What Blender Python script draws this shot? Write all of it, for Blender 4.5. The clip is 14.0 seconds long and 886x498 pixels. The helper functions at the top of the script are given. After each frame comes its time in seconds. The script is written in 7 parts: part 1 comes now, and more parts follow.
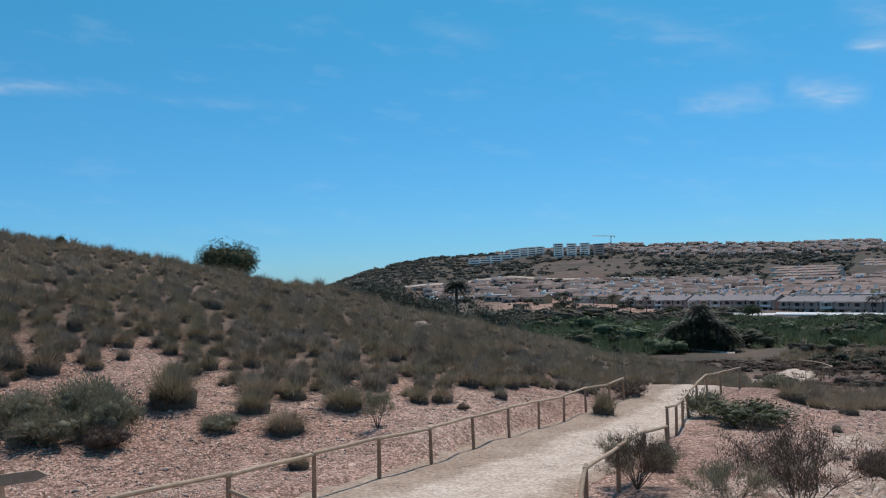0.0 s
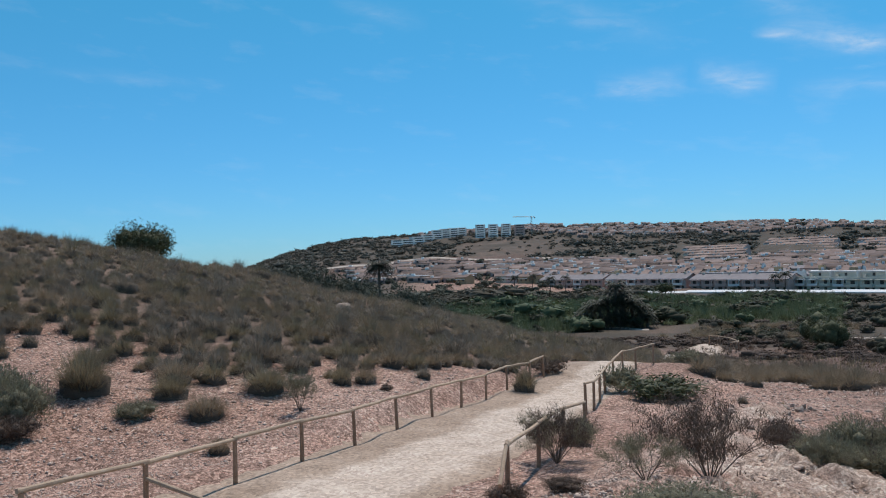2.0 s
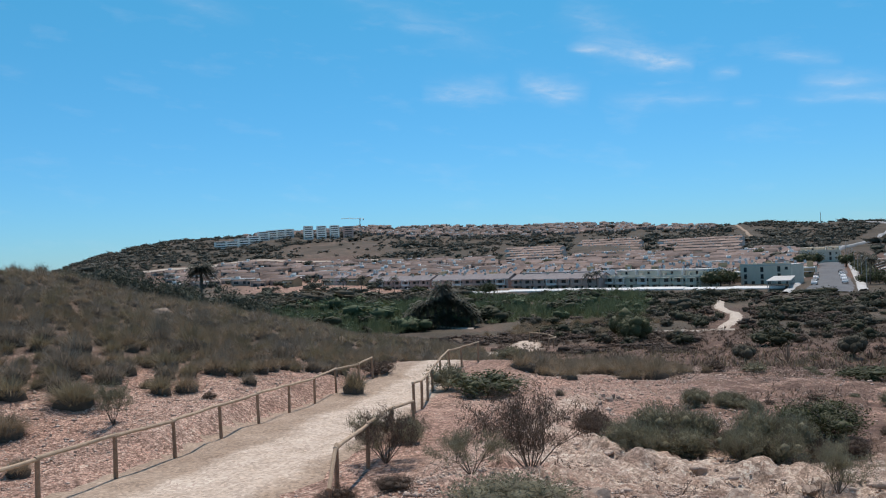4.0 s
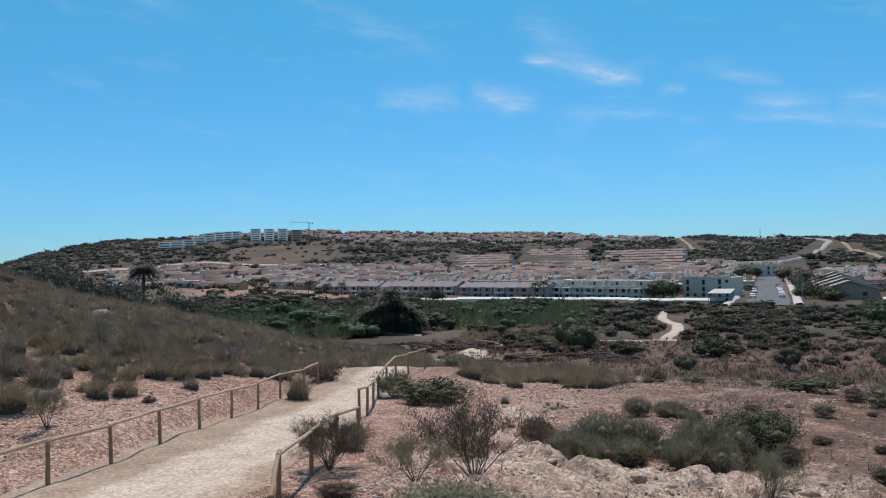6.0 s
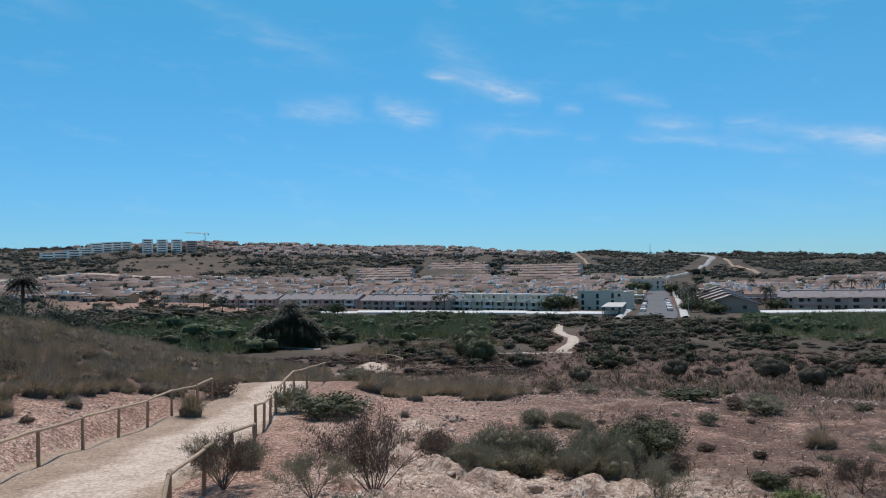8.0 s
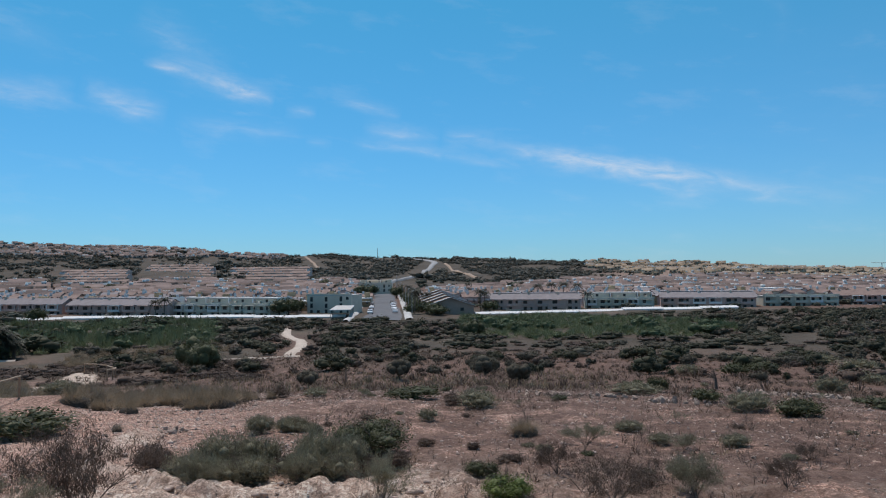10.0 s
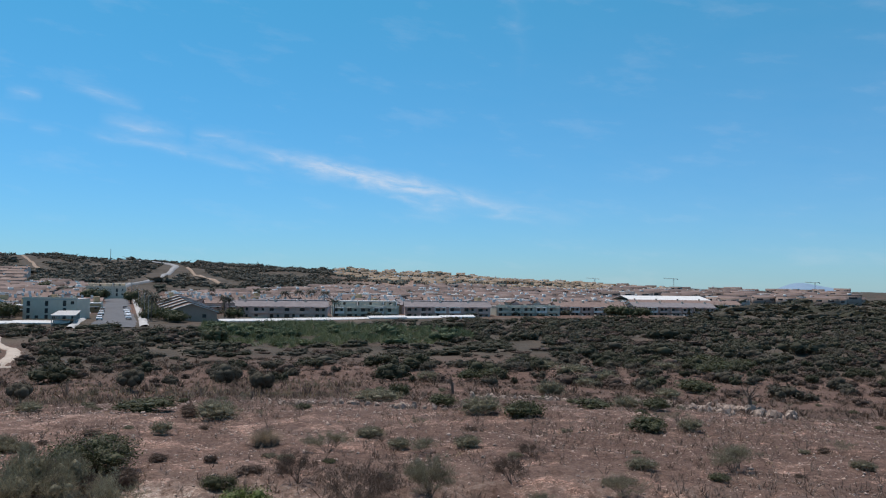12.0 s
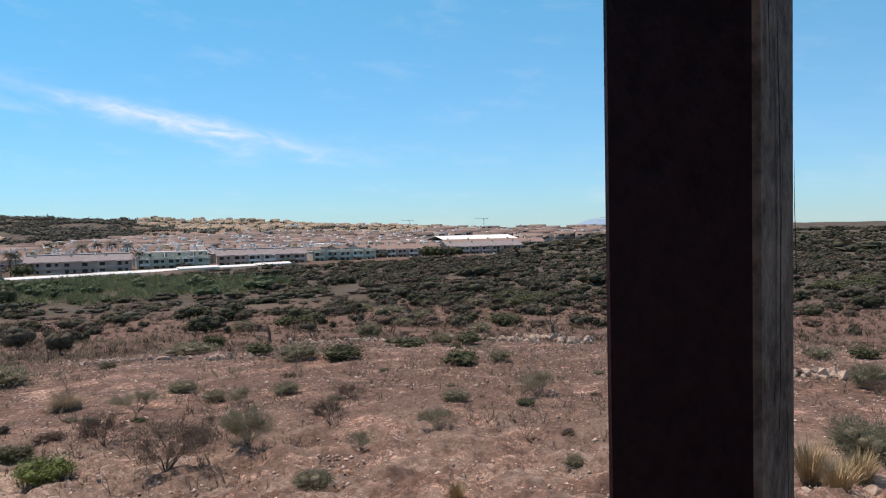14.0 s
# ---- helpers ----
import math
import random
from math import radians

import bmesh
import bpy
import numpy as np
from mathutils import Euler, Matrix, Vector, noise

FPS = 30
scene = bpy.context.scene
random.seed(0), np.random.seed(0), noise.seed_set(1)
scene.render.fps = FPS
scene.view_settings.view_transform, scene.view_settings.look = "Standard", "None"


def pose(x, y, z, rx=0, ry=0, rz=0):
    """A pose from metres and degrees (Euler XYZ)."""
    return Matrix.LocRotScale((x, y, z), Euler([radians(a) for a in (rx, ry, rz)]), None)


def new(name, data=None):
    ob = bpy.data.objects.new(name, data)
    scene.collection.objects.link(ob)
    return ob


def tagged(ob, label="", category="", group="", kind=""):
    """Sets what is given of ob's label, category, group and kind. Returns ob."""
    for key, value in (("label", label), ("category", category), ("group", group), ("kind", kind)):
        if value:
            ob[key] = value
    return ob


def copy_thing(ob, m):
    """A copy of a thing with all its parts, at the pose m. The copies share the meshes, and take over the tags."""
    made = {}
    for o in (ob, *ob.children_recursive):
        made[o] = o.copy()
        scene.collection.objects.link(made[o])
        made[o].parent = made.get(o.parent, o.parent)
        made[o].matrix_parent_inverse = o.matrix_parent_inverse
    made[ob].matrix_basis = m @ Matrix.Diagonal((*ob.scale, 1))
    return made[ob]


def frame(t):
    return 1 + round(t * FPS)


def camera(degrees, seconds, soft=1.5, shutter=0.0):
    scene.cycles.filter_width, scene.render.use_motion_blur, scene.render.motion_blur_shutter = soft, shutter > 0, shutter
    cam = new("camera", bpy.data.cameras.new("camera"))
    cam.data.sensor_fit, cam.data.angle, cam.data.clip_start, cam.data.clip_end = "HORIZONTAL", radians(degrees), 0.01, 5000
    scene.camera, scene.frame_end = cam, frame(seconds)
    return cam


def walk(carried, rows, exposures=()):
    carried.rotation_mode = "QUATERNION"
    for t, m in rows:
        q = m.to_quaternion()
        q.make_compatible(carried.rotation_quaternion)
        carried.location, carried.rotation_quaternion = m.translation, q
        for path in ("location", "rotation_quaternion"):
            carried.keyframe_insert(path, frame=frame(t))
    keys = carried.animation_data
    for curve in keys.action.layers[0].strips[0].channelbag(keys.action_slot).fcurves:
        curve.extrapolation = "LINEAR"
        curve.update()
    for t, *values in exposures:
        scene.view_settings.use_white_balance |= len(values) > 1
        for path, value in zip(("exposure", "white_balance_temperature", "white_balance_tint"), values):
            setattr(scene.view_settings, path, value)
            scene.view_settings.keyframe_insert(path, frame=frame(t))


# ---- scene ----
EYE = 14.0
cam = camera(59.76, 14.0, 1.1)
walk(cam, [
    (0.0, pose(-0.014, 0.078, EYE, 92.67, 1.74, 0.10)),
    (0.5, pose(-0.014, 0.078, EYE, 93.39, 2.71, 0.43)),
    (1.0, pose(-0.014, 0.078, EYE, 92.50, 2.46, 2.97)),
    (1.5, pose(-0.014, 0.078, EYE, 92.34, 1.49, -0.46)),
    (2.0, pose(-0.014, 0.078, EYE, 91.07, 2.16, -5.64)),
    (2.5, pose(-0.014, 0.078, EYE, 91.59, 2.11, -8.14)),
    (3.0, pose(-0.014, 0.078, EYE, 90.78, 3.36, -11.06)),
    (3.5, pose(-0.014, 0.078, EYE, 90.31, 3.69, -15.22)),
    (4.0, pose(-0.014, 0.078, EYE, 90.68, 2.52, -18.32)),
    (4.2, pose(-0.014, 0.078, EYE, 90.42, 2.60, -19.30)),
    (6.3, pose(-0.014, 0.078, EYE, 91.21, 1.20, -22.23)),
    (6.5, pose(-0.014, 0.078, EYE, 91.55, 0.88, -21.91)),
    (7.0, pose(-0.014, 0.078, EYE, 91.92, 1.41, -23.27)),
    (7.2, pose(-0.014, 0.078, EYE, 92.09, 1.12, -23.90)),
    (9.3, pose(-0.014, 0.078, EYE, 91.53, 1.78, -41.41)),
    (9.5, pose(-0.014, 0.078, EYE, 91.86, 1.63, -42.85)),
    (10.0, pose(-0.014, 0.078, EYE, 91.88, 0.58, -49.35)),
    (10.5, pose(-0.014, 0.078, EYE, 91.62, 0.77, -54.12)),
    (11.0, pose(-0.014, 0.078, EYE, 91.79, 0.22, -59.15)),
    (11.5, pose(-0.014, 0.078, EYE, 92.64, -0.48, -63.29)),
    (12.0, pose(-0.013, 0.073, EYE, 92.50, -0.82, -67.87)),
    (12.5, pose(-0.008, 0.044, EYE, 90.76, -0.51, -74.76)),
    (13.0, pose(-0.004, 0.024, EYE, 90.33, -0.32, -78.13)),
    (13.5, pose(-0.001, 0.003, EYE, 89.14, 0.68, -79.40)),
    (14.0, pose(-0.000, 0.000, EYE, 88.29, 1.11, -81.46)),
], [(0.0, -0.05, 6350, 12), (1.5, -0.02, 6350, 12), (4.0, 0.08, 6650, 13), (6.5, 0.06, 6600, 13), (9.5, -0.07, 6500, 14), (11.0, -0.08, 6450, 14), (12.0, 0.0, 6600, 15), (12.5, 0.17, 7000, 18), (14.0, 0.42, 7450, 21)])

# ---- light ----
SUN_AZ, SUN_EL = 28.0, 66.0
world = bpy.data.worlds.new("sky")
scene.world = world
world.use_nodes = True
wt = world.node_tree
wt.nodes.clear()


def wnode(kind, **sets):
    n = wt.nodes.new(kind)
    for key, value in sets.items():
        n.inputs[key].default_value = value
    return n


def wmath(op, a, b=None, clamp=False):
    n = wt.nodes.new("ShaderNodeMath")
    n.operation, n.use_clamp = op, clamp
    for i, v in enumerate((a, b)):
        if v is None:
            continue
        if isinstance(v, (int, float)):
            n.inputs[i].default_value = v
        else:
            wt.links.new(v, n.inputs[i])
    return n.outputs[0]


sky = wt.nodes.new("ShaderNodeTexSky")
sky.sky_type, sky.sun_disc = "NISHITA", False
sky.sun_elevation, sky.sun_rotation = radians(SUN_EL), radians(SUN_AZ)
sky.altitude, sky.air_density, sky.dust_density, sky.ozone_density = 20, 1.0, 0.0, 1.2
tint = wt.nodes.new("ShaderNodeMixRGB")
tint.blend_type, tint.inputs[0].default_value = "MULTIPLY", 1.0
wt.links.new(sky.outputs[0], tint.inputs[1])
coord = wt.nodes.new("ShaderNodeTexCoord")
axes = wt.nodes.new("ShaderNodeSeparateXYZ")
wt.links.new(coord.outputs["Generated"], axes.inputs[0])
# azimuth and elevation of the view in degrees
azim = wmath("MULTIPLY", wmath("ARCTAN2", axes.outputs[0], axes.outputs[1]), 57.29578)
elev = wmath("MULTIPLY", wmath("ARCSINE", axes.outputs[2]), 57.29578)

# clear, deep summer blue near the horizon, paler towards the zenith
grade = wt.nodes.new("ShaderNodeValToRGB")
grade.color_ramp.elements[0].position, grade.color_ramp.elements[0].color = 0.0, (0.385, 0.762, 1.26, 1)
grade.color_ramp.elements[1].position, grade.color_ramp.elements[1].color = 0.222, (0.345, 1.215, 1.36, 1)
for at, colour in ((0.48, (0.92, 1.32, 1.32, 1)), (1.0, (1.32, 1.40, 1.30, 1))):
    grade.color_ramp.elements.new(at).color = colour
wt.links.new(wmath("DIVIDE", elev, 90.0, True), grade.inputs[0])
wt.links.new(grade.outputs[0], tint.inputs[2])


def streak(az0, el0, az1, el1, wide, strength, feed):
    """A cirrus streak from one direction of the sky to another, ragged by noise."""
    dx, dy = az1 - az0, el1 - el0
    size = math.hypot(dx, dy)
    a, b = wmath("SUBTRACT", azim, az0), wmath("SUBTRACT", elev, el0)
    along = wmath("DIVIDE", wmath("ADD", wmath("MULTIPLY", a, dx / size), wmath("MULTIPLY", b, dy / size)), size)
    across = wmath("ADD", wmath("MULTIPLY", a, -dy / size), wmath("MULTIPLY", b, dx / size))
    across = wmath("ADD", across, wmath("MULTIPLY", wmath("SUBTRACT", rag.outputs["Fac"], 0.5), wide * 1.7))
    side = wmath("SUBTRACT", 1.0, wmath("DIVIDE", wmath("ABSOLUTE", across), wide), True)
    ends = wmath("MULTIPLY", wmath("MULTIPLY", wmath("MULTIPLY", along, wmath("SUBTRACT", 1.0, along)), 4.0, True), strength, True)
    m = wmath("MULTIPLY", wmath("MULTIPLY", side, side), wmath("MULTIPLY", ends, wisp_m))
    return m if feed is None else wmath("ADD", feed, m)


stretch = wt.nodes.new("ShaderNodeCombineXYZ")
wt.links.new(wmath("MULTIPLY", azim, 0.32), stretch.inputs[0])
wt.links.new(wmath("ADD", elev, wmath("MULTIPLY", azim, 0.10)), stretch.inputs[1])
rag = wnode("ShaderNodeTexNoise", Scale=0.55, Detail=5.0, Roughness=0.6)
wt.links.new(stretch.outputs[0], rag.inputs["Vector"])
wisp = wnode("ShaderNodeTexNoise", Scale=1.1, Detail=6.0, Roughness=0.62, Distortion=0.6)
wt.links.new(stretch.outputs[0], wisp.inputs["Vector"])
wisp_m = wmath("MULTIPLY", wmath("SUBTRACT", wisp.outputs["Fac"], 0.24, True), 2.0, True)
cloud = None
for az0, el0, az1, el1, wide, strength in (
        (52.6, 9.7, 68.6, 6.3, 0.85, 0.62), (51.5, 9.5, 78.4, 4.5, 0.95, 0.60), (42.5, 9.8, 53.8, 8.3, 0.55, 0.42), (43.4, 10.8, 49.3, 10.0, 0.75, 0.42), (49.3, 10.1, 53.4, 9.9, 0.80, 0.42), (41.2, 13.1, 46.4, 11.6, 0.70, 0.42), (28.6, 15.0, 37.1, 12.4, 1.00, 0.40), (32.6, 14.0, 37.1, 12.5, 0.95, 0.75), (27.5, 18.0, 33.9, 14.0, 1.50, 0.26), (28.0, 14.7, 31.4, 14.3, 0.60, 0.40), (17.2, 12.2, 23.9, 12.1, 0.95, 0.50), (23.9, 12.6, 29.7, 11.2, 1.15, 0.56), (30.1, 10.7, 39.2, 10.3, 0.80, 0.26), (37.8, 12.0, 40.1, 11.6, 0.60, 0.34), (15.1, 17.7, 23.6, 14.8, 1.20, 0.17), (39.2, 9.8, 41.3, 9.6, 0.50, 0.22), (-37.5, 13.4, -22.0, 13.9, 0.55, 0.42), (-22.0, 13.6, -9.1, 13.2, 0.50, 0.10), (-2.2, 19.1, 5.4, 17.3, 0.90, 0.16), (9.7, 19.9, 21.3, 15.8, 1.20, 0.13), (72.8, 24.2, 73.5, 14.9, 0.75, 0.07)):
    cloud = streak(az0, el0, az1, el1, 1.5 * wide, 0.78 * strength, cloud)
# a faint veil over the whole sky
veil = wmath("MULTIPLY", wmath("SUBTRACT", rag.outputs["Fac"], 0.55, True), 0.35, True)
# thin high haze that pales the sky low in the east
east = wmath("MULTIPLY", wmath("SUBTRACT", 1.0, wmath("DIVIDE", elev, 26.0, True), True), wmath("DIVIDE", wmath("SUBTRACT", azim, 48.0), 60.0, True))
veil = wmath("ADD", veil, wmath("MULTIPLY", east, wmath("ADD", wmath("MULTIPLY", rag.outputs["Fac"], 0.12), 0.02)))
cloud = wmath("MINIMUM", wmath("ADD", cloud, veil), 0.8)
mix = wt.nodes.new("ShaderNodeMixRGB")
mix.inputs[2].default_value = (9.0, 9.4, 9.8, 1)
wt.links.new(cloud, mix.inputs[0])
wt.links.new(tint.outputs[0], mix.inputs[1])
back = wnode("ShaderNodeBackground", Strength=0.085)
wt.links.new(mix.outputs[0], back.inputs[0])
wout = wt.nodes.new("ShaderNodeOutputWorld")
wt.links.new(back.outputs[0], wout.inputs[0])

sun = bpy.data.lights.new("sun", "SUN")
sun.energy, sun.angle, sun.color = 3.5, radians(0.53), (1.0, 0.95, 0.88)
sun_ob = new("sun", sun)
sa, se = radians(SUN_AZ), radians(SUN_EL)
sun_dir = Vector((math.sin(sa) * math.cos(se), math.cos(sa) * math.cos(se), math.sin(se)))
sun_ob.matrix_world = Matrix.Translation(sun_dir * 300) @ sun_dir.to_track_quat("Z", "Y").to_matrix().to_4x4()

# ---- materials ----
def material(name, a, b, rough=0.85, scale=4.0, bump=0.3, fine=40.0, spots=None, metal=0.0, island=0.0, random_part=0.0, spec=0.3, thin=0.0):
    """Two-tone procedural surface: a broad and a fine noise mix the colours a and b, with relief, and a value that varies by island or object."""
    m = bpy.data.materials.new(name)
    m.use_nodes = True
    t = m.node_tree
    p = t.nodes["Principled BSDF"]
    p.inputs["Roughness"].default_value, p.inputs["Metallic"].default_value = rough, metal
    p.inputs["Specular IOR Level"].default_value = spec
    co = t.nodes.new("ShaderNodeNewGeometry")
    n1, n2 = t.nodes.new("ShaderNodeTexNoise"), t.nodes.new("ShaderNodeTexNoise")
    for n, s, d in ((n1, scale, 5), (n2, fine, 3)):
        n.inputs["Scale"].default_value, n.inputs["Detail"].default_value, n.inputs["Roughness"].default_value = s, d, 0.65
        t.links.new(co.outputs["Position"], n.inputs["Vector"])
    add = t.nodes.new("ShaderNodeMath")
    add.operation = "ADD"
    half = t.nodes.new("ShaderNodeMath")
    half.operation, half.inputs[1].default_value = "MULTIPLY", 0.5
    t.links.new(n1.outputs["Fac"], add.inputs[0])
    t.links.new(n2.outputs["Fac"], add.inputs[1])
    t.links.new(add.outputs[0], half.inputs[0])
    ramp = t.nodes.new("ShaderNodeValToRGB")
    ramp.color_ramp.elements[0].position, ramp.color_ramp.elements[1].position = 0.36, 0.64
    ramp.color_ramp.elements[0].color, ramp.color_ramp.elements[1].color = (*a, 1), (*b, 1)
    if spots:
        e = ramp.color_ramp.elements.new(0.74)
        e.color = (*spots, 1)
    t.links.new(half.outputs[0], ramp.inputs[0])
    col = ramp.outputs[0]
    if island or random_part:
        src = co.outputs["Random Per Island"] if island else t.nodes.new("ShaderNodeObjectInfo").outputs["Random"]
        hsv = t.nodes.new("ShaderNodeHueSaturation")
        rng = t.nodes.new("ShaderNodeMapRange")
        amount = island or random_part
        rng.inputs["To Min"].default_value, rng.inputs["To Max"].default_value = 1 - amount, 1 + amount
        t.links.new(src, rng.inputs["Value"])
        t.links.new(rng.outputs[0], hsv.inputs["Value"])
        t.links.new(col, hsv.inputs["Color"])
        col = hsv.outputs[0]
    t.links.new(col, p.inputs["Base Color"])
    if thin:
        # leaves and blades let some light through
        tl, both = t.nodes.new("ShaderNodeBsdfTranslucent"), t.nodes.new("ShaderNodeMixShader")
        both.inputs[0].default_value = thin
        t.links.new(col, tl.inputs["Color"])
        t.links.new(p.outputs[0], both.inputs[1])
        t.links.new(tl.outputs[0], both.inputs[2])
        t.links.new(both.outputs[0], t.nodes["Material Output"].inputs["Surface"])
    if bump:
        bp = t.nodes.new("ShaderNodeBump")
        bp.inputs["Strength"].default_value, bp.inputs["Distance"].default_value = bump, 1.0 / fine
        t.links.new(half.outputs[0], bp.inputs["Height"])
        t.links.new(bp.outputs[0], p.inputs["Normal"])
    return m


M_GREY_LEAF = material("grey_green_leaf", (0.150, 0.140, 0.090), (0.300, 0.272, 0.180), 0.75, 2, 0, 20, island=0.3, thin=0.4)
M_DARK_LEAF = material("dark_green_leaf", (0.042, 0.048, 0.020), (0.110, 0.112, 0.050), 0.65, 2, 0, 20, island=0.35, thin=0.25)
M_BRIGHT_LEAF = material("bright_green_leaf", (0.075, 0.105, 0.016), (0.140, 0.170, 0.032), 0.6, 2, 0, 20, island=0.3)
# the next two foliage colours have the haze of distance mixed in
M_FAR_LEAF = material("dusty_far_foliage", (0.055, 0.058, 0.038), (0.112, 0.108, 0.076), 0.85, 0.02, 0, 0.4, island=0.3)
M_HILL_LEAF = material("dusty_hillside_foliage", (0.085, 0.080, 0.062), (0.160, 0.145, 0.115), 0.9, 0.02, 0, 0.4, island=0.35, thin=0.2)
M_BROWN_LEAF = material("brown_dry_leaf", (0.090, 0.062, 0.046), (0.175, 0.124, 0.092), 0.85, 2, 0, 20, island=0.35, thin=0.2)
M_HERB = material("dry_herb", (0.125, 0.084, 0.062), (0.260, 0.185, 0.140), 0.85, 0.4, 0, 9, island=0.35, thin=0.2)
M_GRASS = material("dry_esparto_grass", (0.175, 0.135, 0.088), (0.330, 0.255, 0.175), 0.8, 0.14, 0, 1.2, island=0.22, thin=0.35)
M_GRASS_OLIVE = material("olive_esparto_grass", (0.142, 0.118, 0.074), (0.270, 0.222, 0.142), 0.8, 0.14, 0, 1.2, island=0.22, thin=0.35)
M_GRASS_GREY = material("greyed_esparto_grass", (0.145, 0.122, 0.094), (0.265, 0.225, 0.175), 0.8, 0.14, 0, 1.2, island=0.22, thin=0.3)
GRASSES = (M_GRASS, M_GRASS_OLIVE, M_GRASS_GREY)
# dead brown, darkened further to stand in for shade low in the tussocks
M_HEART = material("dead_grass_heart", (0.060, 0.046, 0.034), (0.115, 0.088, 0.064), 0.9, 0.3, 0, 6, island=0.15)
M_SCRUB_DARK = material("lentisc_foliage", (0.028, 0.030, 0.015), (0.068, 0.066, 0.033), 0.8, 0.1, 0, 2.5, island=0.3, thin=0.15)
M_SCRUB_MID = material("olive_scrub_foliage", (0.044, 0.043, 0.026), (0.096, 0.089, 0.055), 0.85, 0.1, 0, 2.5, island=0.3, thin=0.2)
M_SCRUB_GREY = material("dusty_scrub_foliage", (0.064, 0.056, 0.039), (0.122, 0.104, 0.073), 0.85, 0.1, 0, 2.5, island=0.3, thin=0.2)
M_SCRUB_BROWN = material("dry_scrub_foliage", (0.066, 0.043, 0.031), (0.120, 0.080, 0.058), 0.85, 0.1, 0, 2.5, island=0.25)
M_STRAW = material("straw_grass", (0.30, 0.22, 0.12), (0.45, 0.34, 0.20), 0.8, 1, 0, 20, island=0.3)
M_REED = material("reed_green", (0.082, 0.106, 0.052), (0.180, 0.206, 0.110), 0.7, 0.06, 0, 0.8, island=0.3, thin=0.35)
M_TAMARISK = material("grey_green_tamarisk", (0.040, 0.047, 0.033), (0.092, 0.100, 0.072), 0.8, 0.1, 0, 2.5, island=0.3, thin=0.2)
M_REEDBUSH = material("fresh_reed_clump", (0.052, 0.074, 0.034), (0.118, 0.148, 0.072), 0.75, 0.06, 0, 1.2, island=0.3, thin=0.25)
M_TWIG = material("dry_twig", (0.100, 0.075, 0.058), (0.190, 0.150, 0.120), 0.9, 6, 0, 60, island=0.25)
M_BARK = material("bark", (0.090, 0.070, 0.055), (0.180, 0.145, 0.115), 0.9, 5, 0.5, 40)
M_PALM = material("palm_frond", (0.017, 0.021, 0.011), (0.046, 0.050, 0.028), 0.6, 2, 0, 20, island=0.4)
M_STONE = material("pale_limestone", (0.30, 0.215, 0.162), (0.47, 0.365, 0.292), 0.9, 6, 0.6, 34, random_part=0.2)
M_PEBBLE = material("pebble", (0.34, 0.235, 0.180), (0.60, 0.47, 0.385), 0.9, 6, 0, 40, island=0.35)
M_PATH = material("pale_gravel_path", (0.42, 0.335, 0.265), (0.60, 0.51, 0.425), 0.95, 0.8, 0.6, 18, spots=(0.66, 0.58, 0.50))
M_GRAVEL = material("brown_gravel_verge", (0.26, 0.18, 0.125), (0.42, 0.315, 0.235), 0.95, 0.9, 0.6, 14, spots=(0.56, 0.47, 0.38))


def worn_gravel():
    """Brown gravel that turns pale where it is trodden; the worn mask is broken up by noise."""
    m = M_GRAVEL.copy()
    m.name = "worn_path_gravel"
    t = m.node_tree
    p = t.nodes["Principled BSDF"]
    brown = p.inputs["Base Color"].links[0].from_socket
    geo = t.nodes.new("ShaderNodeNewGeometry")
    n = t.nodes.new("ShaderNodeTexNoise")
    n.inputs["Scale"].default_value, n.inputs["Detail"].default_value, n.inputs["Roughness"].default_value = 1.4, 8, 0.7
    t.links.new(geo.outputs["Position"], n.inputs["Vector"])
    pale = t.nodes.new("ShaderNodeValToRGB")
    pale.color_ramp.elements[0].position, pale.color_ramp.elements[0].color = 0.3, (0.43, 0.325, 0.245, 1)
    pale.color_ramp.elements[1].position, pale.color_ramp.elements[1].color = 0.7, (0.61, 0.495, 0.40, 1)
    t.links.new(n.outputs["Fac"], pale.inputs[0])
    grains = t.nodes.new("ShaderNodeTexVoronoi")
    grains.inputs["Scale"].default_value = 14
    t.links.new(geo.outputs["Position"], grains.inputs["Vector"])
    bw = t.nodes.new("ShaderNodeRGBToBW")
    t.links.new(grains.outputs["Color"], bw.inputs[0])
    wear = t.nodes.new("ShaderNodeVertexColor")
    wear.layer_name = "wear"
    add = t.nodes.new("ShaderNodeMath")
    add.operation = "ADD"
    t.links.new(wear.outputs["Color"], add.inputs[0])
    t.links.new(n.outputs["Fac"], add.inputs[1])
    edge = t.nodes.new("ShaderNodeMapRange")
    edge.inputs["From Min"].default_value, edge.inputs["From Max"].default_value = 0.62, 1.12
    t.links.new(add.outputs[0], edge.inputs["Value"])
    mix = t.nodes.new("ShaderNodeMixRGB")
    t.links.new(edge.outputs[0], mix.inputs[0])
    t.links.new(brown, mix.inputs[1])
    t.links.new(pale.outputs[0], mix.inputs[2])
    over = t.nodes.new("ShaderNodeMixRGB")
    over.blend_type, over.inputs[0].default_value = "OVERLAY", 0.35
    t.links.new(mix.outputs[0], over.inputs[1])
    t.links.new(bw.outputs[0], over.inputs[2])
    t.links.new(over.outputs[0], p.inputs["Base Color"])
    return m


M_WORN = worn_gravel()
M_POSTWOOD = material("weathered_round_timber", (0.250, 0.150, 0.092), (0.410, 0.270, 0.180), 0.85, 6, 0.4, 60, random_part=0.12)
M_RAILWOOD = material("sun_bleached_timber_rail", (0.340, 0.235, 0.155), (0.530, 0.400, 0.285), 0.85, 6, 0.4, 60, random_part=0.1)

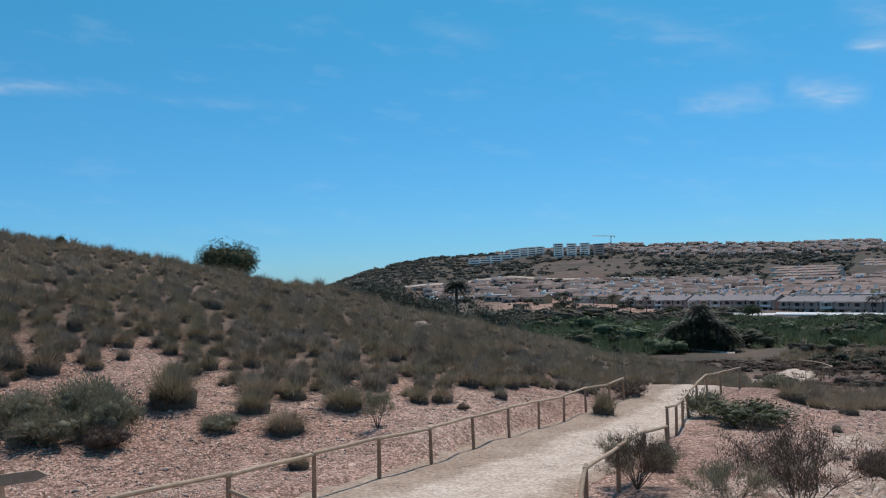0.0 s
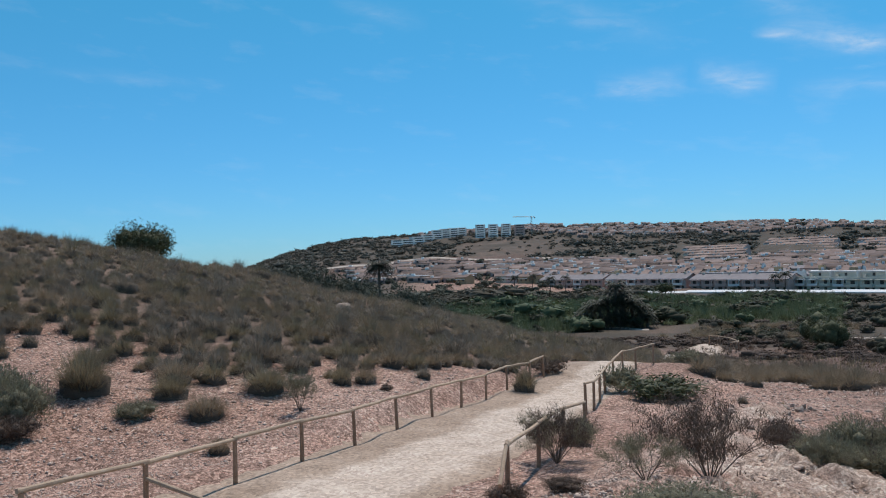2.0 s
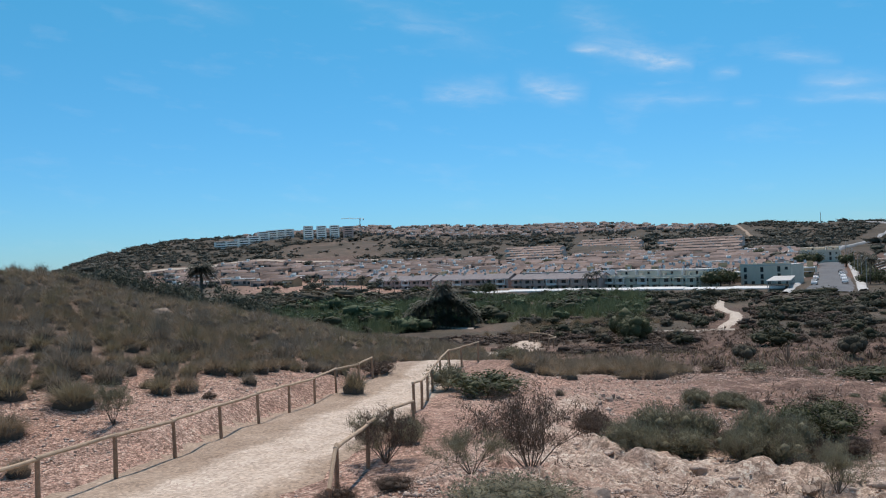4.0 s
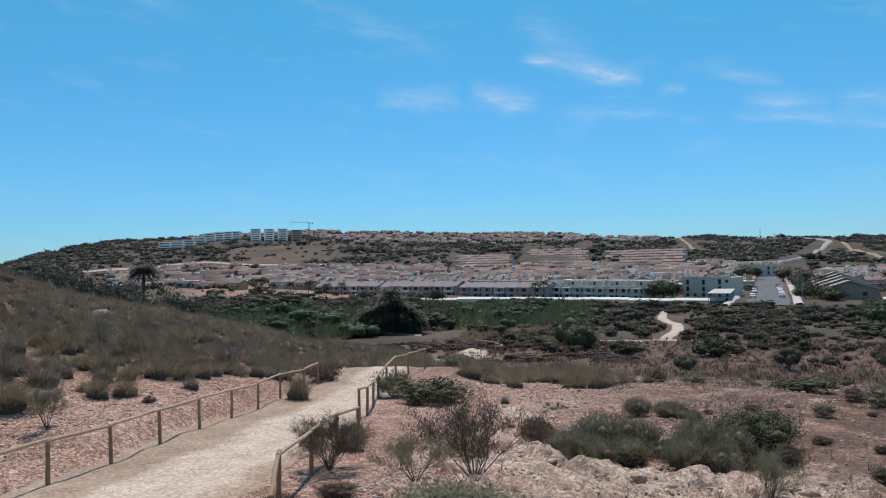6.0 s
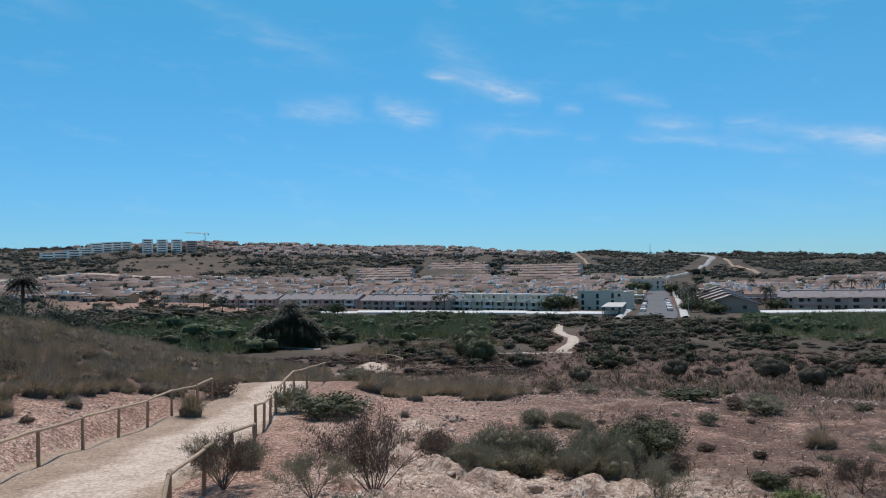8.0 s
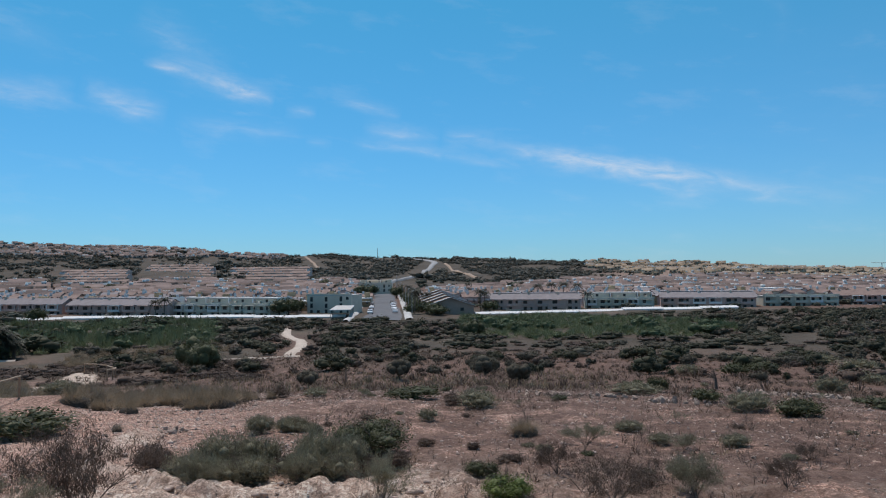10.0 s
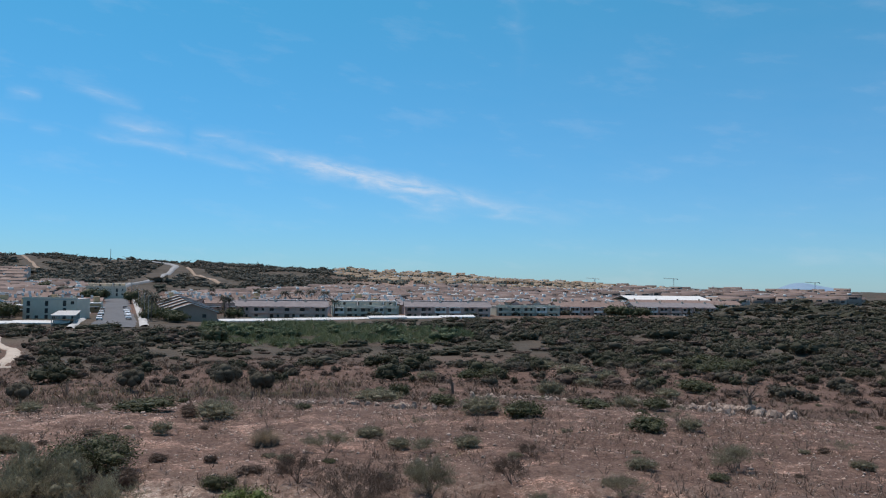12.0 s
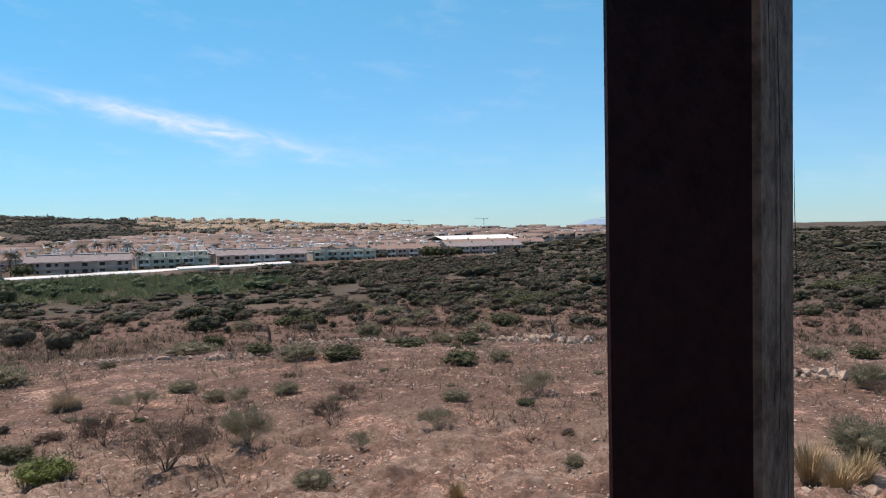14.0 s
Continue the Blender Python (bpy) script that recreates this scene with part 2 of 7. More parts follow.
# ---- terrain ----
def grain(x, y, size, seed):
    """Rough value noise between -1 and 1."""
    u, v = x / size, y / size
    i, j = np.floor(u).astype(np.int64), np.floor(v).astype(np.int64)
    p, q = u - i, v - j
    p, q = p * p * (3 - 2 * p), q * q * (3 - 2 * q)

    def at(a, b):
        n = np.sin(a * 127.1 + b * 311.7 + seed * 74.7) * 43758.5453
        return (n - np.floor(n)) * 2 - 1
    return (at(i, j) * (1 - p) + at(i + 1, j) * p) * (1 - q) + (at(i, j + 1) * (1 - p) + at(i + 1, j + 1) * p) * q


def ramp01(v, a, b):
    s = np.clip((v - a) / (b - a), 0, 1)
    return s * s * (3 - 2 * s)


PHASES = {}


def wave(x, y, size, seed):
    """Smooth pseudo-noise between about -1 and 1."""
    q = 6.2832 / size
    if seed not in PHASES:
        PHASES[seed] = np.random.RandomState(seed).uniform(0, 6.28, 12)
    s = PHASES[seed]
    out = 0
    for i in range(5):
        a = s[i] + i * 1.9
        k = q * (0.7 + 0.23 * i)
        out = out + np.sin(k * (x * math.cos(a) + y * math.sin(a)) + s[i + 5] + 1.3 * np.sin(0.53 * k * (x * math.sin(a * 1.7) - y * math.cos(a * 1.7)) + s[11 - i]))
    return out / 3.2


def height(x, y):
    """Ground height: a mound under the shelter, a grassy spur, the valley floor and the far ridge."""
    x, y = np.asarray(x, float), np.asarray(y, float)
    r, az = np.hypot(x, y), np.degrees(np.arctan2(x, y))
    # open slope down to the valley
    soft = np.interp(r, (0, 9, 14, 19, 26, 34, 60, 80, 120, 170, 280), (-1.65, -2.6, -3.75, -4.5, -4.95, -5.5, -8.6, -10.2, -12.2, -13.0, -13.6))
    bank = np.interp(r, (0, 6, 9, 10.6, 15, 22, 34, 60, 80, 120, 170, 280), (-1.65, -2.2, -2.75, -3.9, -4.45, -4.95, -5.6, -8.6, -10.2, -12.2, -13.0, -13.6))
    w = ramp01(az, 18, 36) * (1 - ramp01(az, 140, 200))
    base = soft * (1 - w) + bank * w
    steep = np.interp(r, (0, 3.5, 9, 13, 22, 34, 60, 80, 120, 170, 280), (-1.65, -1.75, -3.35, -4.2, -4.95, -5.6, -8.6, -10.2, -12.2, -13.0, -13.6))
    w = ramp01(az, 44, 54) * (1 - ramp01(az, 150, 200))
    base = base * (1 - w) + steep * w
    # spur with its crest line
    crest_el = np.interp(az, (-75, -45, -29, -22.5, -17.5, -13.3, -8.7, -3.5, 2.5, 8.4, 12.3, 16, 20), (3.0, 4.6, 4.2, 3.1, 2.0, 0.95, 0.25, -1.45, -2.9, -4.5, -5.75, -6.3, -6.9))
    rc = np.interp(az, (-60, -29, 12, 20), (85, 78, 62, 56))
    zc = rc * np.tan(np.radians(crest_el)) - 0.5
    s = np.clip((r - 20) / (rc - 20), 0, 1)
    up = -4.6 + (zc + 4.6) * s * (1.25 - 0.25 * s)
    down = zc - 0.03 * (r - rc) - 0.0022 * np.clip(r - rc, 0, None) ** 2
    spur = np.where(r < 20, soft, np.where(r < rc, up, np.maximum(down, base)))
    w = ramp01(az, -120, -75) * (1 - ramp01(az, 13, 27))
    near = base * (1 - w) + spur * w
    # the footpath is cut level between its fences
    u = ((x + 1.747) * 1.222 + (y - 19.067) * 2.161) / 6.163
    v = (x + 1.747) * 0.870 - (y - 19.067) * 0.492
    level = np.interp(u, (-7, 0, 6, 10, 12), (-3.75, -4.66, -5.45, -5.5, -5.9))
    w = ramp01(v, -1.3, -0.2) * (1 - ramp01(v, 6.2, 8.6)) * ramp01(u, -7, -4) * (1 - ramp01(u, 9.5, 13))
    near = near * (1 - w) + level * w
    # far ridge
    ridge_el = np.interp(az, (-60, -14, -8.7, -5.5, -1, 5, 12, 20, 30, 37, 45, 54, 61, 70, 79, 87, 102, 130), (0, -0.6, 0.1, 1.25, 1.95, 2.3, 2.4, 2.2, 1.9, 1.5, 1.15, 1.0, 0.75, 0.35, -0.15, -0.45, -0.4, -0.3))
    zr = 1200 * np.tan(np.radians(ridge_el))
    s = np.clip((r - 300) / 900, 0, 1)
    far = -13.6 + (zr + 13.6) * s ** 1.5
    far = far - np.clip(r - 1200, 0, None) * 0.02
    far = np.maximum(far, np.minimum(zr, -5) - 12)
    z = np.where(r < 280, near, far)
    # unevenness that grows with distance
    z = z + 0.05 * ramp01(r, 6, 14) * wave(x, y, 3.1, 1) + 0.12 * ramp01(r, 12, 40) * wave(x, y, 9, 2) + 0.35 * ramp01(r, 60, 160) * wave(x, y, 42, 3) + 2.5 * ramp01(r, 420, 800) * wave(x, y, 230, 4)
    return z + EYE


def ground_at(x, y):
    return float(height(x, y))


def tri_mesh(name, verts, faces, mats, index=None, smooth=False):
    """A mesh of triangles from two arrays."""
    me = bpy.data.meshes.new(name)
    verts, faces = np.asarray(verts, np.float32), np.asarray(faces, np.int32)
    me.vertices.add(len(verts))
    me.vertices.foreach_set("co", verts.ravel())
    me.loops.add(faces.size)
    me.loops.foreach_set("vertex_index", faces.ravel())
    me.polygons.add(len(faces))
    me.polygons.foreach_set("loop_start", np.arange(0, faces.size, 3, dtype=np.int32))
    for m in mats:
        me.materials.append(m)
    if index is not None:
        me.polygons.foreach_set("material_index", np.asarray(index, np.int32))
    if smooth:
        me.polygons.foreach_set("use_smooth", np.ones(len(faces), bool))
    me.update(calc_edges=True)
    me.validate()
    return me


def grid_faces(rows, cols):
    i = np.arange((rows - 1) * cols).reshape(rows - 1, cols)[:, :-1].ravel()
    return np.concatenate([np.stack([i, i + 1, i + cols], 1), np.stack([i + 1, i + cols + 1, i + cols], 1)])


def ground_material():
    m = bpy.data.materials.new("stony_ochre_soil")
    m.use_nodes = True
    t = m.node_tree
    p = t.nodes["Principled BSDF"]
    p.inputs["Roughness"].default_value, p.inputs["Specular IOR Level"].default_value = 0.95, 0.15
    geo = t.nodes.new("ShaderNodeNewGeometry")

    def nz(scale, detail=6, rough=0.65):
        n = t.nodes.new("ShaderNodeTexNoise")
        n.inputs["Scale"].default_value, n.inputs["Detail"].default_value, n.inputs["Roughness"].default_value = scale, detail, rough
        t.links.new(geo.outputs["Position"], n.inputs["Vector"])
        return n.outputs["Fac"]

    def ramp(src, stops):
        r = t.nodes.new("ShaderNodeValToRGB")
        while len(r.color_ramp.elements) < len(stops):
            r.color_ramp.elements.new(0.5)
        for e, (pos, col) in zip(r.color_ramp.elements, stops):
            e.position, e.color = pos, (*col, 1)
        t.links.new(src, r.inputs[0])
        return r.outputs[0]

    def mixed(kind, fac, a, b):
        x = t.nodes.new("ShaderNodeMixRGB")
        x.blend_type = kind
        if isinstance(fac, float):
            x.inputs[0].default_value = fac
        else:
            t.links.new(fac, x.inputs[0])
        t.links.new(a, x.inputs[1])
        t.links.new(b, x.inputs[2])
        return x.outputs[0]

    broad = ramp(nz(0.14, 8, 0.7), ((0.3, (0.285, 0.174, 0.133)), (0.5, (0.370, 0.245, 0.194)), (0.72, (0.45, 0.325, 0.267))))
    patch = ramp(nz(1.3, 9, 0.8), ((0.36, (0.26, 0.23, 0.22)), (0.5, (0.50, 0.48, 0.47)), (0.64, (0.72, 0.70, 0.69))))
    soil = mixed("OVERLAY", 0.6, broad, patch)
    # stones and grit
    vor = t.nodes.new("ShaderNodeTexVoronoi")
    vor.inputs["Scale"].default_value = 5.5
    t.links.new(geo.outputs["Position"], vor.inputs["Vector"])
    stone = ramp(vor.outputs["Distance"], ((0.16, (1, 1, 1)), (0.24, (0, 0, 0))))
    some = ramp(nz(0.7, 5, 0.7), ((0.44, (0, 0, 0)), (0.60, (1, 1, 1))))
    stone = mixed("MULTIPLY", 1.0, stone, some)

    def cells(scale, low, high):
        """Gravel: each cell is a stone with its own lightness."""
        c = t.nodes.new("ShaderNodeTexVoronoi")
        c.inputs["Scale"].default_value = scale
        t.links.new(geo.outputs["Position"], c.inputs["Vector"])
        bw = t.nodes.new("ShaderNodeRGBToBW")
        t.links.new(c.outputs["Color"], bw.inputs[0])
        return ramp(bw.outputs[0], ((0.25, low), (0.5, (0.5, 0.5, 0.5)), (0.78, high)))
    shade_of_stone = ramp(nz(3.0, 3), ((0.35, (0.42, 0.32, 0.25)), (0.65, (0.62, 0.52, 0.43))))
    grit = ramp(nz(26.0, 4), ((0.30, (0.30, 0.28, 0.27)), (0.5, (0.5, 0.5, 0.5)), (0.68, (0.78, 0.76, 0.74))))
    soil = mixed("OVERLAY", 0.8, soil, grit)
    soil = mixed("OVERLAY", 0.85, soil, cells(13.0, (0.27, 0.25, 0.235), (0.84, 0.83, 0.82)))
    soil = mixed("OVERLAY", 0.75, soil, cells(29.0, (0.24, 0.225, 0.21), (0.88, 0.87, 0.86)))
    soil = mixed("MIX", stone, soil, shade_of_stone)
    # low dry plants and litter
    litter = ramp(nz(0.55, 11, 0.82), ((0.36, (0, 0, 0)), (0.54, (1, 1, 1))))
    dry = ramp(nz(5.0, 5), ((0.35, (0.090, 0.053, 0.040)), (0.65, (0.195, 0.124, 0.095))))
    zone = t.nodes.new("ShaderNodeVertexColor")
    zone.layer_name = "cover"
    sep = t.nodes.new("ShaderNodeSeparateColor")
    t.links.new(zone.outputs["Color"], sep.inputs[0])
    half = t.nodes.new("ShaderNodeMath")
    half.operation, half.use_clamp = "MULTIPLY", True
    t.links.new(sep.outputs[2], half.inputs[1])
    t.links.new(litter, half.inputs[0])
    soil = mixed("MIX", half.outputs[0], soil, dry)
    # scrub tone; channel 0 also carries the darkened soil between the tussocks
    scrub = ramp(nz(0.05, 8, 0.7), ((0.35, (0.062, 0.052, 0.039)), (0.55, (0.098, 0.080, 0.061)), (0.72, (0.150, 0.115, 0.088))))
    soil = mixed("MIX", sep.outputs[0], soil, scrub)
    pale = ramp(nz(2.6, 9, 0.75), ((0.36, (0.32, 0.222, 0.168)), (0.48, (0.45, 0.342, 0.274)), (0.62, (0.57, 0.47, 0.39))))
    pale = mixed("OVERLAY", 0.7, pale, grit)
    pale = mixed("OVERLAY", 0.6, pale, cells(7.0, (0.30, 0.285, 0.27), (0.74, 0.73, 0.72)))
    pale = mixed("OVERLAY", 0.6, pale, cells(24.0, (0.28, 0.265, 0.25), (0.78, 0.77, 0.76)))
    soil = mixed("MIX", sep.outputs[1], soil, pale)
    t.links.new(soil, p.inputs["Base Color"])
    bp = t.nodes.new("ShaderNodeBump")
    bp.inputs["Strength"].default_value, bp.inputs["Distance"].default_value = 0.9, 0.06
    t.links.new(nz(14.0, 6), bp.inputs["Height"])
    crust = t.nodes.new("ShaderNodeBump")
    crust.inputs["Strength"].default_value, crust.inputs["Distance"].default_value = 0.55, 0.10
    t.links.new(nz(3.2, 9, 0.75), crust.inputs["Height"])
    t.links.new(crust.outputs[0], bp.inputs["Normal"])
    t.links.new(bp.outputs[0], p.inputs["Normal"])
    return m


M_SOIL = ground_material()


BANK_EDGE = [(12.4, 23.6), (8.8, 19.0), (8.9, 16.4), (9.5, 14.2), (11.2, 11.6)]


def from_edge(x, y):
    """How far a place is from the broken edge of the bank."""
    far = np.full(np.shape(x), 99.0)
    for (ax, ay), (bx, by) in zip(BANK_EDGE, BANK_EDGE[1:]):
        q = np.clip(((x - ax) * (bx - ax) + (y - ay) * (by - ay)) / ((bx - ax) ** 2 + (by - ay) ** 2), 0, 1)
        far = np.minimum(far, np.hypot(x - ax - q * (bx - ax), y - ay - q * (by - ay)))
    return far


def off_path(x, y):
    u = ((x + 1.747) * 1.222 + (y - 19.067) * 2.161) / 6.163
    v = (x + 1.747) * 0.870 - (y - 19.067) * 0.492
    return ~((v > -1.2) & (v < 7.0) & (u > -8) & (u < 12))


def patches(x, y):
    out = np.zeros(np.shape(x))
    for px, py, wide in ((24.6, 4.3, 4.2), (14.5, 7.5, 2.8), (29.0, 2.0, 3.5), (38.0, 14.0, 5.0), (20.0, -1.0, 3.0), (44.0, 34.0, 8.0)):
        out = np.maximum(out, 1.6 * np.exp(-((x - px) ** 2 + (y - py) ** 2) / wide ** 2))
    return out


# where the tussocks of the spur begin
SPUR_EDGE = lambda az: np.interp(az, (-33, -26, -22, -18, -14, -10, -4, 2, 8, 14, 22), (27, 27.5, 32.5, 30.5, 26.5, 25.5, 27, 31, 35, 42, 48))


def build_ground():
    az = np.concatenate([np.arange(-36, 120, 0.25), np.arange(120, 324.1, 3.0)])
    rr = np.concatenate([np.linspace(0.05, 5, 8)[:-1], np.geomspace(5, 30, 190)[:-1], np.geomspace(30, 300, 120)[:-1], np.geomspace(300, 4900, 80)])
    a, r = np.meshgrid(np.radians(az), rr)
    x, y = r * np.sin(a), r * np.cos(a)
    z = height(x, y)
    # broken ledges of rock on the bank below the shelter
    deg = np.degrees(a)
    ledge = ramp01(deg, 14, 24) * (1 - ramp01(deg, 112, 130)) * ramp01(r, 6.5, 8.5) * (1 - ramp01(r, 13, 24))
    slab = wave(x, y, 1.7, 9) + 0.7 * grain(x, y, 0.8, 3) + 0.35 * grain(x, y, 0.33, 4)
    z = z + ledge * (0.13 * np.round(1.8 * slab) / 1.8 + 0.06 * grain(x, y, 0.28, 5) + 0.045 * grain(x, y, 0.13, 6))
    # clods and stones in the soil
    clods = ramp01(r, 5, 8) * (1 - ramp01(r, 34, 60)) * off_path(x, y)
    z = z + clods * (0.022 * grain(x, y, 0.45, 7) + 0.016 * grain(x, y, 0.17, 8) + 0.05 * np.clip(grain(x, y, 0.6, 9) - 0.55, 0, 1))
    z = z + 0.20 * (1 - ramp01(from_edge(x, y) + 0.25 * wave(x, y, 1.1, 17), 0.15, 0.75))
    me = tri_mesh("ground", np.stack([x, y, z], -1).reshape(-1, 3), grid_faces(len(rr), len(az))[:, ::-1], [M_SOIL], smooth=True)
    cover = np.zeros((*r.shape, 4), np.float32)
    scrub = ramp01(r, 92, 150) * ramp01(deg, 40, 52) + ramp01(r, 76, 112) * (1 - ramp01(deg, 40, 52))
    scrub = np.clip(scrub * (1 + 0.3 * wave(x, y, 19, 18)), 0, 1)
    # soil between the spur's tussocks coloured dark too, in place of shade
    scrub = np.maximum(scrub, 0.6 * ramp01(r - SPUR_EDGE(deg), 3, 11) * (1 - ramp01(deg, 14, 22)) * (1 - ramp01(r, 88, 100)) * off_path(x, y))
    scrub = scrub * (1 - 0.75 * ramp01(deg, 35.5, 37.2) * (1 - ramp01(deg, 38.6, 40.5)) * (1 - ramp01(r, 160, 185)))
    town = ramp01(deg, 1, 6) * ramp01(r, 290, 330) * (1 - ramp01(r, 500, 570)) * (1 - ramp01(deg, 80, 88))
    hill = ramp01(r, 540, 620)
    bare = ramp01(deg, 5, 8) * (1 - ramp01(deg, 13, 16)) * ramp01(r, 660, 720) * (1 - ramp01(r, 920, 960)) + ramp01(deg, -3, -1) * (1 - ramp01(deg, 8, 12)) * ramp01(r, 440, 480) * (1 - ramp01(r, 650, 690))
    red = ramp01(deg, -4, -2) * (1 - ramp01(deg, 10, 14)) * ramp01(r, 430, 470) * (1 - ramp01(r, 690, 720))
    ochre = ramp01(deg, 58, 64) * (1 - ramp01(deg, 78, 84)) * ramp01(r, 500, 600)
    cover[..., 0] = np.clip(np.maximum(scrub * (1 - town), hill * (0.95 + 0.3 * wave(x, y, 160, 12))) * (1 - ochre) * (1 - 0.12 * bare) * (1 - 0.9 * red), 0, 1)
    cover[..., 1] = np.clip(ochre * 0.3 + ledge * (0.45 + 0.5 * wave(x, y, 2.3, 11)) * (1 - ramp01(deg, 40, 60) * 0.6), 0, 1)
    # bare pale rock where the bank breaks off
    edge_d = from_edge(x, y)
    shelf = (1 - ramp01(edge_d + 0.35 * wave(x, y, 1.3, 16), 0.25, 1.1)) + 0.65 * (1 - ramp01(edge_d, 1.2, 5.5)) * (1 - ramp01(r, 17.5, 20))
    cover[..., 1] = np.clip(cover[..., 1] + shelf * (0.75 + 0.5 * wave(x, y, 2.6, 15)), 0, 1)
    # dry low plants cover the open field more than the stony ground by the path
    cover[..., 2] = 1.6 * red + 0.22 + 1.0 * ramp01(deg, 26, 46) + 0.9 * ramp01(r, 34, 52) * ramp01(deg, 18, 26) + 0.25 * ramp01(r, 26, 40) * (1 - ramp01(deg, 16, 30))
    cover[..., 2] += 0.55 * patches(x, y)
    cover[..., 3] = 1
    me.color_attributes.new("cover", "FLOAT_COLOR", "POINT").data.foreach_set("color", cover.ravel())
    return tagged(new("ground", me), "pinkish ochre stony soil with low dry plants", "ground", kind="structure")


build_ground()


def ribbon(name, pts, mat, label, category, rise=0.05, ragged=0.0, seed=3, sub=1.0, cross=7, sink=0.12):
    """A strip over the ground along (x, y, half width) points, with its edges sunk into it."""
    pts = np.array(pts, float)
    d = np.concatenate([[0], np.cumsum(np.hypot(np.diff(pts[:, 0]), np.diff(pts[:, 1])))])
    s = np.linspace(0, d[-1], int(d[-1] / sub) + 2)
    c = np.stack([np.interp(s, d, pts[:, i]) for i in range(3)], 1)
    for _ in range(3):
        c[1:-1] = (c[:-2] + 2 * c[1:-1] + c[2:]) / 4
    tan = np.gradient(c[:, :2], axis=0)
    tan /= np.linalg.norm(tan, axis=1)[:, None]
    nor = np.stack([tan[:, 1], -tan[:, 0]], 1)
    k = np.linspace(-1, 1, cross)
    wl = 1 + ragged * wave(s * 1.0, 0 * s, 2.7 * sub, seed)
    wr = 1 + ragged * wave(s * 1.0, 0 * s + 50, 2.7 * sub, seed + 1)
    wide = np.where(k[None] < 0, (c[:, 2] * wl)[:, None], (c[:, 2] * wr)[:, None]) * k[None]
    x, y = c[:, :1] + nor[:, :1] * wide, c[:, 1:2] + nor[:, 1:] * wide
    z = height(x, y) + rise - (rise + sink) * np.abs(k[None]) ** 6
    me = tri_mesh(name, np.stack([x, y, z], -1).reshape(-1, 3), grid_faces(len(s), cross), [mat], smooth=True)
    return tagged(new(name, me), label, category, kind="structure")


def worn_path(name, pts, label):
    """The footpath: brown gravel, trodden pale along its middle."""
    ob = ribbon(name, pts, M_WORN, label, "path", 0.05, 0.06, 3, 0.35, 25, 0.03)
    k = np.linspace(-1, 1, 25)
    n = len(ob.data.vertices) // 25
    s = np.arange(n)[:, None] * 0.35
    near_part = 1 - ramp01(s, 42, 50)
    wear = 1 - np.abs(k[None] - 0.30 * near_part + 0.12 * wave(s, 0 * s, 9, 14)) / (0.62 + 0.33 * (1 - near_part))
    col = np.ones((n, 25, 4), np.float32)
    col[..., :3] = np.clip(wear * 1.5, 0, 1)[..., None]
    ob.data.color_attributes.new("wear", "FLOAT_COLOR", "POINT").data.foreach_set("color", col.ravel())
    return ob


# the fenced footpath, and where it comes out again in the valley
PATH_LINE = [(-8.9, 0.8, 1.9), (-6.0, 7.2, 2.1), (-3.0, 13.3, 2.5), (0.45, 18.5, 2.75), (4.0, 24.9, 2.75), (7.1, 30.3, 2.5), (9.7, 34.7, 2.1), (12.1, 39.6, 1.9), (15.5, 46, 1.5), (21, 58, 1.4), (28, 69, 1.4), (34.2, 77, 2.4), (38.0, 85, 2.2), (42.0, 93, 1.1), (48, 103, 0.9), (60, 110, 0.9)]
worn_path("footpath", PATH_LINE, "pale trodden gravel footpath curving between timber fences")
ribbon("footpath", [(r * math.sin(radians(az)), r * math.cos(radians(az)), w) for r, az, w in ((118, 37.9, 0.9), (126, 38.3, 1.1), (138, 38.9, 1.2), (150, 38.9, 1.2), (162, 38.2, 1.1), (176, 37.8, 1.1), (192, 38.0, 1.0))], M_PATH, "pale dirt path winding through dark scrub", "path", 0.25, 0.15, 5, 1.0, 7)
ribbon("footpath", [(57, 104, 0.5), (66, 99, 0.7), (74, 92, 0.8)], M_PATH, "narrow pale dirt path in the scrub", "path", 0.2, 0.3, 6, 1.0, 7)
ribbon("footpath", [(28, 139, 0.8), (38, 134, 0.9), (47, 126, 0.8)], M_PATH, "narrow pale dirt path below the reeds", "path", 0.25, 0.2, 7, 1.0, 7)

# ---- building tools ----
def part(name, bm, mat, parent=None, label="", smooth=False):
    """Links a bmesh as one mesh object under a thing or a part."""
    me = bpy.data.meshes.new(name)
    bm.to_mesh(me)
    bm.free()
    me.materials.append(mat)
    if smooth:
        for f in me.polygons:
            f.use_smooth = True
    ob = new(name, me)
    ob.parent = parent
    return tagged(ob, label)


def again(ob, m, parent):
    """Another object on the same mesh."""
    o = new(ob.name.split(".")[0], ob.data)
    o.matrix_basis, o.parent = m, parent
    if "label" in ob:
        o["label"] = ob["label"]
    return o


def empty(name, x, y, z, turn=0.0, label="", category="", group="", kind=""):
    ob = new(name)
    ob.empty_display_size = 0.2
    ob.matrix_basis = pose(x, y, z, 0, 0, turn)
    return tagged(ob, label, category, group, kind)


def box(bm, x0, y0, z0, x1, y1, z1, m=None):
    v = [bm.verts.new((m @ Vector(c)) if m else c) for c in ((x0, y0, z0), (x1, y0, z0), (x1, y1, z0), (x0, y1, z0), (x0, y0, z1), (x1, y0, z1), (x1, y1, z1), (x0, y1, z1))]
    for f in ((3, 2, 1, 0), (4, 5, 6, 7), (0, 1, 5, 4), (1, 2, 6, 5), (2, 3, 7, 6), (3, 0, 4, 7)):
        bm.faces.new([v[i] for i in f])
    return bm


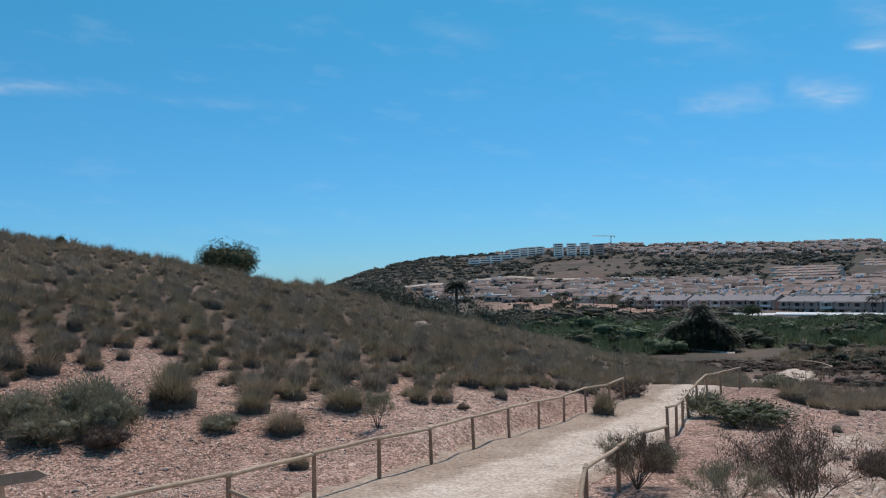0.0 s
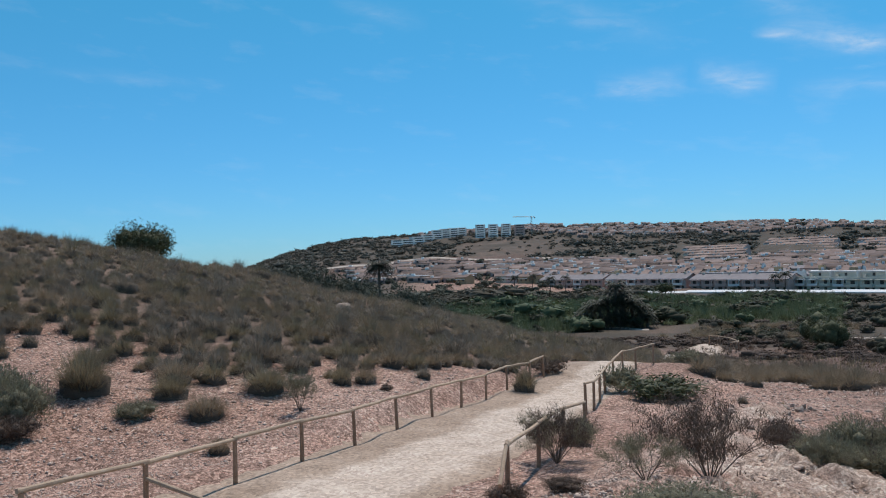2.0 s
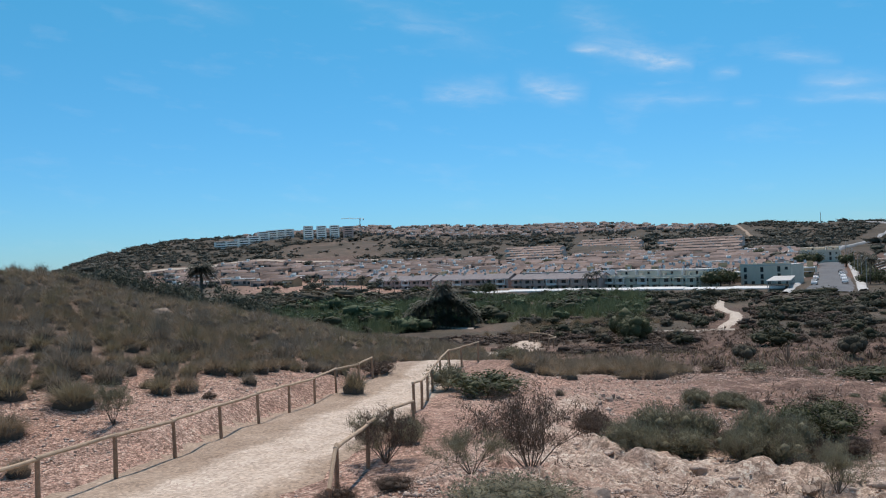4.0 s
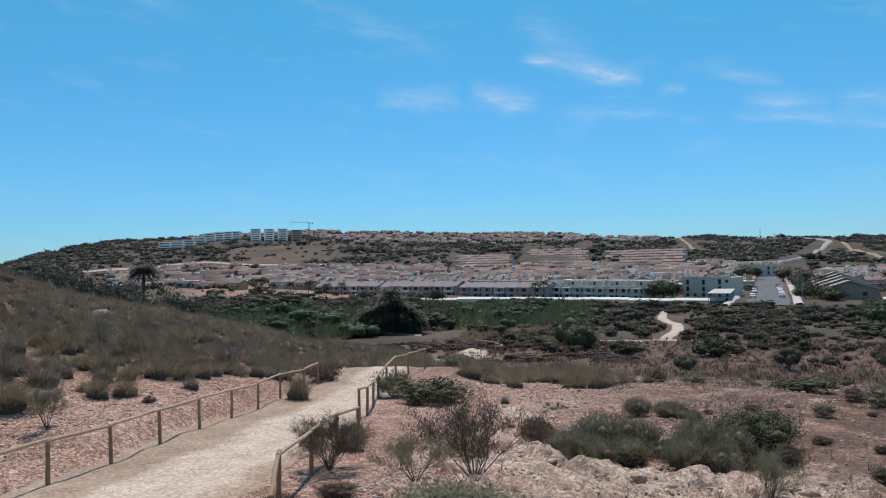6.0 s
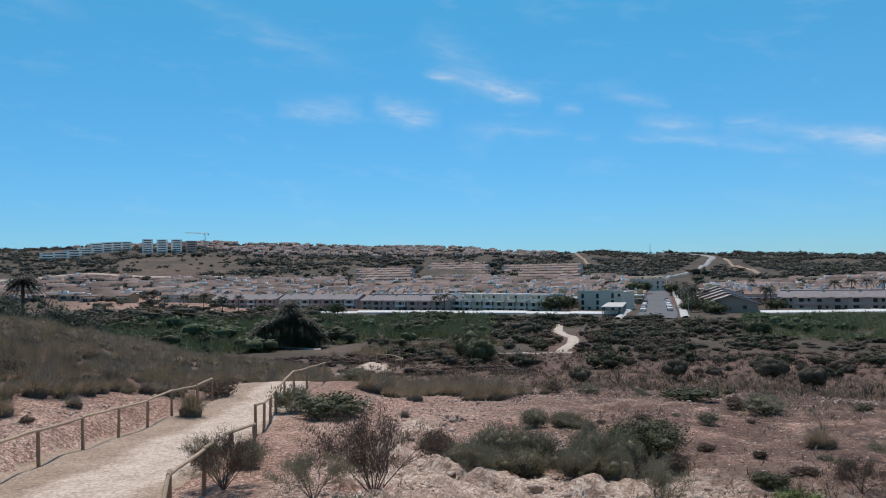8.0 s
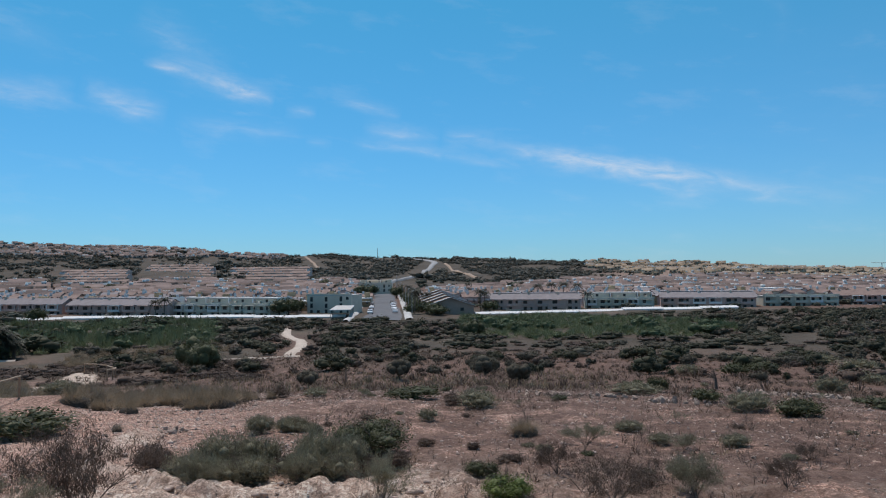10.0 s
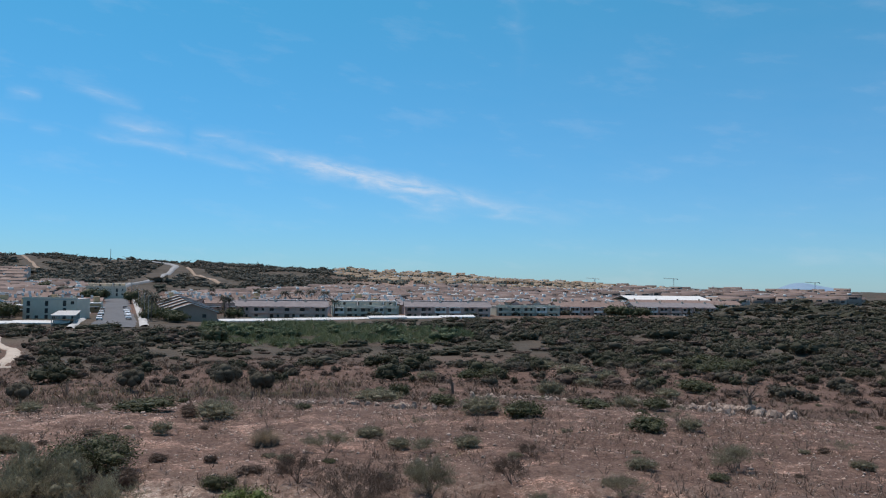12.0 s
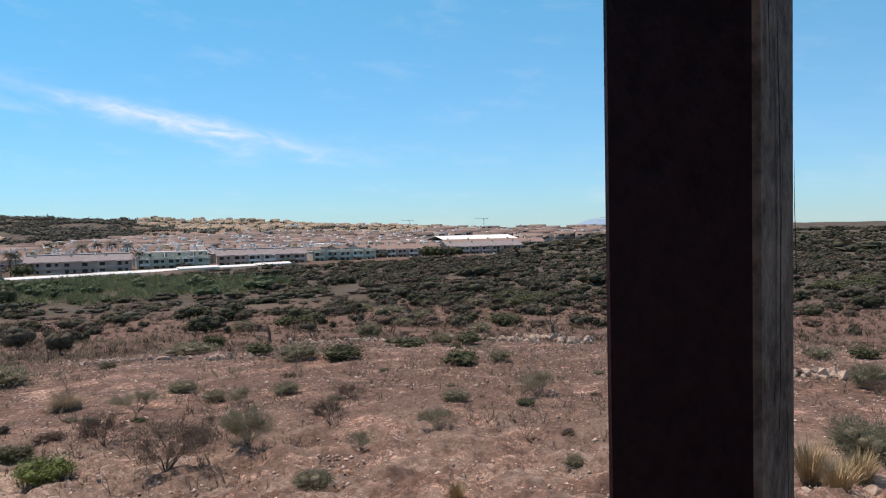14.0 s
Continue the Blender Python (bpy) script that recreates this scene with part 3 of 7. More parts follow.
def pole(bm, a, b, ra, rb, sides=10, rings=1, bend=0.0, dome=0.0, seed=0):
    """A round timber from a to b, slightly crooked, with a domed top."""
    rnd = random.Random(seed)
    a, b = Vector(a), Vector(b)
    q = (b - a).to_track_quat("Z", "Y")
    loops = []
    for i in range(rings + 1):
        s = i / rings
        c = a.lerp(b, s)
        if 0 < i < rings:
            c += q @ Vector((rnd.uniform(-bend, bend), rnd.uniform(-bend, bend), 0))
        rad = ra + (rb - ra) * s
        loops.append([bm.verts.new(c + q @ Vector((rad * rnd.uniform(0.93, 1.07) * math.cos(6.2832 * k / sides), rad * math.sin(6.2832 * k / sides), 0))) for k in range(sides)])
    for l0, l1 in zip(loops, loops[1:]):
        for k in range(sides):
            bm.faces.new((l0[k], l0[(k + 1) % sides], l1[(k + 1) % sides], l1[k]))
    bm.faces.new(loops[0][::-1])
    top = bm.verts.new(b + q @ Vector((0, 0, dome)))
    for k in range(sides):
        bm.faces.new((loops[-1][k], loops[-1][(k + 1) % sides], top))
    return bm


# ---- timber fences ----
def timber_fence(spots, tall, label, wide=0.052, skip=()):
    """Round posts with one log rail over their tops; each post and rail is a part."""
    x0, y0 = spots[0]
    fence = empty("timber_fence", x0, y0, ground_at(x0, y0), 0, label, "fence")
    oz = ground_at(x0, y0)
    tops = []
    for i, (x, y) in enumerate(spots):
        h = tall[i] if isinstance(tall, (tuple, list)) else tall
        z = ground_at(x, y)
        lean = Vector((math.sin(i * 7.3) * 0.03, math.cos(i * 4.1) * 0.03, 0))
        foot, top = Vector((x - x0, y - y0, z - oz - 0.25)), Vector((x - x0, y - y0, z - oz + h - 0.03)) + lean
        part("post", pole(bmesh.new(), foot, top, wide, wide * 0.92, 10, 3, 0.006, 0.015, i), M_POSTWOOD, fence)
        tops.append(top + Vector((0, 0, 0.03)))
    for i, (a, b) in enumerate(zip(tops, tops[1:])):
        if i in skip:
            continue
        d = (b - a).normalized() * 0.07
        up = Vector((0, 0, 0.012 * (-1) ** i))
        part("rail", pole(bmesh.new(), a - d + up, b + d + up, wide * 0.85, wide * 0.78, 10, 4, 0.012, 0.01, 40 + i), M_RAILWOOD, fence)
    return fence


left_line = [(-1.72 + 1.222 * k, 18.95 + 2.161 * k) for k in range(-3, 7)] + [(6.82, 32.9), (7.95, 35.2)]
left = timber_fence(left_line, 1.0, "weathered round timber fence with a single log rail")
brace = bmesh.new()
pole(brace, (1.22, 2.16, 0.55), (2.75, 1.45, 0.14), 0.045, 0.04, 8, 3, 0.01, 0.01, 77)
part("rail", brace, M_RAILWOOD, left)
timber_fence([(2.30, 14.3), (2.58, 15.18), (3.69, 17.35), (4.84, 19.5), (5.84, 21.0)], (0.42, 1.0, 1.0, 1.0, 1.0), "weathered timber fence with a drooping end rail beside shrubs")
timber_fence([(7.0, 25.0), (7.58, 26.1), (8.25, 27.6), (9.3, 30.3), (10.8, 33.8), (11.85, 35.6), (12.9, 36.8), (14.2, 37.9)], 1.0, "crooked timber fence over the brow of the path")
timber_fence([(37.5, 77.5), (38.6, 78.6), (39.6, 80.0), (40.6, 82.0), (41.6, 84.5), (42.2, 87.3), (42.0, 89.5), (41.3, 91.0)], 1.05, "small curved timber fence beside the lower path", 0.075)


def signpost(x, y):
    s = empty("signpost", x, y, ground_at(x, y), 0, "weathered wooden signpost with an arrow board", "signpost")
    part("post", box(bmesh.new(), -0.07, -0.07, -0.3, 0.07, 0.07, 1.0), M_POSTWOOD, s)
    bm = bmesh.new()
    shape = [(0.075, 0.72), (0.75, 0.80), (0.95, 0.905), (0.75, 1.0), (0.075, 0.93)]
    a = [bm.verts.new((px, -0.10, pz)) for px, pz in shape]
    b = [bm.verts.new((px, -0.06, pz)) for px, pz in shape]
    bm.faces.new(a)
    bm.faces.new(b[::-1])
    for i in range(5):
        bm.faces.new((a[i], b[i], b[(i + 1) % 5], a[(i + 1) % 5]))
    bmesh.ops.recalc_face_normals(bm, faces=bm.faces)
    part("arrow_board", bm, M_RAILWOOD, s, "pale arrow-shaped board")


signpost(-8.3, 14.4)

# ---- vegetation ----
ICO = bmesh.new()
bmesh.ops.create_icosphere(ICO, subdivisions=1, radius=1)
ICO_V, ICO_F = np.array([v.co for v in ICO.verts]), np.array([[v.index for v in f.verts] for f in ICO.faces])
ICO.free()


def joined(sets):
    vs, fs, o = [], [], 0
    for v, f in sets:
        vs.append(v)
        fs.append(f + o)
        o += len(v)
    return np.concatenate(vs), np.concatenate(fs)


def unit(rs, n):
    v = rs.normal(size=(n, 3))
    return v / np.linalg.norm(v, axis=1)[:, None]


def leaf_tris(c, nrm, size, rs, long=1.8):
    """One small leaf a point: a triangle that lies roughly across the given normal."""
    n = len(c)
    a = np.cross(nrm, unit(rs, n))
    a /= np.linalg.norm(a, axis=1)[:, None] + 1e-9
    b = np.cross(nrm, a) + 0.5 * rs.normal(size=(n, 3))
    s = (size * rs.uniform(0.6, 1.4, n))[:, None]
    v = np.stack([c - a * s * 0.5, c + a * s * 0.5, c + b * s * long * 0.8], 1).reshape(-1, 3)
    return v, np.arange(3 * n).reshape(n, 3)


def shrub_leaves(rs, wide, tall, n, leaf, lumps=9, upright=0.0, core=0.62, sprig=0.0, lump=1.0):
    """A crown of lumps: leaves over and inside each lump, and a lumpy core that closes the middle."""
    sets, per = [], n // lumps
    for i in range(lumps):
        a, q = rs.uniform(0, 6.28), math.sqrt(rs.uniform(0, 1)) * (0.96 - 0.30 * lump)
        rad = rs.uniform(0.30, 0.46) * (1 - 0.25 * q) * lump
        c = np.array((math.cos(a) * q * wide / 2, math.sin(a) * q * wide / 2, tall * (0.27 + rs.uniform(-0.04, 0.34) * (1 - q * 0.85))))
        scale = np.array((wide * rad, wide * rad, tall * rad * rs.uniform(0.95, 1.25)))
        d = unit(rs, per)
        shell = rs.uniform(0.2, 1.06, per) ** 0.55
        p = c + d * scale * shell[:, None]
        p[:, 2] = np.where(p[:, 2] < 0.0, rs.uniform(0.0, 0.14, per) * tall, p[:, 2])
        nrm = d + 0.8 * rs.normal(size=(per, 3))
        nrm[:, 2] += upright
        nrm /= np.linalg.norm(nrm, axis=1)[:, None]
        if sprig:
            # fine shoots that point up and outwards
            e = d * 0.7 + 0.45 * rs.normal(size=(per, 3)) + np.array((0, 0, 0.75))
            e /= np.linalg.norm(e, axis=1)[:, None]
            a_ = np.cross(e, unit(rs, per))
            a_ /= np.linalg.norm(a_, axis=1)[:, None] + 1e-9
            s = (leaf * rs.uniform(0.5, 1.5, per))[:, None]
            sets.append((np.stack([p - a_ * s * 0.32, p + a_ * s * 0.32, p + e * s * sprig], 1).reshape(-1, 3), np.arange(3 * per).reshape(per, 3)))
        else:
            sets.append(leaf_tris(p, nrm, leaf, rs))
        if core:
            v = c + ICO_V * scale * core * rs.uniform(0.85, 1.1, (len(ICO_V), 1))
            v[:, 2] = np.maximum(v[:, 2], -0.05)
            sets.append((v, ICO_F))
    return joined(sets)


def blades(rs, wide, tall, n, thick, droop=0.35, splay=0.75):
    """A tussock: fine blades that fan out of one foot and droop at the tips."""
    a = rs.uniform(0, 6.28, n)
    foot = rs.uniform(0, 0.16, n) ** 0.7 * wide
    out = wide / 2 * splay * np.sqrt(rs.uniform(0.02, 1, n))
    h = tall * rs.uniform(0.6, 1.08, n) * (1 - droop * (out / (wide / 2)) ** 2)
    dirs = np.stack([np.cos(a), np.sin(a), 0 * a], 1)
    side = np.stack([-np.sin(a), np.cos(a), 0 * a], 1)
    up = np.array((0, 0, 1.0))
    b0 = dirs * foot[:, None] * 0.6
    b1 = dirs * (foot + out * 0.45)[:, None] + up * (h * 0.68)[:, None]
    b2 = dirs * (foot + out * 1.05)[:, None] + up * h[:, None] + 0.05 * wide * rs.normal(size=(n, 3))
    t = thick * rs.uniform(0.6, 1.3, n)[:, None]
    v = np.stack([b0 - side * t, b0 + side * t, b1 + side * t * 0.8, b1 - side * t * 0.8, b2], 1).reshape(-1, 3)
    i = np.arange(n)[:, None] * 5
    f = np.concatenate([i + np.array([[0, 1, 2]]), i + np.array([[0, 2, 3]]), i + np.array([[3, 2, 4]])])
    return v, f


def tuft(rs, wide, tall, n, thick):
    """A coarser tussock for far slopes: one triangle a blade."""
    a = rs.uniform(0, 6.28, n)
    th = np.arccos(rs.uniform(0.05, 1, n))
    ln = rs.uniform(0.72, 1.08, n)
    out, h = wide / 2 * np.sin(th) * ln, tall * (0.12 + 0.88 * np.cos(th)) * ln
    d = np.stack([np.cos(a), np.sin(a), 0 * a], 1)
    s = np.stack([-np.sin(a), np.cos(a), 0 * a], 1) * (thick * rs.uniform(0.7, 1.4, n))[:, None]
    b0 = d * (out * 0.42)[:, None] + np.stack([0 * a, 0 * a, h * 0.35], 1)
    b1 = d * out[:, None] + np.stack([0 * a, 0 * a, h], 1) + 0.07 * rs.normal(size=(n, 3)) * (wide, wide, tall)
    hair = np.stack([b0 - s, b0 + s, b1], 1).reshape(-1, 3), np.arange(3 * n).reshape(n, 3)
    return hair


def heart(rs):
    """The dead, matted middle of a tussock, coloured dark for the shade low inside it."""
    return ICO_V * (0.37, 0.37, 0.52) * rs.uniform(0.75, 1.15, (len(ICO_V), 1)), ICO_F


def twigs(rs, wide, tall, n, thick, fork=3, tips=None):
    """Bare forking twigs from one foot."""
    sets = []

    def stick(p, q, r0, r1):
        d = q - p
        a = np.cross(d, (0.31, 0.57, 0.2))
        a /= np.linalg.norm(a) + 1e-9
        b = np.cross(d, a)
        b /= np.linalg.norm(b) + 1e-9
        ring = [math.cos(k) * a + math.sin(k) * b for k in (0, 2.094, 4.189)]
        v = np.array([p + r0 * o for o in ring] + [q + r1 * o for o in ring])
        f = np.array([[0, 1, 4], [0, 4, 3], [1, 2, 5], [1, 5, 4], [2, 0, 3], [2, 3, 5]])
        sets.append((v, f))

    def grow(p, d, size, r, level):
        q = p + d * size
        stick(p, q, r, r * 0.6)
        if tips is not None and level < 3:
            tips.extend((q, (p + q) / 2))
        if level:
            for _ in range(fork if level > 1 else fork - 1):
                e = d + rs.normal(size=3) * 0.42
                e[2] = abs(e[2]) * 0.9
                e /= np.linalg.norm(e)
                grow(q, e, size * rs.uniform(0.5, 0.85), r * 0.55, level - 1)

    for _ in range(n):
        a, o = rs.uniform(0, 6.28), rs.uniform(0.2, 1.0)
        d = np.array((math.cos(a) * wide * o, math.sin(a) * wide * o, tall))
        grow(np.zeros(3), d / np.linalg.norm(d), np.linalg.norm((wide * 0.25 * o, tall * 0.45)), thick, 3)
    return joined(sets)


PLANTS = {}


def plant(kind, variant, far=False):
    """A unit plant, one metre wide and one metre high, made once per kind and variant; a far one has fewer, larger leaves."""
    key = (kind, variant, far)
    if key in PLANTS:
        return PLANTS[key]
    rs = np.random.RandomState(100 * variant + len(kind) * 7)
    made = []
    if kind in ("grey", "dark", "bright", "brown", "olive"):
        mat = {"grey": M_GREY_LEAF, "dark": M_DARK_LEAF, "bright": M_BRIGHT_LEAF, "brown": M_BROWN_LEAF, "olive": M_GREY_LEAF}[kind]
        v, f = shrub_leaves(rs, 1.0, 0.92, 1900 if far else 9000, 0.034 if far else 0.0175, 18 if far else 24, 0.2, 0.45, 0.0 if kind in ("dark", "bright") else 2.3, 0.75)
        made.append(("foliage", tri_mesh("foliage", v, f, [mat])))
        v, f = twigs(rs, 0.62, 0.6, 4 if far else 7, 0.014, 2 if far else 3)
        made.append(("stem", tri_mesh("stem", v, f, [M_TWIG])))
    elif kind == "twig":
        tips = []
        v, f = twigs(rs, 0.8, 0.9, 6 if far else 11, 0.012, 2 if far else 3, tips)
        made.append(("stem", tri_mesh("stem", v, f, [M_TWIG])))
        # sparse feathery leaves along the ends of the twigs
        per = 8 if far else 15
        c = np.repeat(np.array(tips), per, axis=0)
        c = c + rs.normal(size=c.shape) * (0.035, 0.035, 0.045)
        e = rs.normal(size=c.shape) * 0.5 + (0, 0, 1.0)
        e /= np.linalg.norm(e, axis=1)[:, None]
        w = np.cross(e, unit(rs, len(c)))
        size = (0.020 if far else 0.0125) * rs.uniform(0.6, 1.4, (len(c), 1))
        v, f = np.stack([c - w * size * 0.3, c + w * size * 0.3, c + e * size * 4.5], 1).reshape(-1, 3), np.arange(3 * len(c)).reshape(-1, 3)
        made.append(("foliage", tri_mesh("foliage", v, f, [M_BROWN_LEAF if variant % 2 else M_GREY_LEAF])))
    elif kind == "tussock":
        v, f = blades(rs, 1.0, 0.95, 220 if far else 760, 0.0055 if far else 0.0036, 0.55, 1.0)
        made.append(("tuft", tri_mesh("tuft", *joined([(v, f), tuft(rs, 1.02, 0.92, 420 if far else 760, 0.006 if far else 0.0042)]), [GRASSES[variant % 3]])))
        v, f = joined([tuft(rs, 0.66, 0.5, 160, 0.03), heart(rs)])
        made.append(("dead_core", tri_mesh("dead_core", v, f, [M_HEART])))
    elif kind == "straw":
        v, f = blades(rs, 1.0, 1.0, 420, 0.007)
        made.append(("tuft", tri_mesh("tuft", v, f, [M_STRAW])))
    PLANTS[key] = made
    return made


WORDS = {
    "grey": ("shrub", "grey-green rounded shrub on stony soil", "shrub"),
    "dark": ("shrub", "dark green dense low shrub on dry soil", "shrub"),
    "bright": ("shrub", "fresh bright green rounded bush on dry soil", "shrub"),
    "brown": ("shrub", "brown half-dry rounded shrub on dry soil", "shrub"),
    "olive": ("shrub", "olive-grey shrub growing among stones", "shrub"),
    "twig": ("twiggy_shrub", "half-bare twiggy shrub with dry grey branches", "shrub"),
    "tussock": ("grass_tussock", "dry brownish esparto grass tussock on stony ground", "grass tussock"),
    "straw": ("grass_tussock", "straw-yellow dry grass tussock on stony soil", "grass tussock"),
}
COUNT = [0]


def grow(kind, x, y, wide, tall, group=""):
    """Plants one thing at (x, y), as wide and tall as given."""
    if kind == "big":
        # several bushes that grow into one another
        for k, (dx, dy, w, h, sort) in enumerate(((-0.30, 0.04, 0.46, 0.82, "grey"), (-0.02, -0.14, 0.44, 0.70, "olive"), (0.27, 0.06, 0.42, 0.95, "grey"), (0.06, 0.22, 0.50, 1.0, "olive"), (0.36, -0.16, 0.26, 0.5, "brown"), (-0.40, -0.14, 0.24, 0.45, "twig"))):
            grow(sort, x + dx * wide, y + dy * wide, w * wide, 0.85 * h * tall)
        return None
    COUNT[0] += 1
    i = COUNT[0]
    name, label, cat = WORDS[kind]
    top = new(name)
    top.empty_display_size = 0.2
    for pn, me in plant(kind, i % 3, math.hypot(x, y) > 27):
        o = new(pn, me)
        o.parent = top
    top.matrix_basis = Matrix.Translation((x, y, ground_at(x, y) - 0.03)) @ Matrix.Rotation(i * 2.4, 4, "Z") @ Matrix.Diagonal((wide, wide * (0.8 + 0.3 * ((i * 0.37) % 1)), tall, 1))
    return tagged(top, label, cat, group or ("tussocks" if "tussock" in name else "shrubs"))


# shrubs and tussocks that stand alone
grow("big", -10.68, 21.44, 4.45, 2.49)
grow("tussock", -8.76, 24.70, 2.13, 1.71)
grow("grey", -6.62, 22.68, 1.15, 0.86)
grow("tussock", -4.79, 23.05, 1.65, 0.94)
grow("tussock", -3.40, 25.89, 1.93, 1.06)
grow("twig", -2.17, 23.70, 1.08, 1.19)
grow("tussock", -3.88, 19.99, 0.79, 0.56)
grow("brown", 0.53, 27.35, 0.51, 0.42)
grow("tussock", 2.02, 30.09, 0.98, 0.65)
grow("tussock", -1.08, 29.66, 0.96, 0.68)
grow("tussock", 6.21, 31.13, 1.36, 1.46)
grow("brown", 8.40, 36.18, 1.61, 1.06)
grow("twig", 4.21, 17.78, 1.37, 1.06)
grow("grey", 5.42, 20.33, 1.15, 1.08)
grow("grey", 9.98, 30.46, 1.83, 1.73)
grow("dark", 11.03, 28.38, 3.31, 1.48)
grow("grey", 16.33, 38.54, 1.74, 1.05)
grow("tussock", 17.41, 37.34, 1.54, 1.19)
grow("brown", 9.92, 18.07, 0.99, 0.92)
grow("twig", 5.16, 11.66, 1.59, 1.25)
grow("twig", 3.83, 10.80, 0.80, 0.66)
grow("olive", 2.82, 6.85, 1.32, 0.50)
grow("twig", 4.20, 17.67, 1.38, 1.17)
grow("brown", 2.08, 8.55, 0.50, 0.29)
grow("brown", 2.46, 14.48, 0.85, 0.61)
grow("big", 10.45, 15.45, 3.1, 1.75)
grow("big", 11.95, 13.95, 2.6, 1.72)
grow("dark", 14.82, 15.48, 2.29, 1.46)
grow("grey", 15.50, 21.41, 0.98, 1.06)
grow("grey", 16.48, 20.92, 0.95, 0.78)
grow("grey", 16.26, 19.50, 0.63, 0.54)
grow("tussock", 12.71, 25.64, 0.54, 0.40)
grow("dark", 26.21, 24.59, 2.70, 1.02)
grow("grey", 25.20, 20.06, 2.21, 1.11)
grow("grey", 20.58, 18.52, 0.79, 0.75)
grow("tussock", 20.33, 14.22, 1.17, 0.70)
grow("dark", 14.17, 11.15, 0.85, 0.58)
grow("brown", 15.43, 11.24, 0.70, 0.43)
grow("brown", 16.92, 15.37, 0.52, 0.37)
grow("bright", 12.40, 9.14, 1.14, 0.71)
grow("twig", 19.71, 11.64, 1.01, 0.61)
grow("grey", 22.94, 11.93, 1.01, 0.65)
grow("grey", 21.34, 10.16, 0.79, 0.56)
grow("twig", 20.93, 9.14, 0.73, 0.44)
grow("grey", 22.81, 8.46, 0.93, 0.66)
grow("twig", 15.23, 9.76, 0.84, 0.67)
grow("dark", 31.22, 9.11, 1.72, 1.09)
grow("dark", 34.17, 13.85, 1.67, 0.98)
grow("grey", 31.39, 11.08, 1.68, 1.26)
grow("grey", 39.87, 20.21, 2.97, 1.17)
grow("dark", 44.39, 20.99, 1.44, 1.59)
grow("dark", 29.14, 3.87, 1.64, 1.00)
grow("grey", 30.43, 2.39, 1.11, 0.79)
grow("grey", 21.24, 2.89, 0.85, 0.52)
grow("dark", 38.57, 7.71, 2.06, 0.84)
grow("grey", 41.62, 6.41, 1.47, 1.05)
grow("dark", 40.90, 4.91, 1.67, 1.04)
grow("grey", 59.66, 15.05, 2.27, 2.07)
grow("dark", 76.27, 27.97, 3.03, 1.89)
grow("grey", 71.62, 30.75, 2.40, 1.68)
grow("dark", 83.70, 27.67, 4.13, 1.79)
grow("grey", 93.72, 20.85, 4.00, 2.00)
grow("dark", 79.47, 16.39, 2.89, 1.57)
grow("grey", 82.22, 14.87, 3.27, 2.04)
grow("grey", 103.61, 27.28, 3.73, 1.86)
grow("dark", 73.25, 5.08, 3.90, 2.01)
grow("dark", 126.54, 7.61, 7.58, 3.25)
grow("grey", 64.88, 6.82, 2.20, 1.32)
grow("twig", 14.98, 6.36, 0.88, 0.85)
grow("brown", 25.01, 21.10, 0.92, 0.56)
grow("grey", 27.60, 33.04, 1.40, 0.77)
grow("brown", 26.22, 34.54, 1.30, 0.79)
grow("grey", 16.39, 20.94, 1.11, 0.80)
grow("grey", 16.55, 20.20, 0.65, 0.48)
grow("tussock", 16.67, 20.89, 0.76, 0.58)
grow("twig", 12.87, 7.08, 1.45, 0.85)
grow("twig", 10.75, 10.95, 1.17, 0.91)
grow("brown", 13.89, 13.57, 0.74, 0.64)
grow("grey", 18.03, 11.97, 0.52, 0.38)
grow("brown", 17.09, 13.71, 0.39, 0.35)
grow("grey", 10.86, 3.63, 0.65, 0.50)
grow("grey", 13.57, -0.19, 0.40, 0.36)
grow("brown", 16.37, -0.13, 0.40, 0.32)
grow("twig", 14.59, 6.23, 0.79, 0.68)
grow("twig", 17.12, 5.29, 0.69, 0.57)
grow("twig", 14.67, 3.91, 0.49, 0.37)
grow("dark", 35.95, -13.19, 1.47, 0.87)
grow("grey", 24.66, -9.17, 1.25, 1.16)
grow("olive", 14.94, -5.55, 1.5, 1.15)
grow("straw", 12.87, -3.88, 0.80, 0.77)
grow("straw", 12.32, -4.11, 0.88, 0.64)
grow("straw", 13.09, -4.70, 0.77, 0.64)
grow("grey", 33.67, -10.57, 1.20, 0.84)
grow("brown", 26.94, -7.74, 0.62, 0.43)
grow("straw", 9.71, 1.35, 0.33, 0.29)
grow("dark", 106.22, 5.48, 6.13, 2.58)
grow("grey", 75.70, 15.53, 2.46, 1.52)
grow("grey", 73.17, 4.87, 2.57, 1.56)
grow("dark", 123.85, 2.33, 5.65, 2.63)
grow("grey", 112.27, 11.98, 3.75, 1.87)
grow("dark", 31.41, 9.15, 1.57, 1.11)
grow("dark", 138.65, -48.06, 11.20, 3.24)
grow("dark", 162.54, -61.04, 8.95, 3.28)
grow("twig", 22.36, 0.68, 1.27, 0.72)
grow("twig", 16.94, 2.69, 0.83, 0.47)


def scatter(rs, n, az0, az1, r0, r1, keep):
    """Random places in a ring sector, evenly spread over its area, that pass keep(x, y, r, az)."""
    az, r = rs.uniform(az0, az1, n), np.sqrt(rs.uniform(r0 * r0, r1 * r1, n))
    x, y = r * np.sin(np.radians(az)), r * np.cos(np.radians(az))
    ok = keep(x, y, r, az)
    return x[ok], y[ok], r[ok], az[ok]


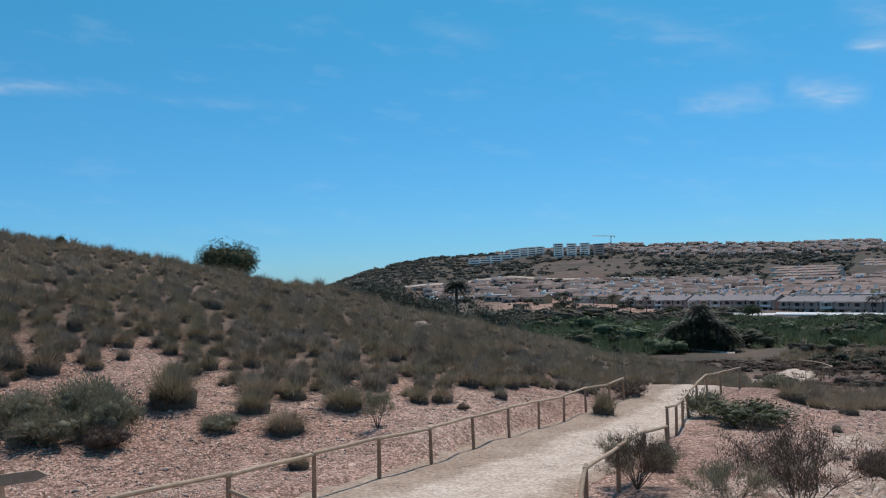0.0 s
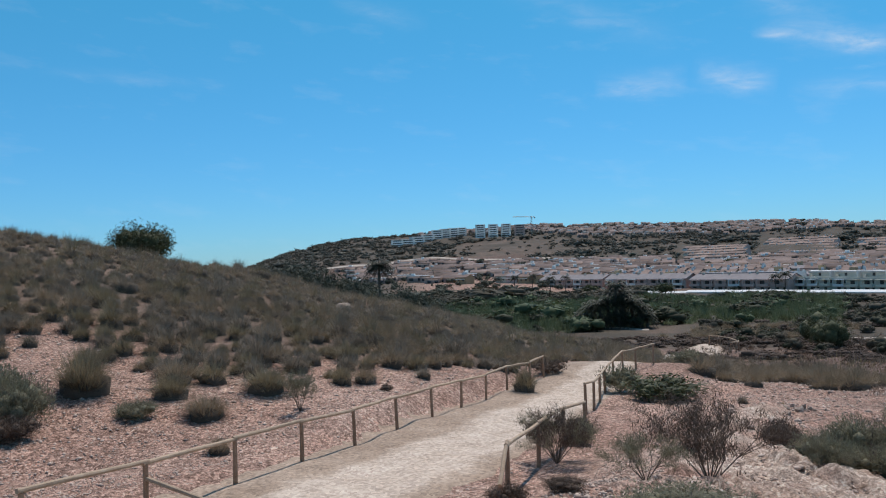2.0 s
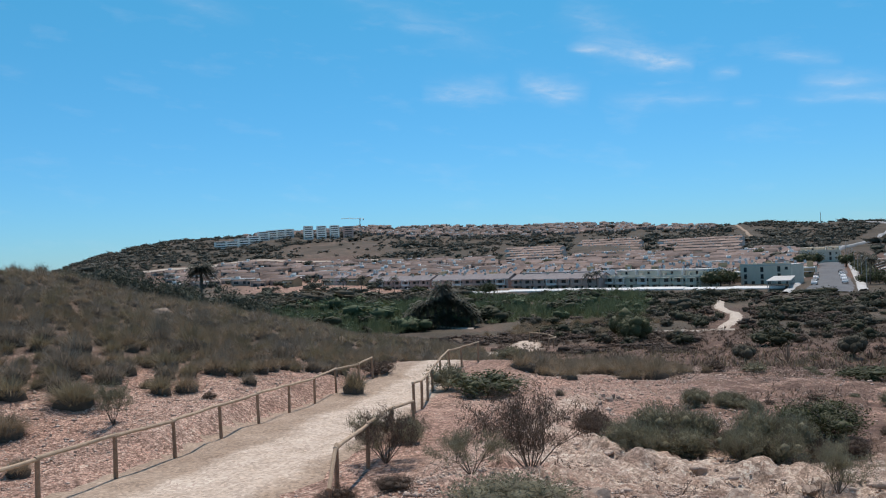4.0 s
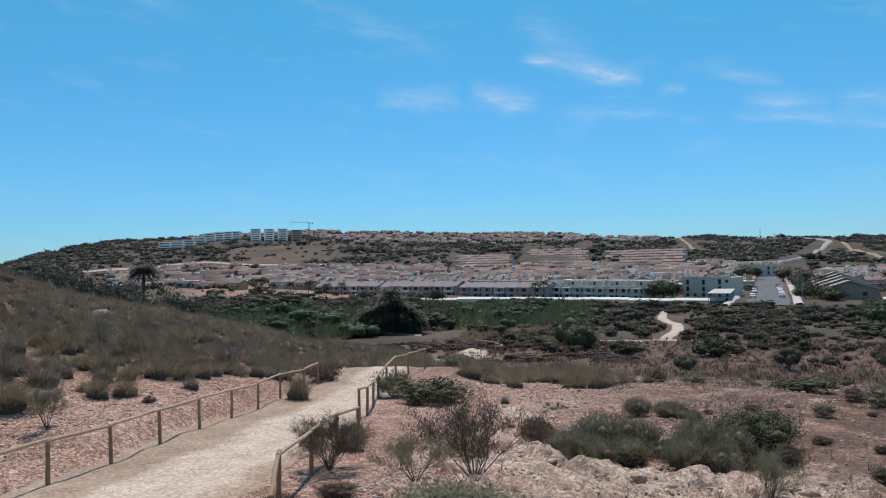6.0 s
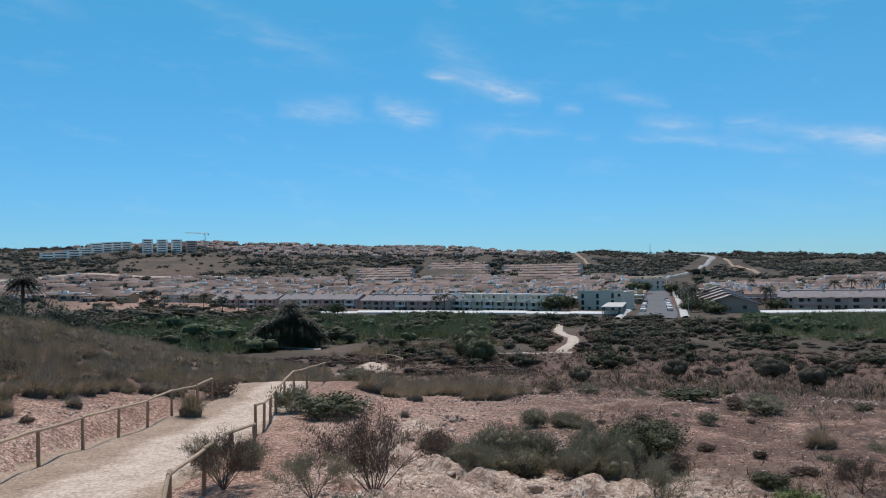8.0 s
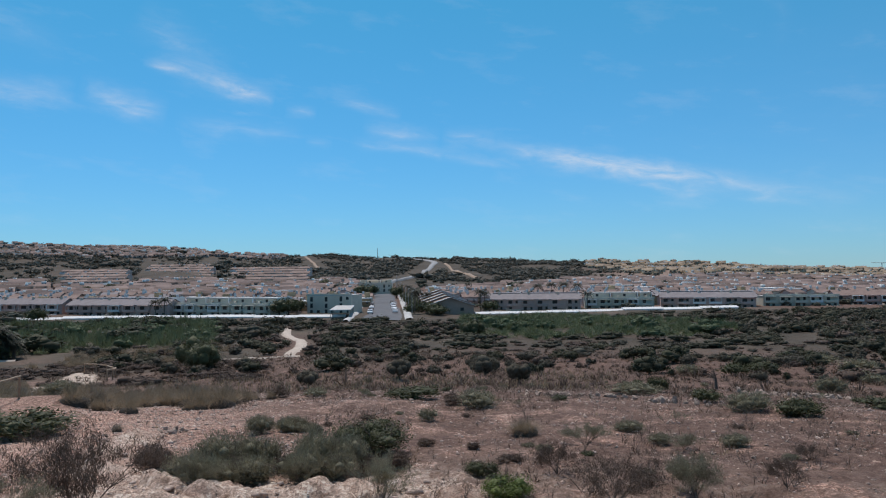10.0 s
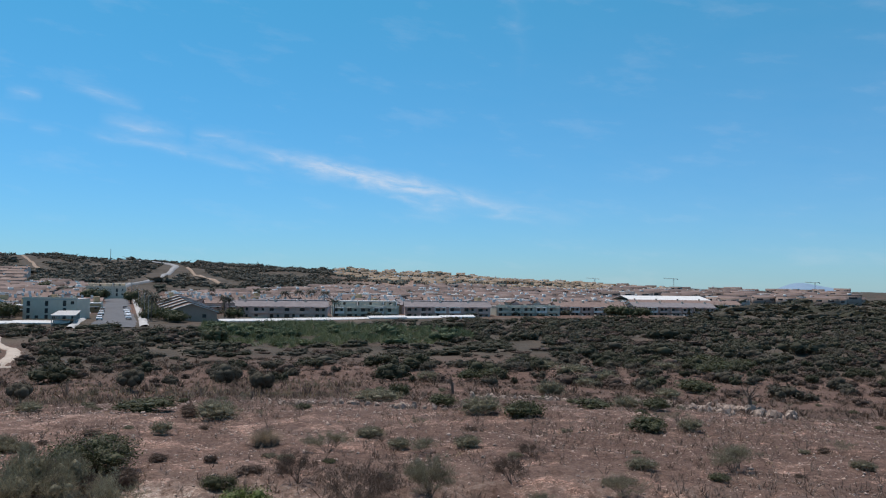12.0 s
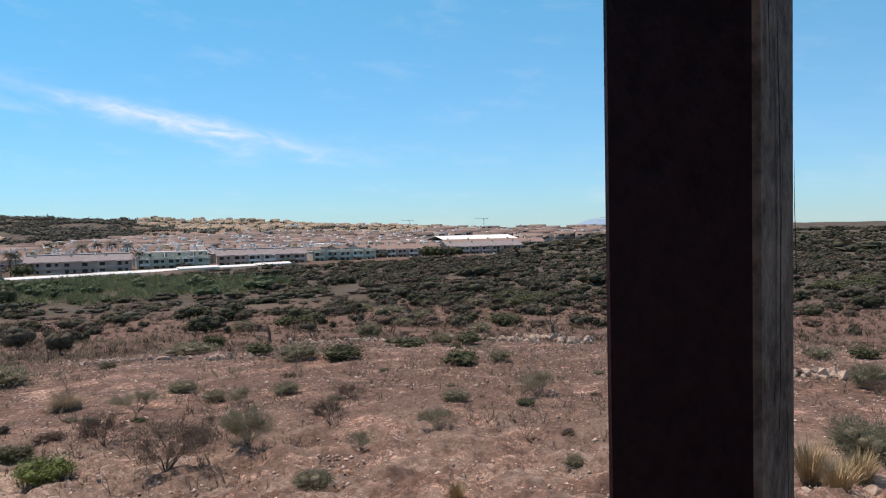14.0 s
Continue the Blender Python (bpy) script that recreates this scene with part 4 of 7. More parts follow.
def planted(pool, x, y, wide, tall, rs, sink=0.03):
    """Copies of unit plants from a pool, set on the ground and joined into one set of triangles."""
    z = height(x, y) - sink
    sets = []
    for i in range(len(x)):
        v, f = pool[rs.randint(len(pool))]
        c, s = math.cos(i * 2.4), math.sin(i * 2.4)
        q = v * (wide[i], wide[i], tall[i])
        sets.append((np.stack([q[:, 0] * c - q[:, 1] * s + x[i], q[:, 0] * s + q[:, 1] * c + y[i], q[:, 2] + z[i]], 1), f))
    return joined(sets)


def stuff(name, sets, mat, label, category):
    v, f = sets
    return tagged(new(name, tri_mesh(name, v, f, [mat])), label, category, kind="stuff")


# esparto tussocks over the spur: the nearest are things, the rest one cover
rs = np.random.RandomState(5)
x, y, r, az = scatter(rs, 11000, -34, 21, 22, 88, lambda x, y, r, az: (r > SPUR_EDGE(az) + 2.5 * wave(x, y, 7, 31)) & off_path(x, y) & (r < np.interp(az, (-34, 12, 15, 21), (92, 90, 86, 82))))
gap = wave(x, y, 6, 33) + 0.6 * wave(x, y, 2.5, 34) < np.interp(r, (24, 32, 50), (0.2, 1.1, 2.0))
x, y, r, az = x[gap], y[gap], r[gap], az[gap]
size = np.clip(rs.lognormal(0, 0.3, len(x)), 0.55, 1.8)


def spaced(x, y, gap):
    """Drops every place that lies too close to an earlier one."""
    kept = []
    for i in range(len(x)):
        k = np.array(kept, int)
        if not len(k) or (np.hypot(x[k] - x[i], y[k] - y[i]) > (gap[k] + gap[i]) / 2).all():
            kept.append(i)
    return np.array(kept)


far_apart = spaced(x, y, 0.86 * size)
x, y, r, az, size = x[far_apart], y[far_apart], r[far_apart], az[far_apart], size[far_apart]
near = np.argsort(r)[:170]
for i in near:
    grow("tussock", x[i], y[i], 1.25 * size[i], 0.90 * size[i])
rest = np.setdiff1d(np.arange(len(x)), near)
pool = [tuft(np.random.RandomState(60 + i), 1.0, 1.0, 560, 0.0036) for i in range(8)]
hearts = [heart(np.random.RandomState(70 + i)) for i in range(6)]
pool_off = [tuft(np.random.RandomState(160 + i), 1.0, 1.0, 210, 0.007) for i in range(8)]
sort = (rs.uniform(size=len(x)) * 3 + 0.9 * wave(x, y, 17, 37)).astype(int) % 3
for k, words in enumerate(("dense tan esparto grass tussocks covering the slope", "dense olive esparto grass tussocks covering the slope", "dense greyish esparto grass tussocks covering the slope")):
    i = rest[(sort[rest] == k) & (r[rest] <= 52)]
    stuff("esparto_grass", planted(pool, x[i], y[i], 1.55 * size[i], 1.02 * size[i] * np.interp(r[i], (30, 80), (1, 0.8)), rs), GRASSES[k], words, "grass")
    i = rest[(sort[rest] == k) & (r[rest] > 52)]
    stuff("esparto_grass", planted(pool_off, x[i], y[i], 1.6 * size[i], 0.84 * size[i], rs), GRASSES[k], words.replace("covering the slope", "along the crest"), "grass")
stuff("dead_grass", planted(hearts, x[rest], y[rest], 1.4 * size[rest], 0.85 * size[rest], rs), M_HEART, "dead brown hearts of the grass tussocks, coloured dark as shade", "grass")

# small half-dry shrubs over the open field
x, y, r, az = scatter(rs, 170, 40, 114, 17, 68, lambda x, y, r, az: r > 15)
for i in range(len(x)):
    s = rs.uniform(0.3, 0.85)
    grow(("twig", "brown", "grey", "twig", "dark")[rs.randint(5)], x[i], y[i], s, s * 0.6)

# tussock band on the slope below the path
x, y, r, az = scatter(rs, 1250, 17, 37, 31, 78, lambda x, y, r, az: (r > np.interp(az, (19, 24, 30, 36), (38, 37, 36, 39)) + 3.5 * wave(x, y, 4.5, 38)) & (r < np.interp(az, (19, 22, 25, 30, 36), (66, 56, 56, 52, 43))) & off_path(x, y) & (wave(x, y, 6, 36) > -0.3))
size = np.clip(rs.lognormal(0, 0.32, len(x)), 0.5, 1.8)
stuff("esparto_grass", planted(pool, x, y, 1.35 * size, 0.78 * size, rs), M_GRASS, "band of brown esparto grass on the open slope", "grass")
stuff("dead_grass", planted(hearts, x, y, 1.25 * size, 0.6 * size, rs), M_HEART, "dead brown hearts of the grass band, coloured dark as shade", "grass")

# low dry herbs on the open field, thickest in a few brown patches
x, y, r, az = scatter(rs, 46000, 24, 116, 12, 84, lambda x, y, r, az: (wave(x, y, 11, 41) + 0.7 * wave(x, y, 4, 42) + patches(x, y) - 0.5 * (az < 34) > 0.55 * rs.uniform(size=len(x))) & off_path(x, y))
size = rs.uniform(0.3, 1.1, len(x)) ** 1.5
pool_dry = [tuft(np.random.RandomState(80 + i), 1.0, 1.0, 11, 0.024) for i in range(6)]
stuff("dry_herbs", planted(pool_dry, x, y, 0.55 * size, 0.30 * size, rs), M_HERB, "low brown dry herbs scattered over the field", "dry herbs")
x, y, r, az = scatter(rs, 5200, 22, 116, 46, 122, lambda x, y, r, az: (wave(x, y, 9, 48) > -0.5) & off_path(x, y) & (r > np.interp(az, (22, 34, 40), (60, 50, 46))))
size = rs.lognormal(0, 0.35, len(x))
pool_low = [tuft(np.random.RandomState(190 + i), 1.0, 1.0, 34, 0.022) for i in range(6)]
stuff("dry_herbs", planted(pool_low, x, y, 0.95 * size, 0.42 * size, rs), M_BROWN_LEAF, "knee-high brown dry herbs on the valley floor", "dry herbs")
# leafless dry stems
x, y, r, az = scatter(rs, 1700, 34, 116, 12, 56, lambda x, y, r, az: wave(x, y, 8, 47) + patches(x, y) > -0.1)
pool_stem = [twigs(np.random.RandomState(90 + i), 0.8, 0.8, 3, 0.016, 2) for i in range(6)]
size = rs.uniform(0.35, 1.0, len(x))
stuff("dry_stems", planted(pool_stem, x, y, 0.75 * size, 0.55 * size, rs), M_TWIG, "leafless dry stems of low plants across the field", "dry herbs")
x, y, r, az = scatter(rs, 5000, -34, 116, 13, 90, lambda x, y, r, az: off_path(x, y) & (wave(x, y, 9, 43) > -0.1) & ((az > 22) | (r < SPUR_EDGE(az))))
size = rs.uniform(0.4, 1.0, len(x))
stuff("straw_grass", planted(pool_dry, x, y, 0.35 * size, 0.22 * size, rs), M_STRAW, "sparse straw-coloured dry grass on stony soil", "grass")
# pale seed stalks across the lower field
x, y, r, az = scatter(rs, 2600, 26, 62, 50, 82, lambda x, y, r, az: wave(x, y, 15, 45) > -0.4)
size = rs.uniform(0.6, 1.2, len(x))
pool_stalk = [tuft(np.random.RandomState(180 + i), 0.35, 1.0, 5, 0.02) for i in range(4)]
stuff("dry_stalks", planted(pool_stalk, x, y, size, 0.7 * size, rs), M_STRAW, "pale dry seed stalks standing across the lower field", "dry herbs")

# loose stones
x, y, r, az = scatter(rs, 9000, -34, 116, 12, 60, lambda x, y, r, az: (wave(x, y, 7, 51) + wave(x, y, 2.2, 52) > np.interp(r, (12, 60), (-0.4, 0.6))) & ((az > 20) | (r < SPUR_EDGE(az))))
pebbles = []
for i in range(6):
    q = np.random.RandomState(300 + i)
    pebbles.append((ICO_V * q.uniform(0.6, 1.15, (len(ICO_V), 1)) * (1, 0.8, 0.55), ICO_F))
size = rs.uniform(0.02, 0.055, len(x)) * np.interp(r, (12, 60), (1, 2.2))
stuff("stones", planted(pebbles, x, y, size, size, rs, -0.005), M_PEBBLE, "loose pale limestone pebbles on the soil", "stones")

# gravel, thickest on the bare ground near the path
octa_v, octa_f = np.array([(1, 0, 0), (0, 1, 0), (-1, 0, 0), (0, -1, 0), (0, 0, 1), (0, 0, -0.5)], float), np.array([(0, 1, 4), (1, 2, 4), (2, 3, 4), (3, 0, 4), (1, 0, 5), (2, 1, 5), (3, 2, 5), (0, 3, 5)])
grains = [(octa_v * np.random.RandomState(320 + i).uniform(0.6, 1.2, (6, 1)) * (1, 0.8, 0.65), octa_f) for i in range(6)]
az = np.concatenate([rs.uniform(-33, 116, 30000), rs.uniform(-33, 38, 34000)])
r = 8 + 42 * rs.uniform(0, 1, len(az)) ** 1.3
x, y = r * np.sin(np.radians(az)), r * np.cos(np.radians(az))
ok = off_path(x, y) & ((az > 20) | (r < SPUR_EDGE(az) + 4)) & (wave(x, y, 5, 53) > -0.7 - 0.5 * (az < 40))
x, y, r, az = x[ok], y[ok], r[ok], az[ok]
size = rs.lognormal(0, 0.45, len(x)) * 0.026 * np.interp(r, (8, 50), (0.8, 1.9))
stuff("gravel", planted(grains, x, y, size, size, rs, -0.004), M_PEBBLE, "coarse pale gravel strewn over the soil", "gravel")
# broken rock along the edge of the bank
x, y, r, az = scatter(rs, 3500, 20, 48, 11, 28, lambda x, y, r, az: from_edge(x, y) < 0.15 + 1.3 * rs.uniform(size=len(x)) ** 2)
size = rs.lognormal(0, 0.6, len(x)) * 0.034
stuff("rubble", planted(pebbles, x, y, size * 1.3, size, rs, -0.1), M_PEBBLE, "broken pale rock along the edge of the bank", "stones")

# scrub of the valley, thicker with distance
pools = [shrub_leaves(np.random.RandomState(400 + i), 1.0, 0.95, 200, 0.070, 7, 0.2, 0.6, 0, 0.9) for i in range(8)]
pools_far = [shrub_leaves(np.random.RandomState(450 + i), 1.0, 0.95, 34, 0.19, 3, 0.2, 0.6) for i in range(8)]
pools_near = [shrub_leaves(np.random.RandomState(420 + i), 1.0, 0.95, 640, 0.044, 10, 0.2, 0.6, 0, 0.85) for i in range(6)]


town_edge = lambda az: np.interp(az, (-12, 20, 30, 41, 46, 52, 60, 70, 78, 85, 95, 116), (320, 274, 256, 236, 216, 236, 250, 286, 312, 358, 700, 900))


def scrub(n, az0, az1, r0, r1, keep, wide, tall, mat, label, close=False, name="scrub"):
    x, y, r, az = scatter(rs, n, az0, az1, r0, r1, keep)
    s = rs.lognormal(0, 0.4, len(x))
    return stuff(name, planted(pools_near if close else pools_far if r0 > 300 else pools, x, y, wide * s, tall * s ** 0.6 * np.where((az > 47) & (az < 77) & (r < 160) & (r > 105), 0.6, 1.0) * np.where((r < 330) & (r > town_edge(az) - 30), 0.7, 1.0), rs, 0.1), mat, label, "scrub")


def CLEAR(x, y):
    """Away from the dirt paths of the valley."""
    r, az = np.hypot(x, y), np.degrees(np.arctan2(x, y))
    mid = np.interp(r, (118, 126, 138, 150, 162, 176, 192), (37.9, 38.3, 38.9, 38.9, 38.2, 37.8, 38.0))
    winding = (np.abs(az - mid) < 1.15) & (r > 97) & (r < 200)
    return ~winding & ~((az > 28) & (az < 39) & (r > 112) & (r < 121))
LOW = lambda x, y: np.hypot(x - 36.5, y - 81) > 8.5
edge = lambda az: np.interp(az, (24, 32, 40, 52, 66, 80, 95, 112), (104, 98, 86, 84, 84, 80, 84, 88))
dense = lambda x, y, r, az: CLEAR(x, y) & LOW(x, y) & (r > edge(az) - 8 + 12 * wave(x, y, 30, 61)) & (rs.uniform(size=len(x)) < (0.22 + 0.60 * ramp01(r, edge(az), edge(az) + 55)) * np.where((az > 48) & (az < 72) & (r > 104), 0.55, 1.0))
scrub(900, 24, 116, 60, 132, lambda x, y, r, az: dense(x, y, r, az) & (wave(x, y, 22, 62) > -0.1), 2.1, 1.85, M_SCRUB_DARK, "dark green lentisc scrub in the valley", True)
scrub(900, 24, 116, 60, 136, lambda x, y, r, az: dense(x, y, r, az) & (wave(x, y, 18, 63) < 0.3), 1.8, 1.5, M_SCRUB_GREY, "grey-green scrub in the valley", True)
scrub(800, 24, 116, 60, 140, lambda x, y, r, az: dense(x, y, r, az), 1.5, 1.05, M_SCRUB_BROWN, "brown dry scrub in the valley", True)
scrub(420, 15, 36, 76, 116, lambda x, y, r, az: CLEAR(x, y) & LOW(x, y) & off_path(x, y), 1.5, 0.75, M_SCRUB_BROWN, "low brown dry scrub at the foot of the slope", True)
reedbed = lambda x, y, r, az: ((az > 50.5) & (az < 70) & (r > np.interp(az, (50, 60, 66, 70), (158, 154, 152, 178)) + 5 * wave(x, y, 14, 75)) & (r < np.interp(az, (50, 58, 70), (236, 250, 205)))) | ((az < 33) & (r > np.interp(az, (-12, 10, 20, 33), (95, 120, 140, 150))) & (r < 235))
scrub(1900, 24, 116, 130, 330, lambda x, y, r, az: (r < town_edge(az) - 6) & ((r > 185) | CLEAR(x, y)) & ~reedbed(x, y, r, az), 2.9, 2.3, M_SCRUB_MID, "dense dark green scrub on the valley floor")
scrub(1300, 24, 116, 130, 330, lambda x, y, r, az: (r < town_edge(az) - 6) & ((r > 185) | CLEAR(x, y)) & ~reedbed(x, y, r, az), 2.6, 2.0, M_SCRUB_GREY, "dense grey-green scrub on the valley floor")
scrub(1000, 84, 116, 320, 1000, lambda x, y, r, az: r < town_edge(az), 7, 3.6, M_SCRUB_MID, "distant dark scrub on the plain")
scrub(800, 84, 116, 320, 1000, lambda x, y, r, az: r < town_edge(az), 6.5, 3.2, M_SCRUB_GREY, "distant grey scrub on the plain")
# trees and shrubs in front of the town
scrub(330, -12, 46, 232, 290, lambda x, y, r, az: (r < town_edge(az) - 5) & (r > town_edge(az) - 40), 5.0, 2.3, M_SCRUB_DARK, "dark shrubs and small trees at the edge of the town")
scrub(230, -12, 20, 230, 312, lambda x, y, r, az: r > 230, 6, 3.6, M_SCRUB_GREY, "grey-green bushes between reeds and town")
scrub(70, -12, 12, 235, 330, lambda x, y, r, az: r > 235, 8, 5.0, M_FAR_LEAF, "grey-green trees behind the reeds")

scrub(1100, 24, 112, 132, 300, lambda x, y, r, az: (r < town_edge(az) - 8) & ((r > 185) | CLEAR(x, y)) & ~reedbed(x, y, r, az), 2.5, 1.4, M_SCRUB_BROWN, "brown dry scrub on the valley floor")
x, y, r, az = scatter(rs, 260, 21, 34, 108, 140, lambda x, y, r, az: wave(x, y, 20, 66) > 0)
stuff("dry_grass", planted(pool, x, y, np.full(len(x), 3.0), np.full(len(x), 1.2), rs, 0.1), M_GRASS, "yellowish dry grass clumps beside the reeds", "grass")

# reeds
x, y, r, az = scatter(rs, 9500, -14, 74, 90, 262, reedbed)
clump = wave(x, y, 26, 71) + 0.5 * wave(x, y, 9, 72)
tall = np.clip(2.3 + 1.2 * clump + rs.normal(size=len(x)) * 0.25, 1.0, 4.2) * np.where(az > 48, 0.75, 1.0)
pool_reed = [tuft(np.random.RandomState(600 + i), 1.0, 1.0, 60, 0.018) for i in range(6)]
stuff("reeds", planted(pool_reed, x, y, np.full(len(x), 3.0), tall, rs, 0.1), M_REED, "bright green reed bed on the valley floor", "reeds")
scrub(130, -12, 34, 120, 240, lambda x, y, r, az: reedbed(x, y, r, az) & (wave(x, y, 40, 74) > 0.0), 5.5, 3.4, M_SCRUB_DARK, "dark bushes in the reed bed")
scrub(420, -12, 70, 120, 245, lambda x, y, r, az: reedbed(x, y, r, az), 3.6, 2.9, M_REEDBUSH, "rounded clumps of fresh green reeds", name="reeds")
# woods of the far ridge
ROADS = [((400, 396), (483, 455)), ((483, 455), (713, 631)), ((713, 631), (835, 733)), ((835, 733), (856, 776)), ((856, 776), (838, 800)), ((734, 899), (534, 625)), ((783, 669), (539, 424)), ((158, 160), (345, 345))]


def near_road(x, y, far):
    out = np.zeros(len(x), bool)
    for (ax, ay), (bx, by) in ROADS:
        q = np.clip(((x - ax) * (bx - ax) + (y - ay) * (by - ay)) / ((bx - ax) ** 2 + (by - ay) ** 2), 0, 1)
        out |= np.hypot(x - ax - q * (bx - ax), y - ay - q * (by - ay)) < far
    return out


# the slope below the road stays open towards the valley
SIGHT = lambda x, y, r, az: (az > 44.5) & (az < 49.2) & (r < np.interp(az, (45, 46, 47, 48, 49), (640, 760, 900, 1100, 1130))) & (r > np.interp(az, (45, 46, 47, 48, 49), (560, 610, 640, 760, 860)))
# room for the stepped rows of houses
STEPS = lambda x, y, r, az: (az > 21.5) & (az < 40) & (r < np.interp(az, (22, 26, 28, 33, 37, 40), (790, 790, 800, 790, 790, 760)))
hillw = lambda x, y, r, az: ~((az > -3) & (az < 12) & (r < 715)) & ~((az > 6.5) & (az < 14.5) & (r > 690) & (r < 940)) & ~near_road(x, y, 16) & ~SIGHT(x, y, r, az) & ~STEPS(x, y, r, az) & (wave(x, y, 150, 81) + 0.5 * wave(x, y, 60, 82) > np.interp(r, (600, 780, 960, 1250), (0.4, -0.4, 0.0, 0.15)) - 0.6 * ramp01(az, 36, 40) * (1 - ramp01(az, 58, 62)) - 0.7 * (1 - ramp01(az, -3, 2)) + 1.2 * ramp01(az, 60, 66))
scrub(8200, -13, 84, 620, 1260, hillw, 6.2, 4.0, M_HILL_LEAF, "dark green trees and scrub on the far hillside", name="hillside_trees")
scrub(4200, -13, 84, 620, 1260, lambda x, y, r, az: ~near_road(x, y, 16) & (hillw(x, y, r, az) | (rs.uniform(size=len(x)) < 0.3) & ~((az > -3) & (az < 12) & (r < 715)) & ~SIGHT(x, y, r, az) & ~STEPS(x, y, r, az)), 5.0, 2.8, M_HILL_LEAF, "grey-green scrub on the far hillside", name="hillside_trees")


# ---- trees ----
def tree(x, y, tall, wide, label, mat, clear=0.3, leaf=0.09, n=2600, name="tree"):
    """A tapered trunk with limbs and an uneven crown of leaf lumps."""
    COUNT[0] += 1
    q = np.random.RandomState(900 + COUNT[0])
    t = empty(name, x, y, ground_at(x, y) - 0.05, COUNT[0] * 40, label, "tree", "trees")
    bm = bmesh.new()
    knee = Vector((q.uniform(-0.1, 0.1) * tall, q.uniform(-0.1, 0.1) * tall, tall * clear * 1.25))
    pole(bm, (0, 0, -0.1), knee, tall * 0.045, tall * 0.03, 8, 3, tall * 0.012, 0.0, COUNT[0])
    for i in range(5):
        a = 6.2832 * i / 5 + q.uniform(-0.4, 0.4)
        pole(bm, knee * 0.95, (math.cos(a) * wide * 0.24, math.sin(a) * wide * 0.24, tall * q.uniform(0.45, 0.62)), tall * 0.02, tall * 0.007, 6, 3, tall * 0.02, 0.0, i)
    part("trunk", bm, M_BARK, t)
    v, f = shrub_leaves(q, wide * 1.08, tall * (1 - 0.7 * clear) * 1.08, int(1.6 * n), leaf, 16, 0.2, 0.55, 0, 0.9)
    v[:, 2] += tall * clear * 0.7
    o = new("crown", tri_mesh("crown", v, f, [mat]))
    o.parent = t
    return t


def frond(bm, a, up, size, rs, broad=0.30):
    """One palm frond: an arching rib with leaflets on both sides."""
    d, s = Vector((math.cos(a), math.sin(a), 0)), Vector((-math.sin(a), math.cos(a), 0))
    last = None
    steps = 9
    for i in range(steps + 1):
        q = i / steps
        p = d * (size * q * (0.95 - 0.25 * max(0, up) * q)) + Vector((0, 0, size * (up * q - (0.55 + 0.35 * up) * q * q)))
        if last is not None:
            w = size * 0.012
            v = [bm.verts.new(c) for c in (last - s * w, last + s * w, p + s * w, p - s * w)]
            bm.faces.new(v)
            for e in (-1, 1):
                for k in (0.2, 0.7):
                    c = last.lerp(p, k)
                    ln = size * broad * (1 - abs(q - 0.45) * 1.2)
                    tip = c + s * e * ln * 0.85 + d * ln * 0.55 - Vector((0, 0, ln * rs.uniform(0.25, 0.7)))
                    bm.faces.new([bm.verts.new(u) for u in (c - d * size * 0.018, c + d * size * 0.018, tip)])
        last = p


def palm(x, y, tall, spread, label, fronds=46, trunk=0.24, thatch=0.0):
    COUNT[0] += 1
    q = random.Random(COUNT[0])
    p = empty("palm_tree", x, y, ground_at(x, y) - 0.1, COUNT[0] * 33, label, "palm tree", "palm trees")
    bm = bmesh.new()
    pole(bm, (0, 0, -0.2), (q.uniform(-0.2, 0.2), q.uniform(-0.2, 0.2), tall), trunk * 1.15, trunk * 0.85, 9, 8, 0.03, 0.1, COUNT[0])
    part("trunk", bm, M_BARK, p)
    bm = bmesh.new()
    for i in range(fronds):
        frond(bm, i * 2.39996, 1.05 - 1.75 * (i / fronds) + q.uniform(-0.1, 0.1), spread * q.uniform(0.85, 1.1), q)
    bmesh.ops.translate(bm, verts=bm.verts, vec=(0, 0, tall))
    part("crown", bm, M_PALM, p)
    if thatch:
        bm = bmesh.new()
        for i in range(16):
            frond(bm, i * 2.39996, -0.9 - 0.5 * q.random(), spread * 0.75, q, 0.2)
        bmesh.ops.translate(bm, verts=bm.verts, vec=(0, 0, tall - 0.2))
        part("skirt", bm, M_BROWN_LEAF, p, "hanging dry brown fronds")
    return p


tree(37.8, 46.1, 2.01, 1.75, "small grey-green olive tree with a short trunk", M_SCRUB_GREY, 0.16, 0.027, 4200, "olive_tree")
tree(47.9, 46.1, 2.44, 2.24, "small grey-green olive tree with a short trunk", M_SCRUB_GREY, 0.16, 0.035, 4200, "olive_tree")
tree(58.6, 45.2, 2.61, 2.93, "small grey-green olive tree with a short trunk", M_SCRUB_GREY, 0.16, 0.045, 4200, "olive_tree")
tree(49.8, 35.0, 2.32, 2.14, "small grey-green olive tree with a short trunk", M_SCRUB_GREY, 0.16, 0.033, 4200, "olive_tree")
tree(125.0, 99.5, 4.69, 5.15, "dense dark green rounded tree in the scrub", M_DARK_LEAF, 0.08, 0.080, 4200, "tree")
tree(52.0, 84.3, 4.79, 5.08, "dense dark green rounded tree in the scrub", M_DARK_LEAF, 0.08, 0.079, 4200, "tree")
tree(49.5, 79.3, 4.52, 4.25, "dense dark green rounded tree in the scrub", M_DARK_LEAF, 0.08, 0.066, 4200, "tree")
tree(-22.7, 80.9, 5.3, 5.6, "dense green carob tree on the crest of the slope", M_DARK_LEAF, 0.06, 0.11, 9000, "tree")
